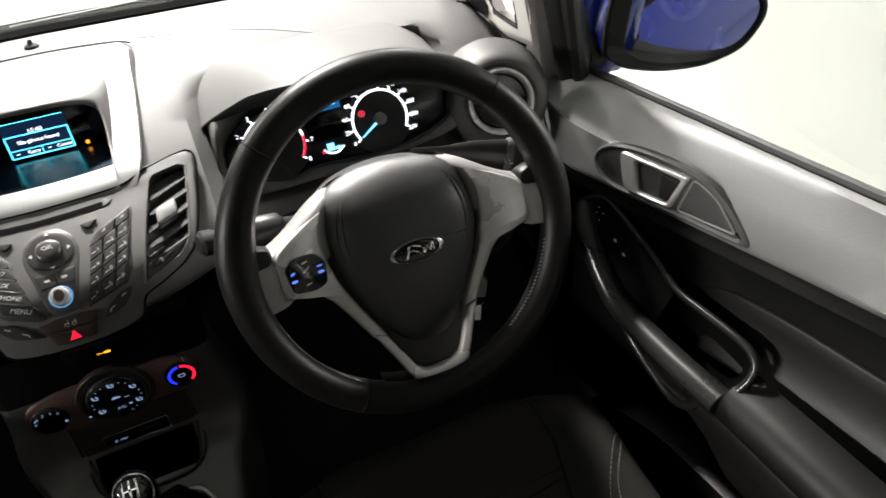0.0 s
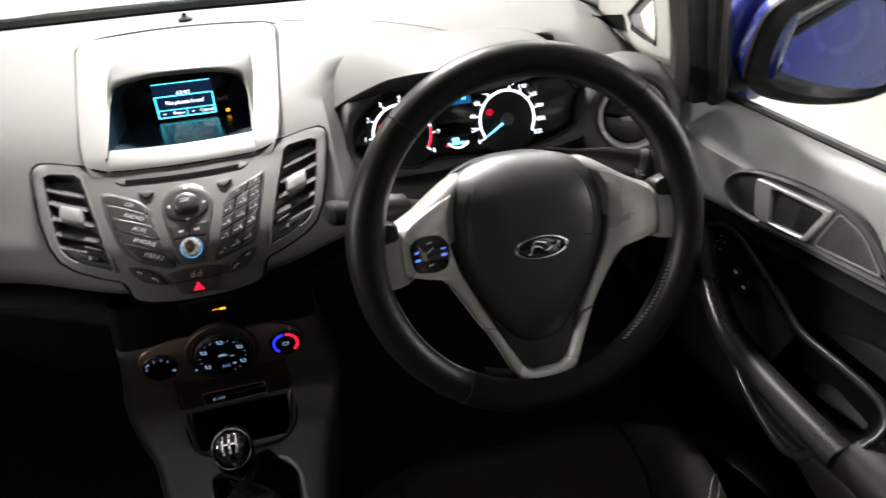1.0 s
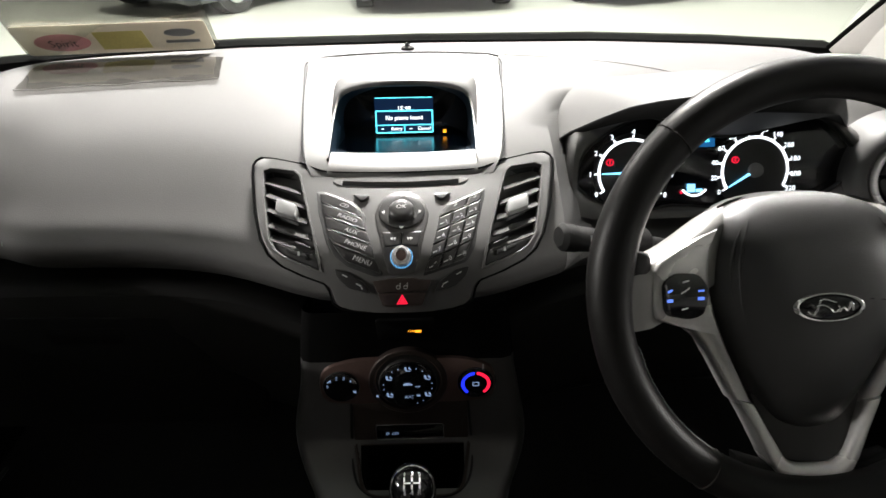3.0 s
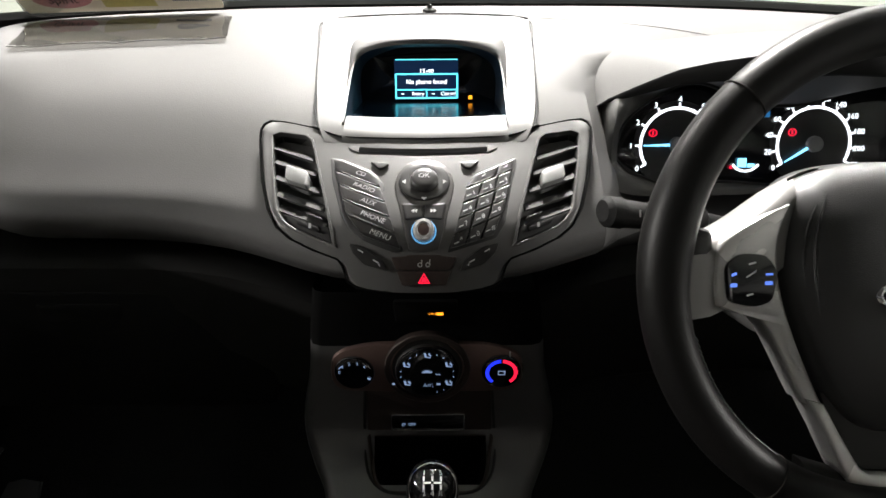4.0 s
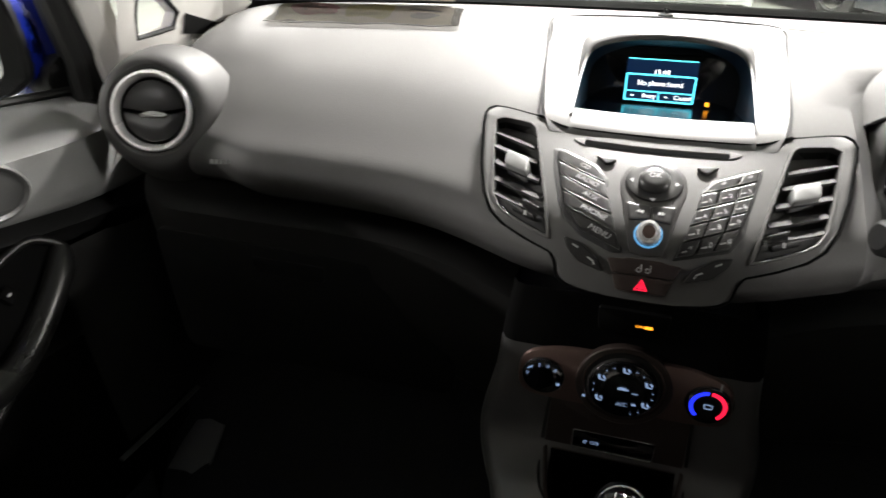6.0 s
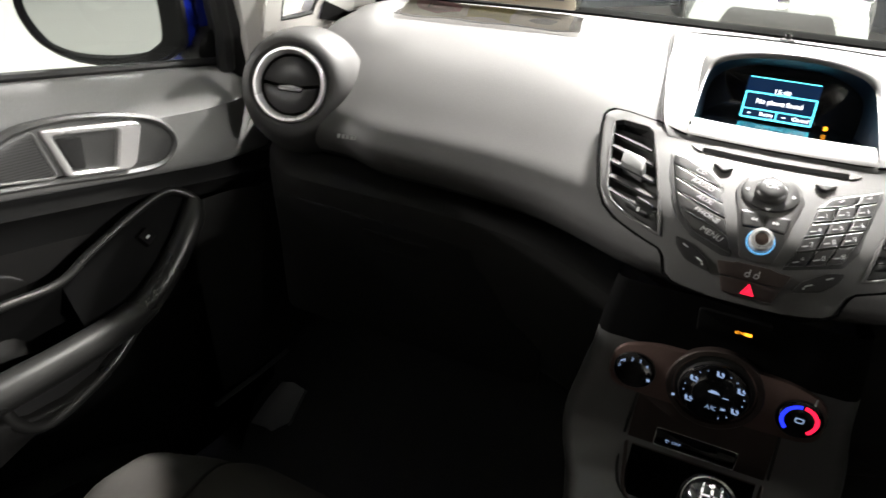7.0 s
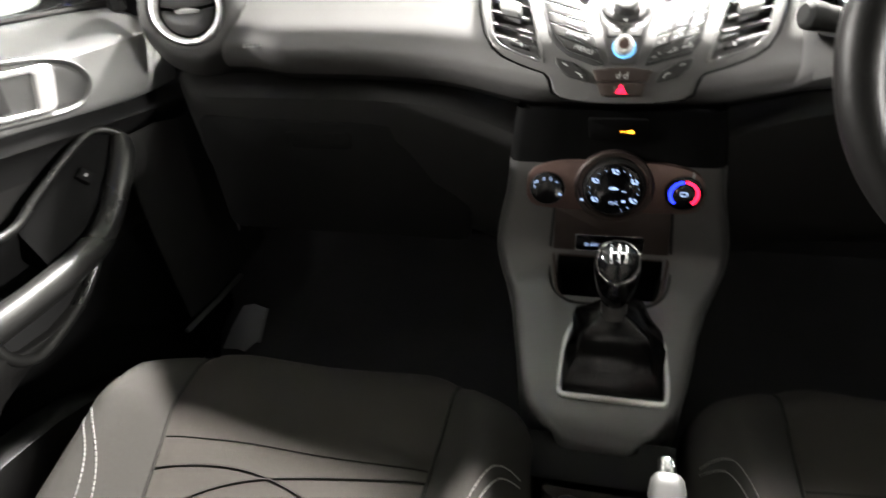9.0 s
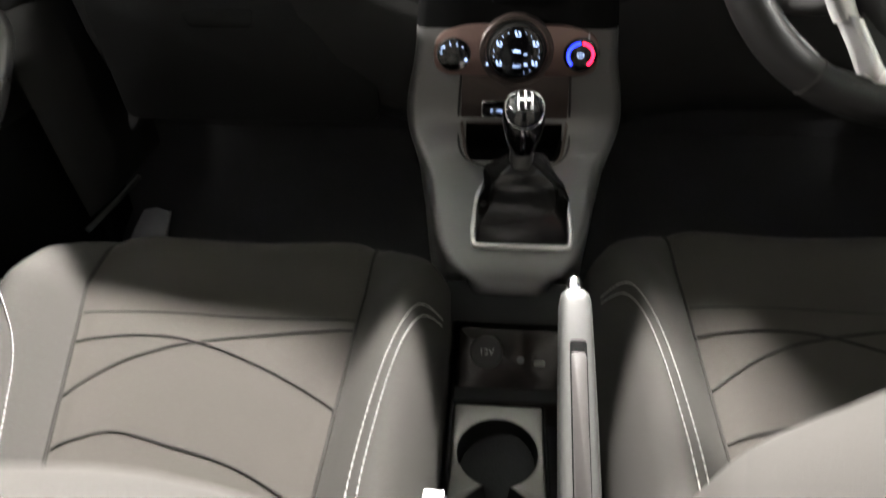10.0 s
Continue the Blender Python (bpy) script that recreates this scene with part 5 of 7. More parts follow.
# spokes: silver side pieces and the lower V
for sx in (-1, 1):
    SP = lambda u, v, h=0.0, sx=sx: wl(sx * u, v, h)
    LEG = lambda u, v, h=0.0, sx=sx: wl(sx * u, v, h - 0.16 * max(0.0, -v - 0.03))
    so = [(0.098, 0.047), (0.112, 0.041), (0.126, 0.033), (0.136, 0.026), (0.1408, 0.016), (0.1415, 0.002), (0.1412, -0.010), (0.139, -0.020), (0.122, -0.0265), (0.104, -0.031), (0.094, -0.042), (0.080, -0.066), (0.066, -0.092), (0.062, -0.099)]
    si = [(0.082, 0.053), (0.085, 0.046), (0.0875, 0.037), (0.089, 0.027), (0.0895, 0.016), (0.0885, 0.002), (0.086, -0.010), (0.083, -0.022), (0.080, -0.031), (0.0765, -0.039), (0.071, -0.052), (0.061, -0.072), (0.049, -0.096), (0.046, -0.101)]
    sp = part("side_spoke", ribbon(so, si, LEG, -0.022, 0.0050, 0.004), SPOKE, wheel, "silver side spoke", angle=50)
    SH_U = (0.045, 0.060, 0.075, 0.090, 0.105, 0.120, 0.140, 0.160)
    rows = []
    for u in np.linspace(0.045, 0.160, 14):
        vt = lerp(u, SH_U, (0.080, 0.077, 0.070, 0.062, 0.052, 0.042, 0.032, 0.029))
        dn = 0.024 * max(0.0, (0.088 - u) / 0.043)
        rows.append([SP(u, vt - 0.012, -0.050), SP(u, vt - 0.001, -0.034), SP(u, vt, -0.026)] + [SP(u, vt - b, a - dn) for b, a in ((0.002, -0.014), (0.007, -0.003), (0.014, 0.0028), (0.024, 0.0036), (0.06, 0.002))] + [SP(u, vt - 0.062, -0.03)])
    part("spoke_shoulder", grid(rows, cap=False), SHOULDER, wheel, "grey rounded upper side of the spoke", angle=60)
    part("grip_bridge", prism(rounded([(0.140, 0.034), (0.162, 0.040), (0.166, -0.020), (0.140, -0.024)], 0.006, 3), SP, -0.02, 0.002, 0.006), LEATHER, wheel, "black leather where spoke meets rim")
    if sx < 0:
        btn = part("switch_pod", prism(rounded([(0.134, 0.010), (0.122, 0.018), (0.100, 0.0165), (0.090, 0.004), (0.094, -0.019), (0.108, -0.0225), (0.131, -0.0175)], 0.006, 4), SP, 0.0, 0.0075, 0.0015), GLOSS, wheel, "glossy black switch pod with blue legends")
        for spot in ((-0.1265, 0.003, 0.0022, 0.0010, 20), (-0.1265, -0.005, 0.0028, 0.0014), (-0.098, 0.002, 0.0028, 0.0008), (-0.098, -0.0045, 0.0030, 0.0014)):
            part("switch_legend", bars([spot], wl, 0.0081), LBLUES, btn, "blue lit legend")
        part("switch_marks", bars([(-0.112, 0.0105, 0.0030, 0.0007, 12), (-0.113, -0.0125, 0.0030, 0.0007, 12), (-0.112, 0.0028, 0.0050, 0.0006, 30), (-0.112, -0.003, 0.0014, 0.0022)], wl, 0.0081), WHITE, btn)
vo = [(-0.062, -0.095), (-0.049, -0.122), (-0.039, -0.145), (-0.033, -0.156), (-0.023, -0.1625)]
vi = [(-0.048, -0.099), (-0.038, -0.120), (-0.0285, -0.138), (-0.024, -0.1455), (-0.0170, -0.150)]
vo, vi = vo + [(0.0, -0.1635)] + [(-u, v) for u, v in vo[::-1]], vi + [(0.0, -0.151)] + [(-u, v) for u, v in vi[::-1]]
part("lower_trim", ribbon(vo, vi, wl, -0.030, 0.000, 0.0035), SATIN, wheel, "satin silver V of the lower spoke", angle=50)
part("lower_spoke", prism(rounded([(-0.050, -0.090), (-0.030, -0.140), (-0.016, -0.151), (0.016, -0.151), (0.030, -0.140), (0.050, -0.090)], 0.006, 3), wl, -0.04, -0.008, 0.003), PADL, wheel, "black middle of the lower spoke")
ja = [(-0.066, -0.141), (-0.050, -0.146), (-0.038, -0.150), (-0.025, -0.160), (0.0, -0.162)]
jb = [(-0.064, -0.172), (-0.052, -0.176), (-0.040, -0.178), (-0.025, -0.180), (0.0, -0.182)]
ja, jb = ja + [(-u, v) for u, v in ja[-2::-1]], jb + [(-u, v) for u, v in jb[-2::-1]]
part("lower_joint", ribbon(ja, jb, wl, -0.02, -0.003, 0.005), LEATHER, wheel, "black leather where the lower spoke meets the rim", angle=60)

# ---- column and stalks ----
col = thing("steering_column", (0.354, 0.58, 0.85), "black steering column shroud behind the wheel", "steering column")
rows = []
for h, k in ((-0.045, 0.85), (-0.06, 1.0), (-0.13, 1.0), (-0.22, 0.9)):
    rows.append([wm(0.062 * k * math.copysign(abs(math.cos(a)) ** 0.6, math.cos(a)), -0.022 + 0.055 * k * math.copysign(abs(math.sin(a)) ** 0.6, math.sin(a)), h) for a in np.linspace(0, 2 * math.pi, 28, endpoint=False)])
part("shroud", grid(rows, wrap=True, cap=True), SOFT, col)
part("ignition_ring", lathe([(0.017, 0), (0.017, 0.012), (0.013, 0.014)], plane_map((0.425, 0.60, 0.80), (0, 1, 0.3), (0, -0.3, 1)), 20), TAB, col, "grey ignition barrel")
for sx, tip, nm in ((-1, Vector((0.165, 0.562, 0.906)), "indicator_stalk"), (1, Vector((0.532, 0.562, 0.889)), "wiper_stalk")):
    st = thing(nm, tip, "black steering column stalk with white symbols", "stalk", "column stalks")
    root = Vector((0.354 + sx * 0.05, 0.585, 0.872 if sx < 0 else 0.926))
    m = root.lerp(tip, 0.5) + Vector((0, 0.004, 0))
    if sx < 0:
        part("rotary_collar", tube([root.lerp(tip, 0.46), root.lerp(tip, 0.50), root.lerp(tip, 0.72), root.lerp(tip, 0.75)], [0.014, 0.0195, 0.0195, 0.016], 20, 0.95), KEY, st, "thick rounded collar of the stalk")
        part("lever", tube(smooth_line([root, m, tip], 6), [0.010 + 0.0055 * i / 12 for i in range(13)], 14, 0.75), HARD, st)
        part("end_cap", tube([tip, tip + (tip - m).normalized() * 0.012, tip + (tip - m).normalized() * 0.016], [0.0160, 0.0160, 0.011], 14, 0.8), HARD, st, "blunt end of the stalk")
        part("switch_ring", tube([m + (tip - m) * 0.45, m + (tip - m) * 0.62], 0.0148, 14, 0.8), KEY, st)
    else:
        path = smooth_line([root, m, tip], 6)
        part("lever", tube(path, [lerp(i / 12, (0, 0.3, 0.6, 1), (0.010, 0.013, 0.024, 0.033)) for i in range(13)], 18, 0.45, up=(0, 1, 0)), KEY, st, "broad black stalk paddle")
        part("end_cap", tube([tip, tip + Vector((0.010, 0, 0)), tip + Vector((0.015, 0, 0))], [0.0330, 0.0310, 0.022], 18, 0.45, up=(0, 1, 0)), HARD, st, "blunt end of the stalk")
        part("switch_ring", tube([m + (tip - m) * 0.74, m + (tip - m) * 0.78, m + (tip - m) * 0.86], [0.0300, 0.0312, 0.0325], 18, 0.5, up=(0, 1, 0)), CONSOLE, st, "grey ring of the rotary switch")
    d = (tip - root).normalized() * sx
    sm = plane_map(m.lerp(tip, 0.75) + Vector((0, -0.014, 0.008)), d, (0, 0.5, 0.86))
    part("stalk_mark", bars([(-0.004, 0, 0.0008, 0.003), (0.004, 0.001, 0.003, 0.0008), (0.004, -0.003, 0.003, 0.0006)], sm, 0.0015), WHITE, st)

# key in the ignition, hanging on its ring
ck = thing("car_key", (0.482, 0.575, 0.70), "silver car key with a split ring in the ignition", "key")
km = plane_map((0.482, 0.575, 0.695), Vector((0.85, -0.5, 0.1)).normalized(), (0.08, 0.05, 1.0))
part("bow", prism(rounded([(-0.011, -0.020), (0.011, -0.020), (0.013, 0.006), (0.006, 0.018), (-0.006, 0.018), (-0.013, 0.006)], 0.005, 4), km, -0.003, 0.003, 0.0012), CONSOLE, ck, "grey key bow")
part("blade", prism([(-0.003, 0.015), (0.003, 0.015), (0.003, 0.040), (-0.003, 0.040)], km, -0.001, 0.001, 0.0003), CHROME, ck, "steel key blade")
part("split_ring", tube([km(0.010 * math.sin(a), -0.026 + 0.012 * math.cos(a), 0.002 * math.sin(2 * a)) for a in np.linspace(0, 2 * math.pi, 24, endpoint=False)], 0.0009, 6, loop=True), CHROME, ck, "thin steel ring")
part("tag", prism(rounded([(-0.004, -0.064), (0.005, -0.064), (0.005, -0.037), (-0.004, -0.037)], 0.002, 3), km, -0.001, 0.0012, 0.0004), PLATE, ck, "small pale metal tag")

# ---- centre console ----
con = thing("centre_console", (0, 0.5, 0.3), "dark silver centre console with heater controls and storage recess", "console")
CP = [(0.112, 0.604, 0.800), (0.118, 0.600, 0.755), (0.124, 0.600, 0.700), (0.135, 0.599, 0.650), (0.137, 0.594, 0.618), (0.126, 0.575, 0.594), (0.113, 0.555, 0.584), (0.105, 0.52, 0.573), (0.091, 0.454, 0.552), (0.077, 0.418, 0.541), (0.063, 0.400, 0.534), (0.052, 0.390, 0.527), (0.046, 0.386, 0.515), (0.044, 0.385, 0.49)]
cpl = smooth_line([(0, y, z) for _, y, z in CP], 3)
cph = [p.x for p in smooth_line([(w, 0, 0) for w, _, _ in CP], 3)]
rows, keep = [], []
for i, p in enumerate(cpl):
    a, b = cpl[max(i - 1, 0)], cpl[min(i + 1, len(cpl) - 1)]
    d = (b - a).normalized()
    nrm = Vector((0, -d.z, d.y)) * -1
    if nrm.y > 0:
        nrm = -nrm
    w = cph[i]
    row = []
    for u, dn in ((-w - 0.004, 0.25), (-w, 0.05), (-w, 0.012), (-w + 0.004, 0.004), (-w + 0.013, 0.0)):
        row.append(p + Vector((u, 0, 0)) - nrm * dn)
    e = min(0.061, (w - 0.013) * 0.8)
    for t in (-1, -0.85, -0.5, 0, 0.5, 0.85, 1):
        row.append(p + Vector((0.002 + e * t, 0, 0)))
    for u, dn in ((w - 0.013, 0.0), (w - 0.004, 0.004), (w, 0.012), (w, 0.05), (w + 0.004, 0.25)):
        row.append(p + Vector((u, 0, 0)) - nrm * dn)
    rows.append(row)
bv, bf = grid(rows)
bf = [q for q in bf if not all(abs(bv[i].x - 0.002) < 0.0615 and 0.553 < bv[i].y < 0.5985 and bv[i].z < 0.624 for i in q)]


def used_only(vs, fs):
    keep = sorted({i for q in fs for i in q})
    at = {i: k for k, i in enumerate(keep)}
    return [vs[i] for i in keep], [tuple(at[i] for i in q) for q in fs]


NCOL = len(rows[0])


def is_upper(q):
    band = min(i // NCOL for i in q)
    return band <= 3 or min(rows[band][NCOL // 2].z, rows[band + 1][NCOL // 2].z) > 0.735


# top of the body in matt black: its fade into shade is painted
part("console_top", used_only(bv, [q for q in bf if is_upper(q)]), MATT, con, "upper end of the console, blackened for shade", angle=60)
part("console_body", used_only(bv, [q for q in bf if not is_upper(q)]), CONSOLE, con, "dark silver console body", angle=60)
CM = plane_map((0, 0.5985, 0.70), (1, 0, 0), (0, 0.02, 1))
trimo = rounded([(-0.1005, -0.018), (-0.098, 0.030), (-0.060, 0.043), (0.060, 0.043), (0.098, 0.030), (0.1005, -0.018), (0.050, -0.020), (-0.050, -0.020)], [0.022, 0.022, 0.02, 0.02, 0.022, 0.022, 0.004, 0.004], 5)
ctl = part("control_trim", prism(trimo, CM, -0.01, 0.0045, 0.003), COPPER, con, "warm grey metallic heater trim")


def control(u, v, r, hh, nm, label):
    t = part(nm, lathe([(r * 1.13, 0.0), (r * 1.12, hh * 0.35), (r * 1.03, hh * 0.5)], CM, 40, u, v), RUBBER, con, label)
    part("knob", lathe([(r, 0.001), (r * 0.99, hh * 0.75), (r * 0.95, hh * 0.95), (r * 0.86, hh), (r * 0.5, hh + 0.0004)], CM, 40, u, v), GLOSS, t, "glossy black knob")
    part("knob_rim", lathe([(r * 1.005, hh * 0.55), (r * 1.012, hh * 0.70), (r * 0.985, hh * 0.86)], CM, 40, u, v, cap=False), KEY, t)
    return t


fan = control(-0.0745, 0.0075, 0.0205, 0.0075, "fan_control", "black fan speed knob with white numbers")
for i, ch in enumerate("01234"):
    a = radians(165 - 30 * i)
    lettering(ch, CM, -0.0745 + 0.0155 * math.cos(a), 0.0065 + 0.0150 * math.sin(a), 0.0056, LICE, fan, h=0.0087)
part("fan_mark", bars([(-0.0745 + 0.0150, 0.002, 0.0020, 0.0007, 45), (-0.0745 + 0.0150, 0.002, 0.0020, 0.0007, -45)], CM, 0.0087), LICE, fan)
part("fan_pointer", bars([(-0.0745 - 0.013, 0.017, 0.0028, 0.0006, 40)], CM, 0.0087), LICE, fan)
mode = control(0.0005, 0.012, 0.0325, 0.0125, "mode_control", "large black airflow dial with lit symbols")
part("dial_surround", lathe([(0.0445, 0.0), (0.0443, 0.0060), (0.0430, 0.0072), (0.0385, 0.0072), (0.0372, 0.004)], CM, 48, 0.0005, 0.012, cap=False), PANEL, con, "warm dark ring round the airflow dial")
for i, a in enumerate((210, 150, 90, 30, -30)):
    c, s = math.cos(radians(a)), math.sin(radians(a))
    u, v = 0.0005 + 0.0245 * c, 0.012 + 0.0235 * s
    part("airflow_mark", bars([(u - 0.0015, v + 0.001, 0.0011, 0.0022, 10), (u + 0.001, v - 0.002, 0.0030, 0.0007, -10), (u + 0.003, v + 0.001, 0.0009, 0.0020, 35)] + [(0.0005 + 0.0270 * math.cos(radians(a - k)), 0.012 + 0.0260 * math.sin(radians(a - k)), 0.0006, 0.0006, 45) for k in (22, 38)], CM, 0.0139), LICE, mode, "lit airflow symbol")
part("pointer", bars([(-0.0340, -0.001, 0.0014, 0.0014)], CM, 0.0133), LICE, mode)
part("recirculation_mark", bars([(0.0005, 0.0145, 0.0050, 0.0010), (0.0002, 0.0160, 0.0028, 0.0008), (0.0115, 0.0115, 0.0025, 0.0005), (0.0120, -0.001, 0.002, 0.0012)], CM, 0.0139), LICE, mode)
lettering("A/C", CM, 0.0015, -0.003, 0.0062, LICE, mode, h=0.0139)
temp = control(0.0765, 0.0085, 0.0205, 0.0075, "temperature_control", "black temperature knob with a blue and red lit ring")
TM = lambda a0, a1: grid([[CM(0.0765 + r * math.cos(radians(a)), 0.0085 + r * math.sin(radians(a)), h) for a in np.linspace(a0, a1, 20)] for r, h in ((0.0128, 0.0082), (0.0165, 0.0080))])
part("cold_arc", TM(232, 94), LBLUE, temp, "blue lit arc")
part("warm_arc", TM(86, -52), LRED, temp, "red lit arc")
part("defrost_mark", bars([(0.0765, 0.0110, 0.0036, 0.0005), (0.0765, 0.0065, 0.0030, 0.0005), (0.0732, 0.0088, 0.0005, 0.0022), (0.0798, 0.0088, 0.0005, 0.0022)], CM, 0.0087), LICE, temp)
part("temperature_mark", bars([(0.0845, 0.0300, 0.0008, 0.0045)], CM, 0.006), WHITE, ctl)
lamp = part("airbag_lamp", prism(rounded([(-0.030, 0.068), (0.030, 0.068), (0.032, 0.092), (-0.032, 0.092)], 0.004), CM, -0.006, 0.002, 0.001), MATT, con, "dark panel with an amber lamp")
lettering("ON", CM, 0.0065, 0.0782, 0.0036, LAMBER, lamp, h=0.003, stretch=1.4)
part("amber_lamp", bars([(0.0140, 0.0782, 0.0034, 0.0016)], CM, 0.003), LAMBER, lamp, "lit amber lamp")
# lower panel with switch strip and storage recess
part("panel_seam", tube(smooth_line([CM(-0.066, -0.018, 0.001), CM(-0.069, -0.060, 0.001), CM(-0.0695, -0.085, 0.001), (-0.068, 0.577, 0.5965), (-0.060, 0.558, 0.587), (-0.040, 0.546, 0.5825), (0.0, 0.5445, 0.582), (0.044, 0.546, 0.5825), (0.064, 0.558, 0.587), (0.072, 0.577, 0.5965), CM(0.0725, -0.085, 0.001), CM(0.071, -0.060, 0.001), CM(0.068, -0.018, 0.001)], 4), 0.0016, 6), RUBBER, con, "dark seam round the lower panel")
part("lower_plate", prism(rounded([(-0.066, -0.086), (0.069, -0.086), (0.067, -0.019), (-0.0645, -0.019)], 0.003), CM, -0.002, 0.0012, 0.0005), PANEL, con, "warm dark panel below the heater controls")
strip = part("switch_strip", prism(rounded([(-0.0395, -0.0755), (0.0395, -0.0755), (0.0395, -0.0530), (-0.0395, -0.0530)], 0.003), CM, -0.002, 0.002, 0.001), GLOSS, con, "glossy black switch strip with a chrome line")
part("chrome_line", frame_ring(rounded([(-0.0400, -0.0762), (0.0400, -0.0762), (0.0400, -0.0525), (-0.0400, -0.0525)], 0.003), rounded([(-0.0388, -0.0748), (0.0388, -0.0748), (0.0388, -0.0538), (-0.0388, -0.0538)], 0.003), CM, 0.0, 0.0030, 0.001, 0.0003), CHROME, strip, "thin chrome outline")
lettering("OFF", CM, -0.0175, -0.0670, 0.0052, LICE, strip, h=0.0026)
part("stop_mark", grid([[CM(-0.0265 + r * math.cos(a), -0.0670 + r * math.sin(a), 0.0026) for a in np.linspace(0, 5.2, 13)] for r in (0.0013, 0.0020)]), LICE, strip)
RM = plane_map((0.002, 0.572, 0.5985), (1, 0, 0), (0, 0.80, 0.60))
ro = rounded([(-0.056, -0.0285), (0.056, -0.0285), (0.0655, 0.030), (-0.0655, 0.030)], [0.02, 0.02, 0.004, 0.004], 5)
part("recess_rim", frame_ring([tuple(p) for p in inset(ro, -0.004)], ro, RM, -0.002, 0.003, -0.03, 0.0015), PANEL, con, "rounded rim of the storage recess")
part("recess", join(grid([[RM(u, v_, -0.001) for u, v_ in ro], [RM(u, v_, -0.07) for u, v_ in inset(ro, 0.004)]], wrap=True), ([RM(u, v_, -0.07) for u, v_ in inset(ro, 0.004)], [tuple(range(len(ro)))])), MATT, con, "black storage recess")

# ---- gear lever ----
gear = thing("gear_lever", (0.012, 0.46, 0.56), "glossy black and chrome gear knob on a black gaiter", "gear lever")
GP = plane_map((0.0125, 0.47, 0.5585), (1, 0, 0), (0, 0.956, 0.293))
go = rounded([(-0.0575, -0.048), (0.0575, -0.048), (0.0600, -0.025), (0.0560, 0.034), (0.040, 0.060), (-0.040, 0.060), (-0.0560, 0.034), (-0.0600, -0.025)], [0.008, 0.008, 0.01, 0.014, 0.014, 0.014, 0.014, 0.01], 4)
gi = [tuple(p) for p in inset(go, 0.0055)]
part("gaiter_frame", frame_ring(go, gi, GP, -0.002, 0.0045, -0.006, 0.0015), SATIN, gear, "satin silver gaiter frame")
kb, kt = Vector((0.0076, 0.4492, 0.658)), Vector((0.0080, 0.4535, 0.722))
KS = 0.79  # size of the knob
rows = []
for t in np.linspace(0, 1, 9):
    ring = []
    for i in range(40):
        u, v_ = gi[int(i * len(gi) / 40)]
        a = math.atan2(v_, u)
        base = GP(u, v_, 0.001)
        top = kb + Vector((0.0125 * math.cos(a), 0.0125 * math.sin(a), -0.010))
        k = 0.25 * t + 0.75 * t ** 2.2
        p = base.lerp(top, k)
        p.z = base.z + (top.z - base.z) * (t ** 0.85)
        fold = 0.0055 * math.sin(t * math.pi) * (math.sin(a * 4 + t * 5) + 0.6 * math.sin(a * 7 - t * 8))
        p += Vector((math.cos(a), math.sin(a), 0.3)) * fold
        ring.append(p)
    rows.append(ring)
part("gaiter", grid(rows, wrap=True), GAITER, gear, "creased black leather gaiter", angle=80)
kx = Vector((1, 0, 0))
kz = (kt - kb).normalized()
KM = plane_map(kb, kx, kz.cross(kx) * 1.0)
part("knob", lathe([(r * KS, h * KS) for r, h in ((0.013, -0.006), (0.0155, 0.0), (0.0185, 0.008), (0.0240, 0.022), (0.0275, 0.038), (0.0285, 0.052), (0.0268, 0.066), (0.0215, 0.0765), (0.0130, 0.0815), (0.005, 0.083))], KM, 36), GLOSS, gear, "glossy black gear knob")
KC, KN = kb + kz * 0.0548 * KS, Vector((0, -0.50, 0.866))
KV = Vector((0, 0.866, 0.50))
TMp = lambda u, v_, h=0.0: KC + (KN * 0.0265 * KS + kx * u * 0.85 + KV * v_ * 0.85).normalized() * (0.0306 * KS + h)
RA, RB = Vector((0, -0.70, 0.714)), Vector((0, 0.714, 0.70))
ring = [KC + (RA * math.cos(1.05) + (kx * math.cos(a) * 0.92 + RB * math.sin(a) * 1.05) * math.sin(1.05)).normalized() * 0.0300 * KS for a in np.linspace(0, 2 * math.pi, 40, endpoint=False)]
part("chrome_ring", tube(ring, 0.0009, 6, loop=True), CHROME, gear, "thin chrome ring round the shift pattern")
part("shift_pattern", bars([(x, k * 0.0035, 0.0009, 0.0022) for x in (-0.0075, 0.0, 0.0075) for k in (-1, 1)] + [(x, 0.0, 0.0034, 0.0008) for x in (-0.0045, 0.0045)], TMp, 0.0006), PRINT, gear, "white shift pattern")
for i, ch in enumerate("135"):
    lettering(ch, TMp, -0.0075 + 0.0075 * i, 0.0090, 0.0072, PRINT, gear, h=0.0006)
for i, ch in enumerate("24R"):
    lettering(ch, TMp, -0.0075 + 0.0075 * i, -0.0090, 0.0072, PRINT, gear, h=0.0006)
part("collar", lathe([(0.0125, -0.016), (0.0130, -0.003), (0.0118, 0.0)], KM, 28), KEY, gear)

# ---- rear part of the console ----
rc = thing("cup_holder_console", (0, 0.15, 0.26), "rear console with a power socket, cup holders and silver top", "console")
part("front_step", grid([[Vector((x, y, z)) for x in (-0.075, -0.07, -0.03, 0.03, 0.075, 0.08)] for y, z in ((0.40, 0.515), (0.385, 0.508), (0.372, 0.498), (0.362, 0.486))]), HARD, rc)
RSM = plane_map((0.004, 0.331, 0.4605), (1, 0, 0), (0, 0.70, 0.72))
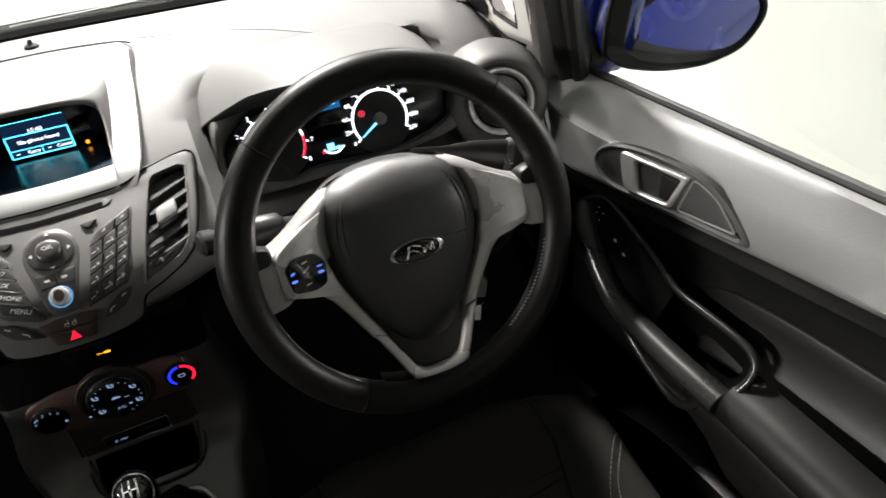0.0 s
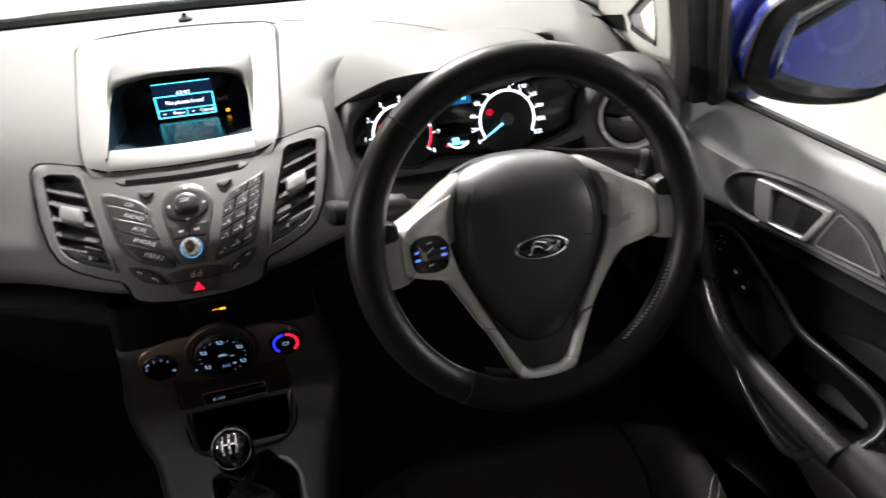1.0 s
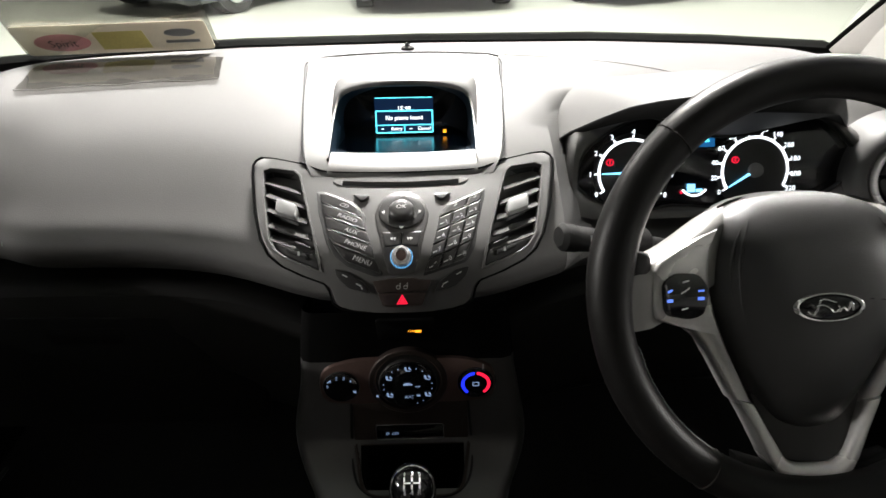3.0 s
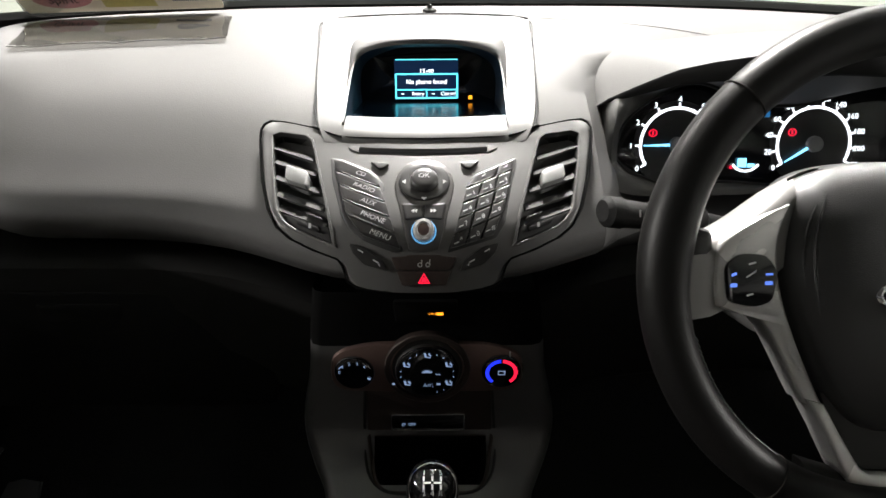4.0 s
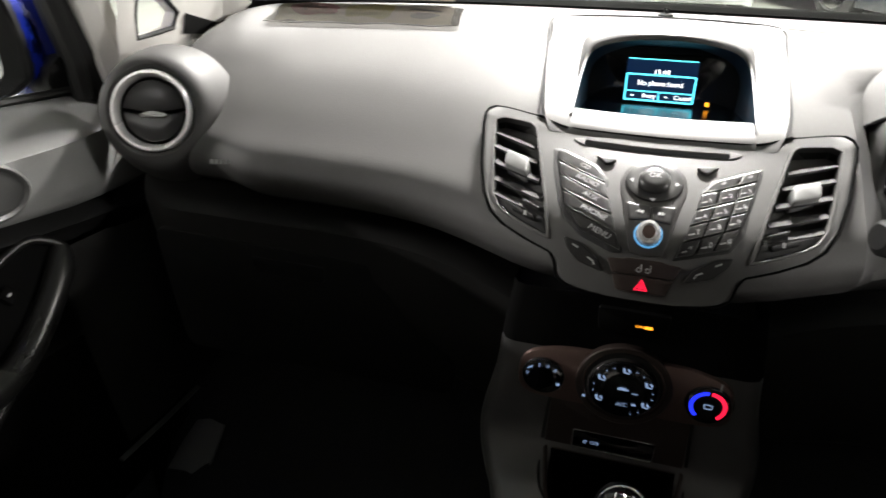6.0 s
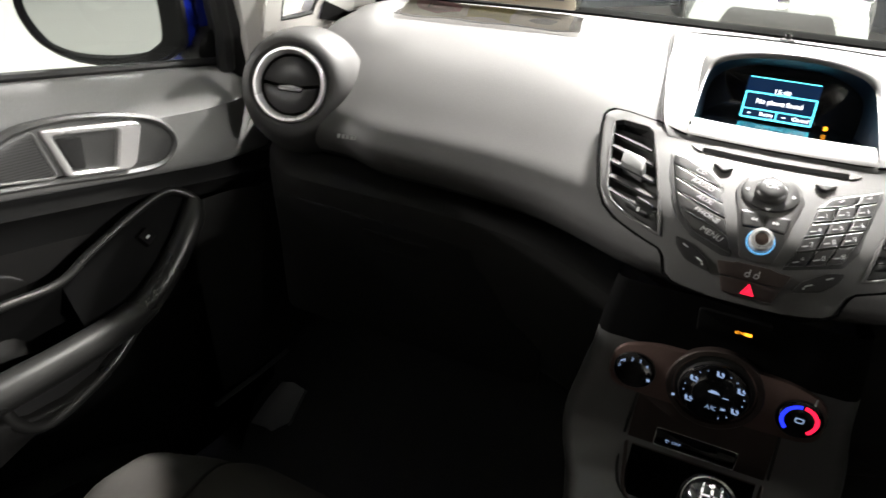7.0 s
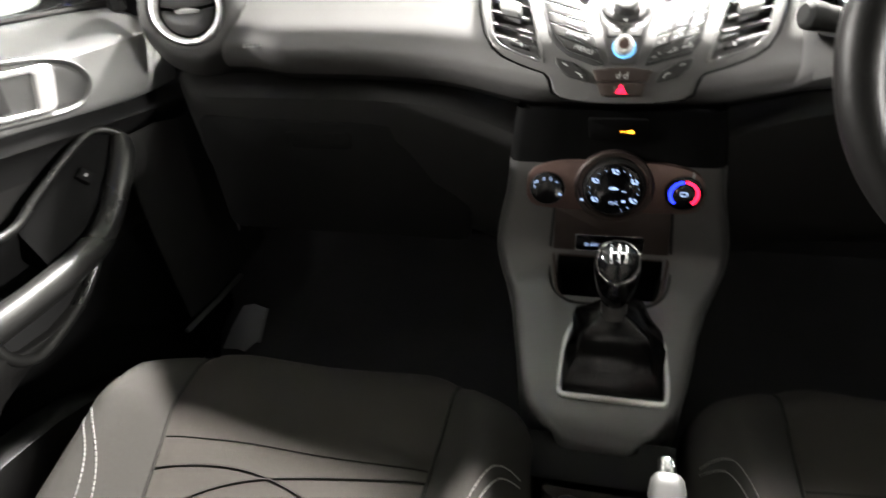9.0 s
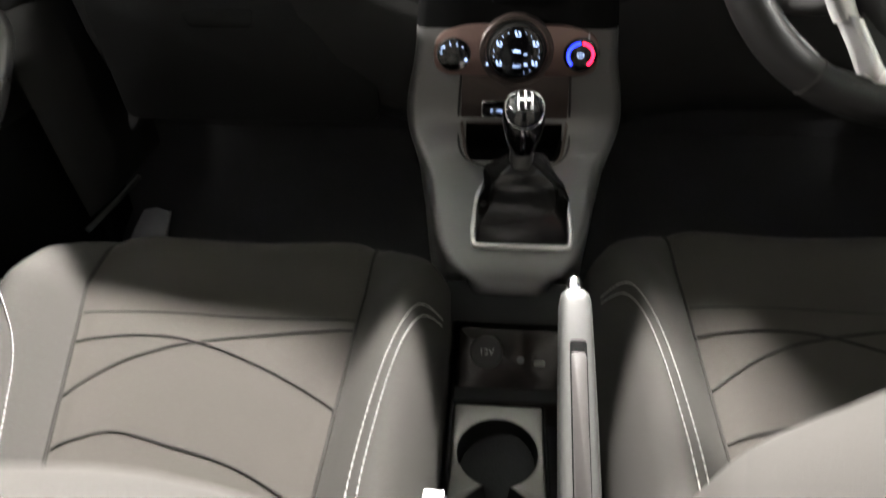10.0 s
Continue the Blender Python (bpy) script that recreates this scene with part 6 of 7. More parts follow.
sp = part("socket_panel", prism(rounded([(-0.058, -0.034), (0.058, -0.034), (0.058, 0.034), (-0.058, 0.034)], 0.006), RSM, -0.03, 0.0, 0.002), SOCKET, rc, "glossy brown-black socket panel")
sk = part("socket", lathe([(0.0185, 0.0), (0.0185, 0.004), (0.0170, 0.006), (0.012, 0.006)], RSM, 30, -0.027, 0.008), KEY, sp, "black capped power socket")
lettering("12V", RSM, -0.027, 0.0075, 0.0105, WHITE, sk, h=0.0066)
part("port", prism(rounded([(0.026, -0.006), (0.038, -0.006), (0.038, 0.000), (0.026, 0.000)], 0.001), RSM, 0, 0.0015, 0.0004), TAB, sp, "small grey port")
part("jack", lathe([(0.0042, 0), (0.004, 0.002), (0.002, 0.002)], RSM, 16, 0.011, 0.0), TAB, sp)
# top plate with two cup holes
plate = []
# outline of both holes run together
eight = []
for a in np.linspace(0, 2 * math.pi, 96, endpoint=False):
    d = Vector((math.cos(a), math.sin(a)))
    best = 0
    for cx, cy, r in ((0.0, 0.034, 0.0415), (0.0, -0.040, 0.036)):
        c = Vector((cx, cy))
        b = d.dot(c)
        disc = b * b - c.length_squared + r * r
        if disc > 0:
            best = max(best, b + math.sqrt(disc))
    eight.append((-0.0085 + d.x * best, 0.198 + d.y * best))
ZP = plane_map((0, 0, 0.43), (1, 0, 0), (0, 1, 0))
outer = []
for a in np.linspace(0, 2 * math.pi, 96, endpoint=False):
    d = Vector((math.cos(a), math.sin(a)))
    k = min(0.0475 / abs(d.x) if abs(d.x) > 1e-6 else 9, (0.098 if d.y > 0 else 0.20) / abs(d.y) if abs(d.y) > 1e-6 else 9)
    outer.append((-0.0085 + d.x * k, 0.198 + d.y * k))
part("top_plate", frame_ring(outer, eight, ZP, -0.03, 0.0, -0.07, 0.002), PLATE, rc, "silver plate round the cup holders", angle=50)
part("cup_well", join(grid([[ZP(u, v_, -0.002) for u, v_ in eight], [ZP(u, v_, -0.07) for u, v_ in inset(eight, 0.004)]], wrap=True), ([ZP(u, v_, -0.07) for u, v_ in inset(eight, 0.004)], [tuple(range(96))])), RUBBER, rc, "dark cup well")
part("console_sides", join(box((-0.062, -0.35, 0.27), (-0.0565, 0.362, 0.432), 0.002), box((0.0395, 0.0, 0.27), (0.044, 0.300, 0.431), 0.002), box((0.088, -0.35, 0.27), (0.093, 0.362, 0.44), 0.002), box((-0.06, 0.290, 0.30), (0.09, 0.312, 0.437), 0.003), box((-0.06, -0.35, 0.27), (0.09, -0.005, 0.428), 0.004)), HARD, rc)
part("brake_slot", box((0.044, 0.0, 0.33), (0.088, 0.295, 0.36)), RUBBER, rc)

# ---- handbrake ----
hb = thing("handbrake", (0.057, 0.1, 0.40), "silver-grey handbrake lever with a bright button", "handbrake")
tip, low = Vector((0.0590, 0.300, 0.589)), Vector((0.0565, -0.06, 0.42))
ax = (tip - low).normalized()
rows = []
L_ = (tip - low).length
HX, HU = Vector((1, 0, 0)), Vector((1, 0, 0)).cross(ax).normalized()
for s, w, hgt in ((0.0, 0.012, 0.020), (0.10, 0.016, 0.022), (0.19, 0.0175, 0.021), (0.28, 0.0170, 0.019), (0.34, 0.0160, 0.017), (L_ - 0.012, 0.0150, 0.0155), (L_ - 0.004, 0.0135, 0.014), (L_, 0.010, 0.011)):
    rows.append([low + ax * s + HX * (w * math.copysign(abs(math.cos(a)) ** 0.55, math.cos(a))) + HU * (hgt * math.copysign(abs(math.sin(a)) ** 0.55, math.sin(a))) for a in np.linspace(0, 2 * math.pi, 24, endpoint=False)])
part("grip", grid(rows, wrap=True, cap=True), GRIP, hb, "silver-grey grip", angle=50)
HB = plane_map(low + HU * 0.0215, HX, ax)
# no real hollow: its shade is a black plate under a grey one
part("grip_inlay", prism(rounded([(-0.0075, 0.19), (0.0075, 0.19), (0.0075, 0.345), (-0.0075, 0.345)], 0.004), lambda u, v_, h=0.0: HB(u, v_, h - 0.0025 * (v_ - 0.19) / 0.1), -0.006, 0.0012, 0.0004), MATT, hb, "black plate painted as the shaded hollow of the grip")
part("hollow_floor", prism(rounded([(-0.0066, 0.192), (0.0066, 0.192), (0.0066, 0.333), (-0.0066, 0.333)], 0.003), lambda u, v_, h=0.0: HB(u, v_, h - 0.0025 * (v_ - 0.19) / 0.1), -0.004, 0.0018, 0.0004), PODGREY, hb, "grey plate drawn as the floor of the hollow")
part("release_button", tube([tip - ax * 0.002, tip + ax * 0.012, tip + ax * 0.015], [0.0080, 0.0078, 0.006], 16), CHROME, hb, "bright release button")

# ---- front doors ----


def wall(y):
    return 0.680 + 0.12 * (0.54 - y)


def front_door(sx, nm):
    S = side(sx)
    D = lambda y, z, h=0.0: S(wall(y) - h, y, z)
    dr = thing("door_" + nm, S(0.76, 0.2, 0.35), "closed front door with grey trim, chrome handle and black armrest", "car door", kind="structure")
    ub = lambda y: 0.783 + 0.125 * (0.644 - y)
    ys = np.linspace(-0.34, 0.80, 40)
    rows = []
    for y in ys:
        w, z = wall(min(y, 0.66)), sill_z(y)
        f = 0.02 * max(0.0, (y - 0.62) / 0.15) ** 2
        rows.append([S(a + f, y, b) for a, b in ((0.752, z - 0.004), (0.742, z), (0.730, z - 0.002), (0.712 + (w - 0.68) * 0.5, z - 0.014), (w + 0.008, z - 0.04), (w, 0.865 + 0.04 * (0.5 - y)), (w - 0.002, (ub(y) + 0.865) / 2), (w - 0.003, ub(y) + 0.012), (w + 0.001, ub(y) + 0.003), (w + 0.010, ub(y) - 0.001), (w + 0.026, ub(y) - 0.004))])
    part("upper_trim", grid(rows), DOOR, dr, "grey upper door trim", angle=60)
    part("window_seal", tube([S(0.748, y, sill_z(y) + 0.003) for y in np.linspace(-0.34, 0.77, 16)], 0.006, 8), RUBBER, dr, "black window seal")
    rows = []
    for y in ys:
        w, u = wall(min(y, 0.66)), ub(y)
        rows.append([S(a, y, b) for a, b in ((w + 0.024, u - 0.003), (w + 0.020, u - 0.010), (w + 0.008, u - 0.017), (w + 0.006, u - 0.022), (w + 0.012, u - 0.026), (w + 0.026, u - 0.040), (w + 0.030, u - 0.07))])
    part("trim_groove", grid(rows), HARD, dr, "black strip below the upper trim", angle=60)
    rows = []
    for y in ys:
        w, u = wall(min(y, 0.66)), ub(y)
        rows.append([S(w + a, y, b) for a, b in ((0.030, u - 0.05), (0.029, 0.72), (0.026, 0.66), (0.03, 0.60))])
    part("insert", grid(rows), DOORLOW, dr, "dark door card")
    part("lower_insert", grid([[S(wall(min(y, 0.66)) + a, y, b) for a, b in ((0.030, 0.60), (0.035, 0.45), (0.045, 0.30), (0.06, 0.27))] for y in ys]), MATT, dr, "black lower door card")
    # cushioned rear part of the armrest
    rows = []
    for y in np.linspace(-0.34, 0.425, 26):
        k = max(0.0, min(1.0, (0.425 - y) / 0.07)) ** 0.5
        top = lerp(y, (-0.34, 0.29, 0.36, 0.40, 0.425), (0.775, 0.747, 0.738, 0.722, 0.70))
        rows.append([S(wall(y) + 0.030 - k * a, y, top - b) for a, b in ((0.0, 0.0), (0.004, 0.001), (0.006, 0.005), (0.009, 0.020), (0.014, 0.045), (0.024, 0.068), (0.034, 0.085), (0.036, 0.092), (0.0, 0.10))])
    part("arm_pad", grid(rows), DOORLOW, dr, "padded grey door panel", angle=60)
    rows = []
    for y in np.linspace(-0.34, 0.285, 16):
        top = lerp(y, (-0.34, 0.285), (0.69, 0.668))
        rows.append([S(w, y, top + b) for w, b in ((0.70, 0.012), (0.672, 0.008), (0.655, 0.0), (0.647, -0.015), (0.645, -0.036), (0.650, -0.042), (0.70, -0.044))])
    part("armrest", grid(rows), DOORLOW, dr, "soft grey armrest", angle=60)
    rows = []
    for y in np.linspace(-0.34, 0.47, 20):
        top = lerp(y, (-0.34, 0.285, 0.36, 0.43, 0.47), (0.646, 0.625, 0.59, 0.60, 0.62))
        low = lerp(y, (-0.34, 0.15, 0.265, 0.30, 0.47), (0.52, 0.52, 0.525, 0.555, 0.60))
        rows.append([S(w, y, z) for w, z in ((0.70, top), (0.655, top), (0.651, top - 0.004), (0.655, (top + low) / 2), (0.664, low), (0.70, low - 0.004))])
    part("lower_panel", grid(rows), DOORLOW, dr, "grey lower door panel", angle=60)
    rows = []
    for y in np.linspace(-0.34, 0.52, 20):
        top = lerp(y, (-0.34, 0.26, 0.36, 0.45, 0.52), (0.555, 0.507, 0.488, 0.45, 0.40))
        rows.append([S(w, y, z) for w, z in ((0.70, top - 0.005), (0.662, top), (0.652, top - 0.004), (0.650, top - 0.02), (0.655, 0.30), (0.70, 0.27))])
    part("door_pocket", grid(rows), DOORLOW, dr, "grey door pocket edge", angle=60)
    # bezel with handle and speaker
    B = lambda y, z, h=0.0: D(y, z, h)
    bez = [(0.345, 0.836), (0.356, 0.850), (0.376, 0.868), (0.398, 0.881), (0.426, 0.889), (0.483, 0.888), (0.544, 0.876), (0.582, 0.859), (0.599, 0.832), (0.582, 0.808), (0.543, 0.804), (0.448, 0.818), (0.360, 0.830)]
    bz = [(p.x, p.y) for p in smooth_line([(y, z, 0) for y, z in bez], 4, closed=True)]
    bezel = part("handle_bezel", frame_ring(bz, [tuple(p) for p in inset(bz, 0.007)], B, -0.002, 0.0075, 0.001, 0.003), DOORMID, dr, "raised grey bezel")
    part("bezel_field", prism([tuple(p) for p in inset(bz, 0.006)], B, -0.002, 0.0028, 0.0004), DOORMID, bezel)
    spk = rounded([(0.366, 0.842), (0.398, 0.872), (0.430, 0.879), (0.446, 0.829)], [0.004, 0.02, 0.005, 0.005], 4)
    part("speaker_frame", frame_ring([tuple(p) for p in inset(spk, -0.003)], spk, B, 0.001, 0.006, 0.002, 0.001), DOOR, bezel)
    sg = part("speaker_grille", prism(spk, B, 0.0, 0.0045, 0.0008), DOORMID, bezel, "grey perforated speaker grille")
    dots = []
    for i in range(26):
        for j in range(16):
            y, z = 0.368 + i * 0.003, 0.832 + j * 0.003
            if z < 0.829 + (0.446 - y) * 0.16 + 0.001 or (y < 0.398 and z > 0.842 + (y - 0.366) * 0.94 - 0.003) or (y >= 0.398 and z > 0.872 + (y - 0.398) * 0.22 - 0.003) or (y > 0.428 and z > 0.879 - (y - 0.430) * 3.1 - 0.004):
                continue
            dots.append((y, z, 0.0007, 0.0007, 45))
    part("grille_holes", bars(dots, B, 0.0049), SLAT, sg)
    hand = rounded([(0.437, 0.881), (0.551, 0.867), (0.536, 0.814), (0.457, 0.825)], [0.005, 0.012, 0.012, 0.006], 4)
    hin = rounded([(0.447, 0.8730), (0.522, 0.8640), (0.513, 0.8215), (0.463, 0.8295)], [0.004, 0.005, 0.005, 0.004], 4)
    hd = part("door_handle", frame_ring(hand, hin, B, 0.0, 0.0095, -0.012, 0.002), SATIN, dr, "bright satin chrome inner door handle frame")
    part("handle_cup", join(grid([[B(y, z, 0.002) for y, z in hin], [B(y, z, -0.0015) for y, z in hin]], wrap=True), ([B(y, z, -0.0015) for y, z in hin], [tuple(range(len(hin)))])), GLOSS, hd, "black handle cup")
    part("pull", prism(rounded([(0.453, 0.868), (0.480, 0.865), (0.480, 0.829), (0.466, 0.831)], 0.004), B, -0.001, 0.006, 0.002), SLAT, hd, "grey pull lever")
    # swooping pull grip
    C = lambda w, y, z: S(w, y, z)
    path = smooth_line([C(0.668, 0.612, 0.745), C(0.657, 0.593, 0.727), C(0.652, 0.562, 0.699), C(0.650, 0.530, 0.673), C(0.649, 0.495, 0.654), C(0.649, 0.45, 0.647), C(0.650, 0.38, 0.6455), C(0.652, 0.284, 0.6495)], 5)
    n = len(path)
    grip = part("pull_grip", tube(path, [lerp(i / (n - 1), (0, 0.12, 0.4, 0.7, 1), (0.012, 0.0155, 0.016, 0.0185, 0.0195)) for i in range(n)], 16, 1.0, up=(-sx, 0.0, 0.35)), GRIPBLACK, dr, "glossy black swooping pull grip")
    # switch panel and pocket behind the grip
    panel = [C(0.676, 0.605, 0.752), C(0.684, 0.580, 0.764), C(0.690, 0.53, 0.748), C(0.694, 0.47, 0.722), C(0.695, 0.430, 0.703), C(0.665, 0.43, 0.648), C(0.660, 0.50, 0.652), C(0.660, 0.56, 0.69), C(0.665, 0.60, 0.73)]
    part("switch_panel", (panel + [sum(panel, Vector()) / len(panel) + Vector((0, 0, 0.002))], [(i, (i + 1) % 9, 9) for i in range(9)]), MATT, dr, "black switch panel")
    sm = plane_map(C(0.672, 0.535, 0.7245), (0, 0.80, 0.40), Vector((sx * 0.55, -0.3, 0.6)))
    for du in ((0.0,) if sx < 0 else (0.0, -0.024)):
        sw = part("window_switch", prism(rounded([(du - 0.008, -0.009), (du + 0.008, -0.009), (du + 0.008, 0.009), (du - 0.008, 0.009)], 0.002), sm, -0.004, 0.004, 0.0015) if sx < 0 else prism(rounded([(du - 0.008, -0.009), (du + 0.008, -0.009), (du + 0.008, 0.009), (du - 0.008, 0.009)], 0.002), lambda u, v_, h=0.0: sm(u, v_, -h), -0.004, 0.004, 0.0015), MATT, dr, "small black window switch")
        part("switch_mark", bars([(du, 0.0, 0.0024, 0.0014)], sm, 0.0044 * (1 if sx < 0 else -1)), WHITE, sw)
    if sx > 0:
        part("mirror_switch_marks", bars([(0.045, 0.004, 0.001, 0.0006), (0.052, -0.004, 0.001, 0.0006), (0.040, -0.006, 0.001, 0.0006), (0.056, 0.004, 0.0006, 0.001), (0.047, -0.010, 0.001, 0.0006)], sm, -0.001), WHITE, dr)
    rim = smooth_line([C(0.664, 0.614, 0.746), C(0.672, 0.604, 0.758), C(0.683, 0.580, 0.766), C(0.689, 0.530, 0.750), C(0.693, 0.470, 0.725), C(0.691, 0.425, 0.708), C(0.692, 0.36, 0.712), C(0.692, 0.305, 0.714), C(0.688, 0.283, 0.706), C(0.680, 0.277, 0.69), C(0.668, 0.279, 0.672)], 5)
    part("pocket_rim", tube(rim, 0.0055, 10), GRIPBLACK, dr, "black rim of the pull pocket")
    part("pull_pocket", grid([[C(0.694, 0.432, 0.700), C(0.694, 0.36, 0.708), C(0.693, 0.30, 0.708), C(0.686, 0.279, 0.69)], [C(0.708, 0.43, 0.66), C(0.708, 0.36, 0.66), C(0.706, 0.31, 0.66), C(0.69, 0.285, 0.66)], [C(0.69, 0.46, 0.61), C(0.70, 0.38, 0.60), C(0.698, 0.33, 0.60), C(0.685, 0.30, 0.62)]]), MATT, dr, "dark pull pocket")
    loop = smooth_line([C(0.66, 0.318, 0.624), C(0.656, 0.322, 0.605), C(0.654, 0.337, 0.588), C(0.654, 0.362, 0.579), C(0.655, 0.41, 0.588), C(0.656, 0.45, 0.602), C(0.655, 0.480, 0.625), C(0.652, 0.505, 0.650)], 5)
    part("lower_loop", tube(loop, 0.0075, 10), GRIPBLACK, dr, "glossy black lower edge of the grip")
    part("loop_web", grid([[p + S(0.006, 0, 0) - S(0, 0, 0) for p in loop], [S(0.665, p.y, 0.632) for p in loop]]), HARD, dr)
    steep = sx > 0
    part("window_frame_front", tube([S(0.752, 0.775, 0.86), S(0.728, 0.757, 0.93), S(0.664, 0.738, 1.12), S(0.612, 0.60, 1.345)] if steep else [S(0.752, 0.805, 0.86), S(0.742, 0.790, 0.93), S(0.690, 0.70, 1.12), S(0.618, 0.52, 1.345)], [0.031, 0.029, 0.028, 0.026], 10), RUBBER, dr, "black window frame")
    part("frame_rubber", tube([S(0.735, 0.735, 0.88), S(0.716, 0.728, 0.94), S(0.662, 0.705, 1.12), S(0.606, 0.57, 1.345)] if steep else [S(0.735, 0.768, 0.88), S(0.728, 0.762, 0.94), S(0.676, 0.672, 1.12), S(0.606, 0.495, 1.345)], 0.013, 8), RUBBER, dr, "black rubber window channel")
    part("window_glass", grid([[S(0.752, y, sill_z(y) - 0.01) for y in (-0.34, 0.0, 0.4, 0.73)], [S(0.60, y, 1.385) for y in (-0.36, -0.1, 0.15, 0.40)]]), SIDEGLASS, dr, "clear door window").visible_shadow = False
    # outside mirror
    mr = thing("door_mirror", S(0.84, 0.7, 0.92), "blue and black door mirror outside the window", "mirror", "door mirrors")
    ctr = S(0.885, 0.70, 0.955)
    fx = Vector((sx * 0.97, -0.22, 0)).normalized() if True else None
    fz = Vector((0, 0, 1))
    fn = fx.cross(fz)
    if fn.y > 0:
        fn = -fn
    MO = [(-0.125, -0.030), (-0.118, 0.045), (-0.09, 0.075), (-0.04, 0.088), (0.03, 0.080), (0.09, 0.055), (0.125, 0.015), (0.128, -0.02), (0.10, -0.062), (0.05, -0.080), (-0.02, -0.080), (-0.08, -0.068), (-0.11, -0.052)]
    mo = [(p.x, p.y) for p in smooth_line([(u, v_, 0) for u, v_ in MO], 4, closed=True)]
    mm = lambda u, v_, h=0.0: ctr + fx * u + fz * v_ + fn * h
    rows = [[mm(u * k, v_ * k, h) for u, v_ in mo] for h, k in ((0.0, 1.0), (-0.03, 1.02), (-0.08, 1.01), (-0.125, 0.93), (-0.155, 0.75), (-0.172, 0.4))]
    v, f = grid(rows, wrap=True)
    f.append(tuple(range(5 * len(mo), 6 * len(mo))))
    part("shell", (v, f), BLUE, mr, "deep blue mirror shell", angle=60)
    gi_ = [(0.016 + u * 0.86, -0.002 + v_ * 0.86) for u, v_ in mo]
    part("rim", frame_ring([tuple(p) for p in inset(mo, -0.001)], gi_, mm, -0.003, 0.010, -0.075 if sx > 0 else -0.012, 0.004), HARD, mr, "black mirror rim")
    gm = lambda u, v_, h=0.0: ctr + (fx + fn * (MIRROR_TURN[0] if sx > 0 else MIRROR_TURN[2])).normalized() * u + (fz + fn * (MIRROR_TURN[1] if sx > 0 else MIRROR_TURN[3])).normalized() * v_ + fn * h
    part("mirror_pane", ([gm(u, v_, -0.035 if sx > 0 else -0.006) for u, v_ in gi_], [tuple(range(len(gi_)))]), MIRROR, mr, "mirror glass", smooth=False)
    part("stalk", tube([S(0.745, 0.775, 0.905), S(0.80, 0.785, 0.907), S(0.86, 0.80, 0.915)], [0.040, 0.044, 0.042], 12, 0.8), HARD, mr, "black mirror foot")
    part("inner_shell", tube(smooth_line([S(0.812, 0.800, 0.875), S(0.810, 0.792, 0.93), S(0.812, 0.785, 0.99), S(0.825, 0.780, 1.035)], 4), [0.050, 0.052, 0.054, 0.055, 0.056, 0.056, 0.056, 0.056, 0.056, 0.054, 0.050, 0.044, 0.034], 16, 1.0), BLUE, mr, "deep blue inner side of the mirror shell")


MIRROR_TURN = (0.32, -0.06, 0.07, 0.0)
front_door(-1, "passenger")
front_door(1, "driver")

# passenger footwell side trim
kick = thing("sill_trim", (-0.64, 0.72, 0.27), "dark side trim with a bent metal catch in the footwell", "trim")
part("kick_panel", grid([[Vector((-0.655, y, z)) for y, z in ((0.60, 0.745), (0.61, 0.60), (0.62, 0.50), (0.63, 0.42))], [Vector((-0.650, y, z)) for y, z in ((0.68, 0.74), (0.69, 0.60), (0.70, 0.50), (0.70, 0.415))], [Vector((-0.662, y, z)) for y, z in ((0.75, 0.72), (0.77, 0.60), (0.785, 0.50), (0.79, 0.405))], [Vector((-0.672, y, z)) for y, z in ((0.92, 0.72), (0.92, 0.60), (0.92, 0.50), (0.92, 0.395))]]), LOWDASH, kick, "side panel of the footwell, darkened for shade")
part("catch", join(grid([[Vector((-0.655, 0.770, 0.340)), Vector((-0.634, 0.776, 0.342)), Vector((-0.612, 0.780, 0.330))], [Vector((-0.664, 0.735, 0.320)), Vector((-0.640, 0.742, 0.322)), Vector((-0.612, 0.748, 0.308))], [Vector((-0.672, 0.700, 0.292)), Vector((-0.645, 0.705, 0.290)), Vector((-0.615, 0.712, 0.272))]]), tube([(-0.612, 0.780, 0.330), (-0.611, 0.748, 0.308), (-0.614, 0.712, 0.272)], 0.003, 6)), CATCH, kick, "pale grey plastic catch")
part("edge", tube([(-0.645, 0.60, 0.418), (-0.642, 0.69, 0.414), (-0.645, 0.775, 0.408)], 0.004, 6), CONSOLE, kick, "worn edge of the sill trim")

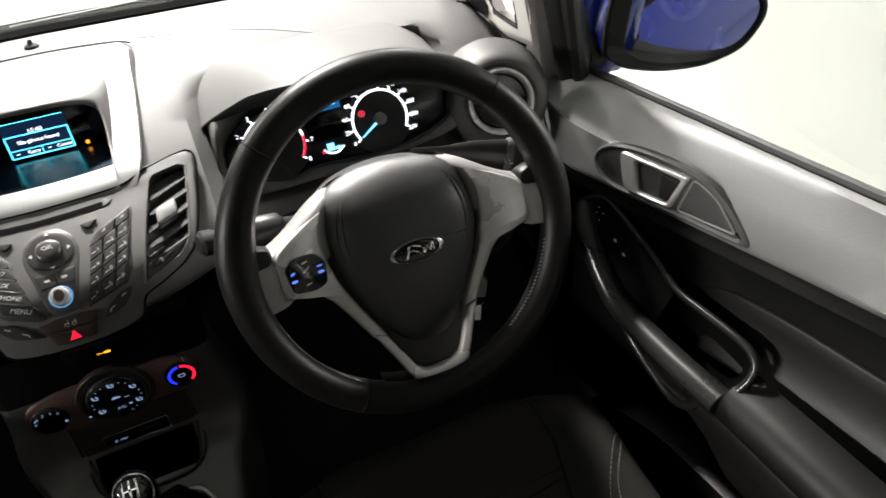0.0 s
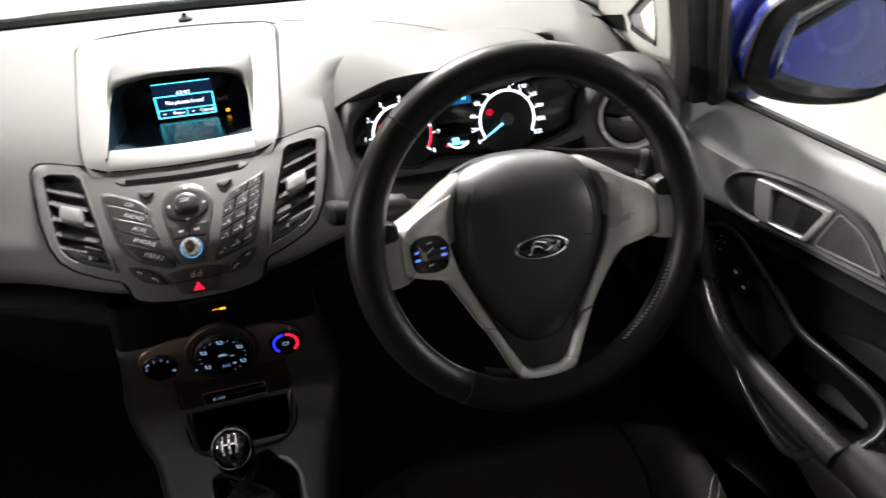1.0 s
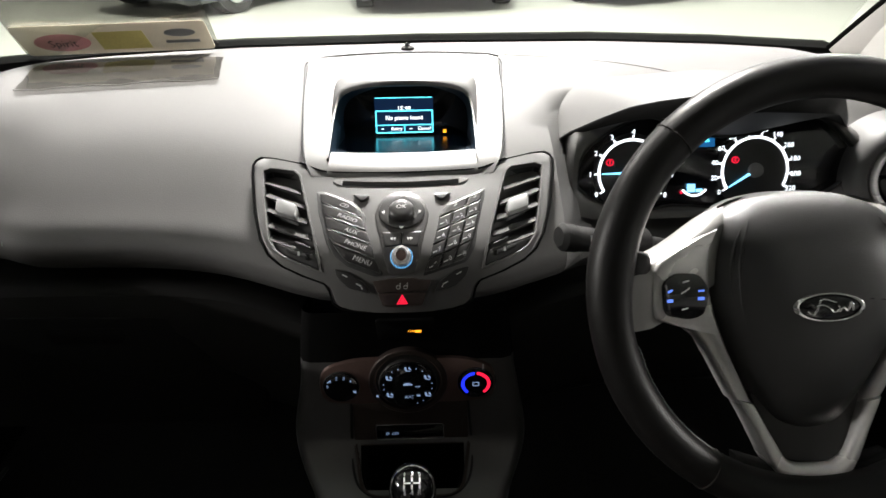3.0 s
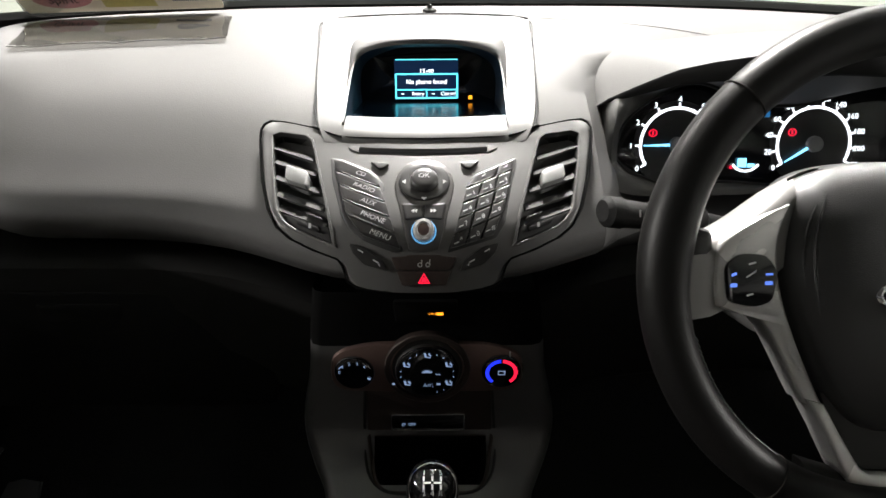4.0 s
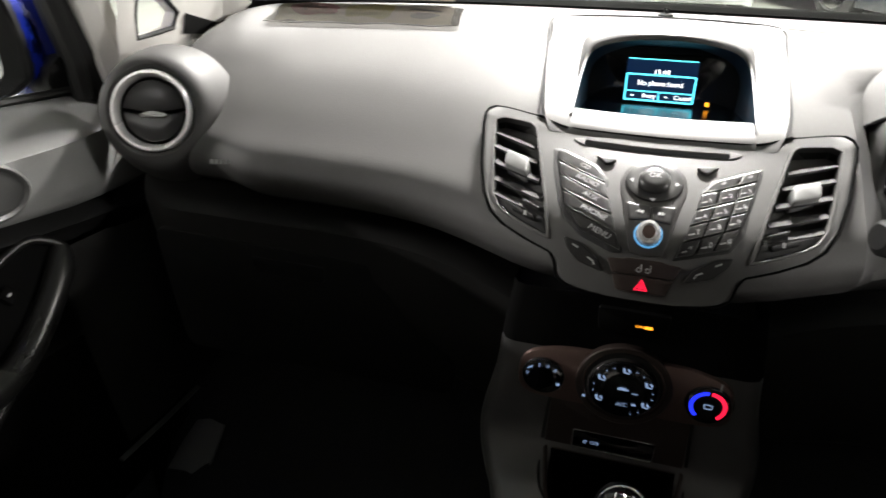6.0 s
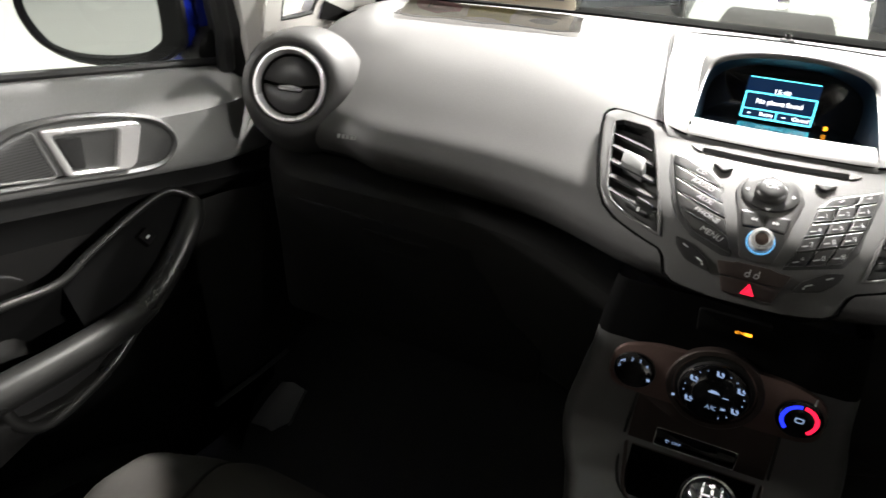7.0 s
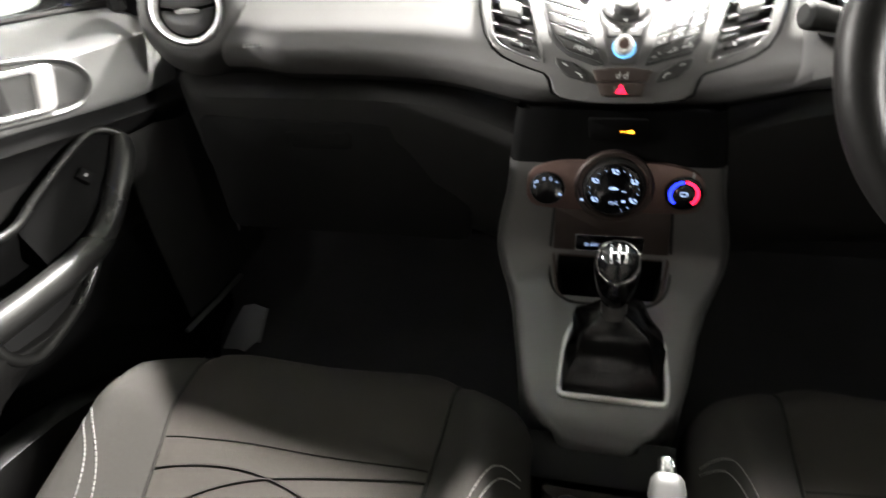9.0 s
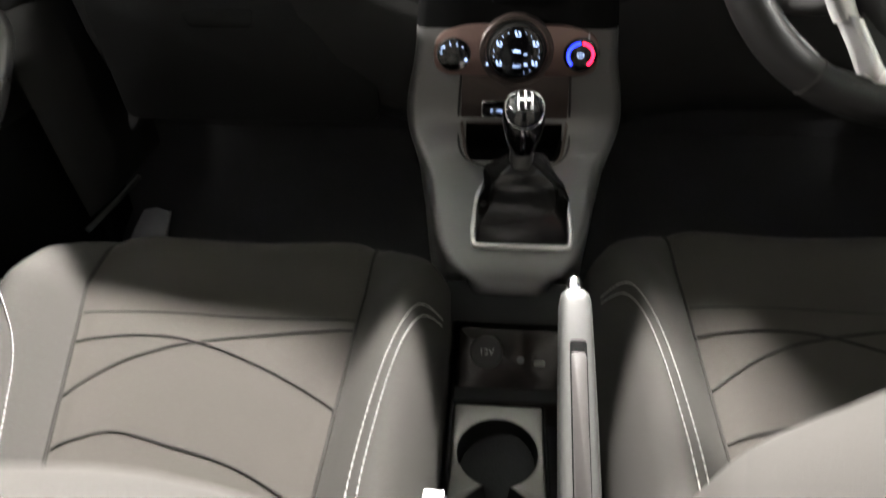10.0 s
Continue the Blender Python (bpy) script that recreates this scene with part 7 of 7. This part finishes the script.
# ---- front seats ----


def seat(xc, yo, outer, label):
    """A cloth car seat: cushion with side bolsters, seams, white stitching and a reclined backrest."""
    t = thing("front_seat", (xc, 0.2 + yo, 0.27), label, "car seat", "front seats")

    def top(u, y):
        """Height of the cushion: sides stand up, the front edge rolls down."""
        a = abs(u)
        z = 0.497 + 0.16 * (y - 0.15)
        z += 0.044 * max(0.0, min(1.0, (0.445 - y) / 0.11)) * math.exp(-((a - 0.212) / 0.038) ** 2) - 0.006 * math.exp(-((a - 0.160) / 0.012) ** 2)
        z -= 0.010 * math.exp(-(a / 0.12) ** 2)
        if a > 0.222:
            z -= ((a - 0.222) / 0.03) ** 2 * 0.030
        f = max(0.0, (y - 0.41) / 0.085)
        z -= 0.085 * f ** 2.4 + 0.02 * max(0.0, (a - 0.12) / 0.12) * f
        return z

    def pt(u, y):
        a = abs(u)
        yy = y - 0.045 * max(0.0, (y - 0.30) / 0.18) * max(0.0, (a - 0.10) / 0.14) ** 2
        taper = (0.38 if u * outer > 0 else 0.06) * max(0.0, min(1.0, (0.36 - y) / 0.23)) * min(1.0, (0.252 - a) / 0.092)
        return Vector((xc + u * (1 - taper), yy + yo, top(u, y)))

    us = sorted({*np.linspace(-0.252, 0.252, 49).round(4).tolist(), -0.164, 0.164, -0.16, 0.16, -0.156, 0.156})
    ys = np.linspace(-0.12, 0.495, 40)
    mid_us = [u for u in us if abs(u) <= 0.16]
    part("cushion", grid([[pt(u, y) for u in mid_us] for y in ys]), FABRIC, t, "grey woven cloth cushion", angle=80)
    for s in (-1, 1):
        bu = [u for u in us if u * s >= 0.16]
        rows = [[pt(u, y) for u in (bu if s > 0 else bu[::-1])] for y in ys]
        rows = [r + [Vector((xc + s * 0.254, r[-1].y, r[-1].z - 0.05)), Vector((xc + s * 0.250, r[-1].y, 0.30))] for r in rows]
        part("side_bolster", grid(rows), BOLSTER, t, "grey side bolster", angle=80)
        part("bolster_seam", tube([pt(s * 0.160, y) + Vector((0, 0, 0.0000)) for y in np.linspace(-0.1, 0.455, 30)], 0.0022, 6), SEAM, t, "dark seam beside the cushion")
        for off in (0.0, 0.010):
            dx = -0.010 if s * outer > 0 else 0.0
            lines = smooth_line([(s * (0.190 + dx + off), -0.10, 0), (s * (0.191 + dx + off), 0.08, 0), (s * (0.196 + dx + off), 0.18, 0), (s * (0.206 + dx + off * 0.9), 0.25, 0), (s * (0.224 + off * 0.5), 0.305 - off, 0), (s * 0.248, 0.334 - off, 0)], 24)
            st = []
            for i in range(0, len(lines) - 1, 2):
                a, b = lines[i], lines[i + 1].lerp(lines[min(i + 2, len(lines) - 1)], 0.45)
                st.append(tube([pt(a.x, a.y) + Vector((0, 0, 0.0012)), pt(b.x, b.y) + Vector((0, 0, 0.0010))], 0.0007, 4))
            part("stitching", join(*st), THREAD, t, "white double stitching")
    part("front_roll", grid([[pt(u, 0.495) for u in us], [pt(u, 0.495) + Vector((0, 0.004, -0.03)) for u in us], [Vector((xc + u, 0.455 + yo, 0.36)) for u in us]]), FABRIC, t)
    for pts in (((-0.157, 0.278), (-0.10, 0.291), (-0.05, 0.295), (-0.01, 0.290), (0.03, 0.278), (0.09, 0.252), (0.157, 0.215)),
                ((-0.157, 0.215), (-0.10, 0.256), (-0.05, 0.280), (-0.01, 0.291), (0.04, 0.299), (0.10, 0.304), (0.157, 0.307)),
                ((-0.156, 0.160), (-0.12, 0.174), (-0.075, 0.184), (0.0, 0.175), (0.071, 0.157), (0.13, 0.130)),
                ((-0.156, 0.316), (-0.05, 0.326), (0.06, 0.323), (0.157, 0.320))):
        thin = 0.0008 if pts[0][1] > 0.30 else 0.0015
        part("cushion_seam", tube([pt(p.x, p.y) + Vector((0, 0, 0.0002)) for p in smooth_line([(u, y, 0) for u, y in pts], 7)], thin, 6), SEAM, t, "dark curved seam")
    part("seat_base", box((xc - 0.215, -0.1 + yo, 0.27), (xc + 0.215, 0.40 + yo, 0.42), 0.01), HARD, t, "black seat base")
    # backrest
    backrest(t, xc, yo, -0.004 if outer < 0 else 0.008)
    return t


def backrest(t, xc, yo, shift):
    rows = []
    zs = np.linspace(0.47, 0.93, 22)
    for z in zs:
        k = (z - 0.47) / 0.46
        hw = lerp(z, (0.47, 0.6, 0.75, 0.86, 0.91, 0.93), (0.235, 0.262, 0.268, 0.245, 0.205, 0.165))
        yc = shift + 0.022 - 0.30 * (z - 0.47)
        bol = 0.042 * math.sin(math.pi * min(1, 0.25 + k * 0.75))
        row = []
        for a in np.linspace(-1, 1, 33):
            f = math.exp(-((abs(a) - 0.83) / 0.16) ** 2) * bol - 0.05 * max(0, (abs(a) - 0.93) / 0.07) ** 2 - (0.04 * max(0, (k - 0.86) / 0.14) ** 2)
            row.append(Vector((xc + a * hw, yc + yo + f, z)))
        rows.append(row)
    front = grid(rows)
    rb = [[Vector((p.x, yo + shift + 0.022 - 0.30 * (p.z - 0.47) - 0.10 + 0.02 * abs(j - 16) / 16, p.z + 0.002)) for j, p in enumerate(r)] for r in rows]
    edge = grid([rows[-1], rb[-1]])
    l = grid([[r[0] for r in rows], [r[0] for r in rb]])
    q = grid([[r[-1] for r in rows], [r[-1] for r in rb]])
    b = part("backrest", join(front, grid(rb), edge, l, q), BOLSTER, t, "grey cloth backrest", angle=80)
    for s in (-1, 1):
        part("backrest_seam", tube([Vector((xc + s * 0.155, shift + 0.022 - 0.30 * (z - 0.47) + yo + 0.006, z)) for z in np.linspace(0.5, 0.91, 12)], 0.0016, 6), THREAD, b, "pale seam of the backrest")
    return b


seat(-0.318, 0.0, -1, "grey cloth passenger seat with white double stitching")
seat(0.347, 0.045, 1, "grey cloth driver seat with white double stitching")
for x, y in ((-0.072, 0.135), (0.105, 0.095)):
    bk = thing("seat_belt_buckle", (x, y, 0.40), "black seat belt buckle with a red release button", "buckle", "seat belt buckles")
    part("stem", box((x - 0.008, y - 0.012, 0.36), (x + 0.008, y + 0.002, 0.44), 0.002), RUBBER, bk)
    part("body", box((x - 0.020, y - 0.014, 0.43), (x + 0.020, y + 0.008, 0.492), 0.004), KEY, bk)
    part("label_face", box((x - 0.017, y - 0.0145, 0.4905), (x + 0.017, y + 0.0085, 0.495), 0.001), WHITE, bk, "pale top face")
    part("release_button", box((x - 0.016, y - 0.010, 0.494), (x - 0.004, y + 0.005, 0.497), 0.001), REDP, bk, "red release button")

# ---- dealer card at the windscreen ----
card = thing("dealer_card", (-0.49, 1.13, 0.965), "cream printed card standing at the windscreen foot", "card")
KMc = plane_map((-0.455, 1.115, 0.972), (1, 0.12, 0.0), (0, -0.55, 0.80))
part("sheet", prism(rounded([(-0.145, 0.0), (0.140, 0.0), (0.138, 0.060), (-0.150, 0.060)], 0.006), KMc, -0.001, 0.0006, 0.0002, back=True), PAPER, card, "cream card")
part("pink_patch", prism([(-0.085 + 0.042 * math.cos(a), 0.026 + 0.018 * math.sin(a)) for a in np.linspace(0, 2 * math.pi, 24, endpoint=False)], KMc, 0.0, 0.0010, 0.0001), PINK, card, "pink print")
lettering("Spirit", KMc, -0.085, 0.024, 0.020, RUBBER, card, h=0.0016)
part("yellow_patch", prism([(-0.030, 0.008), (0.045, 0.008), (0.040, 0.045), (-0.035, 0.045)], KMc, 0.0, 0.0010, 0.0001), YELLOW, card, "yellow print")
part("oval_print", prism([(0.095 + 0.024 * math.cos(a), 0.038 + 0.008 * math.sin(a)) for a in np.linspace(0, 2 * math.pi, 24, endpoint=False)], KMc, 0.0, 0.0010, 0.0001), TAB, card, "plain oval print")
part("print_bars", bars([(0.095, 0.020, 0.026, 0.003)], KMc, 0.0012), TAB, card, "unreadable print")

part("sleeve", prism(rounded([(-0.152, 0.0), (0.146, 0.0), (0.145, 0.19), (-0.155, 0.19)], 0.004), KMc, -0.006, -0.0052, 0.0002), CLEAR, card, "clear plastic sleeve").visible_shadow = False
part("backing", prism(rounded([(-0.152, 0.0), (0.146, 0.0), (0.145, 0.165), (-0.155, 0.165)], 0.004), KMc, -0.004, -0.0032, 0.0002), SLEEVE, card, "smoky back of the sleeve").visible_shadow = False
flap = thing("plastic_sleeve", (-0.41, 0.99, 0.966), "smoky clear plastic sleeve lying on the dash top", "sleeve")
fl = []
for t in np.linspace(0, 1, 9):
    a, b = Vector((-0.560, 1.040, 0)).lerp(Vector((-0.288, 1.072, 0)), t), Vector((-0.537, 0.925, 0)).lerp(Vector((-0.264, 0.952, 0)), t)
    fl.append([Vector((p.x, p.y, lerp(p.y, (0.87, 0.94, 1.02, 1.10), (0.948, 0.960, 0.967, 0.967)) + 0.003 + 0.0025 * math.sin(9 * t + 5 * k) ** 2)) for k in (0, 0.2, 0.4, 0.6, 0.8, 1.0) for p in (a.lerp(b, k),)])
part("sheet", grid(fl), SLEEVE, flap, "smoky see-through sheet")
part("welded_edge", tube([q[-1] + Vector((0, 0, 0.0006)) for q in fl], 0.0009, 6), PLATE, flap, "pale welded edge")

# ---- other cars in the showroom ----


def parked_car(m, paint, label):
    """A parked hatchback seen from its front."""
    t = thing("parked_car", (0, 0, 0), label, "car", "parked cars")
    prof = [(0.0, 0.18, 0.42, 0.70), (0.04, 0.15, 0.55, 0.80), (0.35, 0.16, 0.74, 0.86), (1.0, 0.17, 0.92, 0.88), (1.2, 0.17, 1.0, 0.88), (1.75, 0.17, 1.38, 0.86), (2.6, 0.17, 1.46, 0.86), (3.5, 0.17, 1.36, 0.86), (3.95, 0.20, 0.95, 0.84), (4.0, 0.30, 0.8, 0.78)]
    rows = []
    for y, lo, hi, w in prof:
        r = []
        for x, z in ((-1.0, 0.0), (-1.02, 0.35), (-0.99, 0.62), (-0.80 if hi > 1.1 else -0.93, 0.95), (-0.5, 1.0), (0, 1.0), (0.5, 1.0), (0.80 if hi > 1.1 else 0.93, 0.95), (0.99, 0.62), (1.02, 0.35), (1.0, 0.0)):
            r.append(Vector((x * w, y + 0.10 * x * x if y < 0.5 else y, lo + (hi - lo) * z)))
        rows.append(r)
    v, f = grid(rows)
    f.append(tuple(range(11)))
    f.append(tuple(range(99, 110)))
    part("body", (v, f), paint, t, "painted car body", angle=50)
    part("grille", prism(rounded([(-0.55, 0.24), (0.55, 0.24), (0.45, 0.44), (-0.45, 0.44)], 0.05), plane_map((0, 0.0, 0), (1, 0, 0), (0, 0, 1)), 0.0, 0.012, 0.004), RUBBER, t, "black grille")
    part("badge", lathe([(0.06, 0.0), (0.06, 0.02), (0.045, 0.022)], plane_map((0, 0.0, 0.52), (1, 0, 0), (0, 0, 1)), 20), CHROME, t, "round chrome badge")
    part("windscreen", ([Vector((-0.66, 1.26, 1.03)), Vector((0.66, 1.26, 1.03)), Vector((0.58, 1.74, 1.37)), Vector((-0.58, 1.74, 1.37))], [(0, 1, 2, 3)]), GLOSS, t, "dark windscreen")
    for x in (-1, 1):
        part("headlight", prism(rounded([(x * 0.42, 0.50), (x * 0.80, 0.60), (x * 0.76, 0.70), (x * 0.52, 0.60)], 0.03), plane_map((0, 0.09, 0), (1, 0, 0), (0, 0.3, 1)), 0.0, 0.05, 0.01), CHROME, t, "clear headlight")
        for y in (0.75, 3.2):
            wh = part("wheel", lathe([(0.31, -0.10), (0.315, 0.0), (0.31, 0.08), (0.22, 0.10), (0.21, 0.07)], plane_map((x * 0.80, y, 0.31), (0, x, 0), (0, 0, 1)), 28), RUBBER, t, "black tyre")
            part("rim", lathe([(0.21, 0.06), (0.20, 0.085), (0.05, 0.09)], plane_map((x * 0.80, y, 0.31), (0, x, 0), (0, 0, 1)), 20), CHROME, wh, "silver wheel rim")
    t.matrix_basis = m
    return t


parked_car(pose(0.15, 7.4, 0, 0, 0, 4), GREYCAR, "grey hatchback facing across the showroom")
parked_car(pose(-3.2, 7.6, 0, 0, 0, -30), DARKCAR, "black hatchback parked on the showroom floor")
parked_car(pose(2.9, 7.9, 0, 0, 0, 28), DARKCAR, "black hatchback parked behind the others")
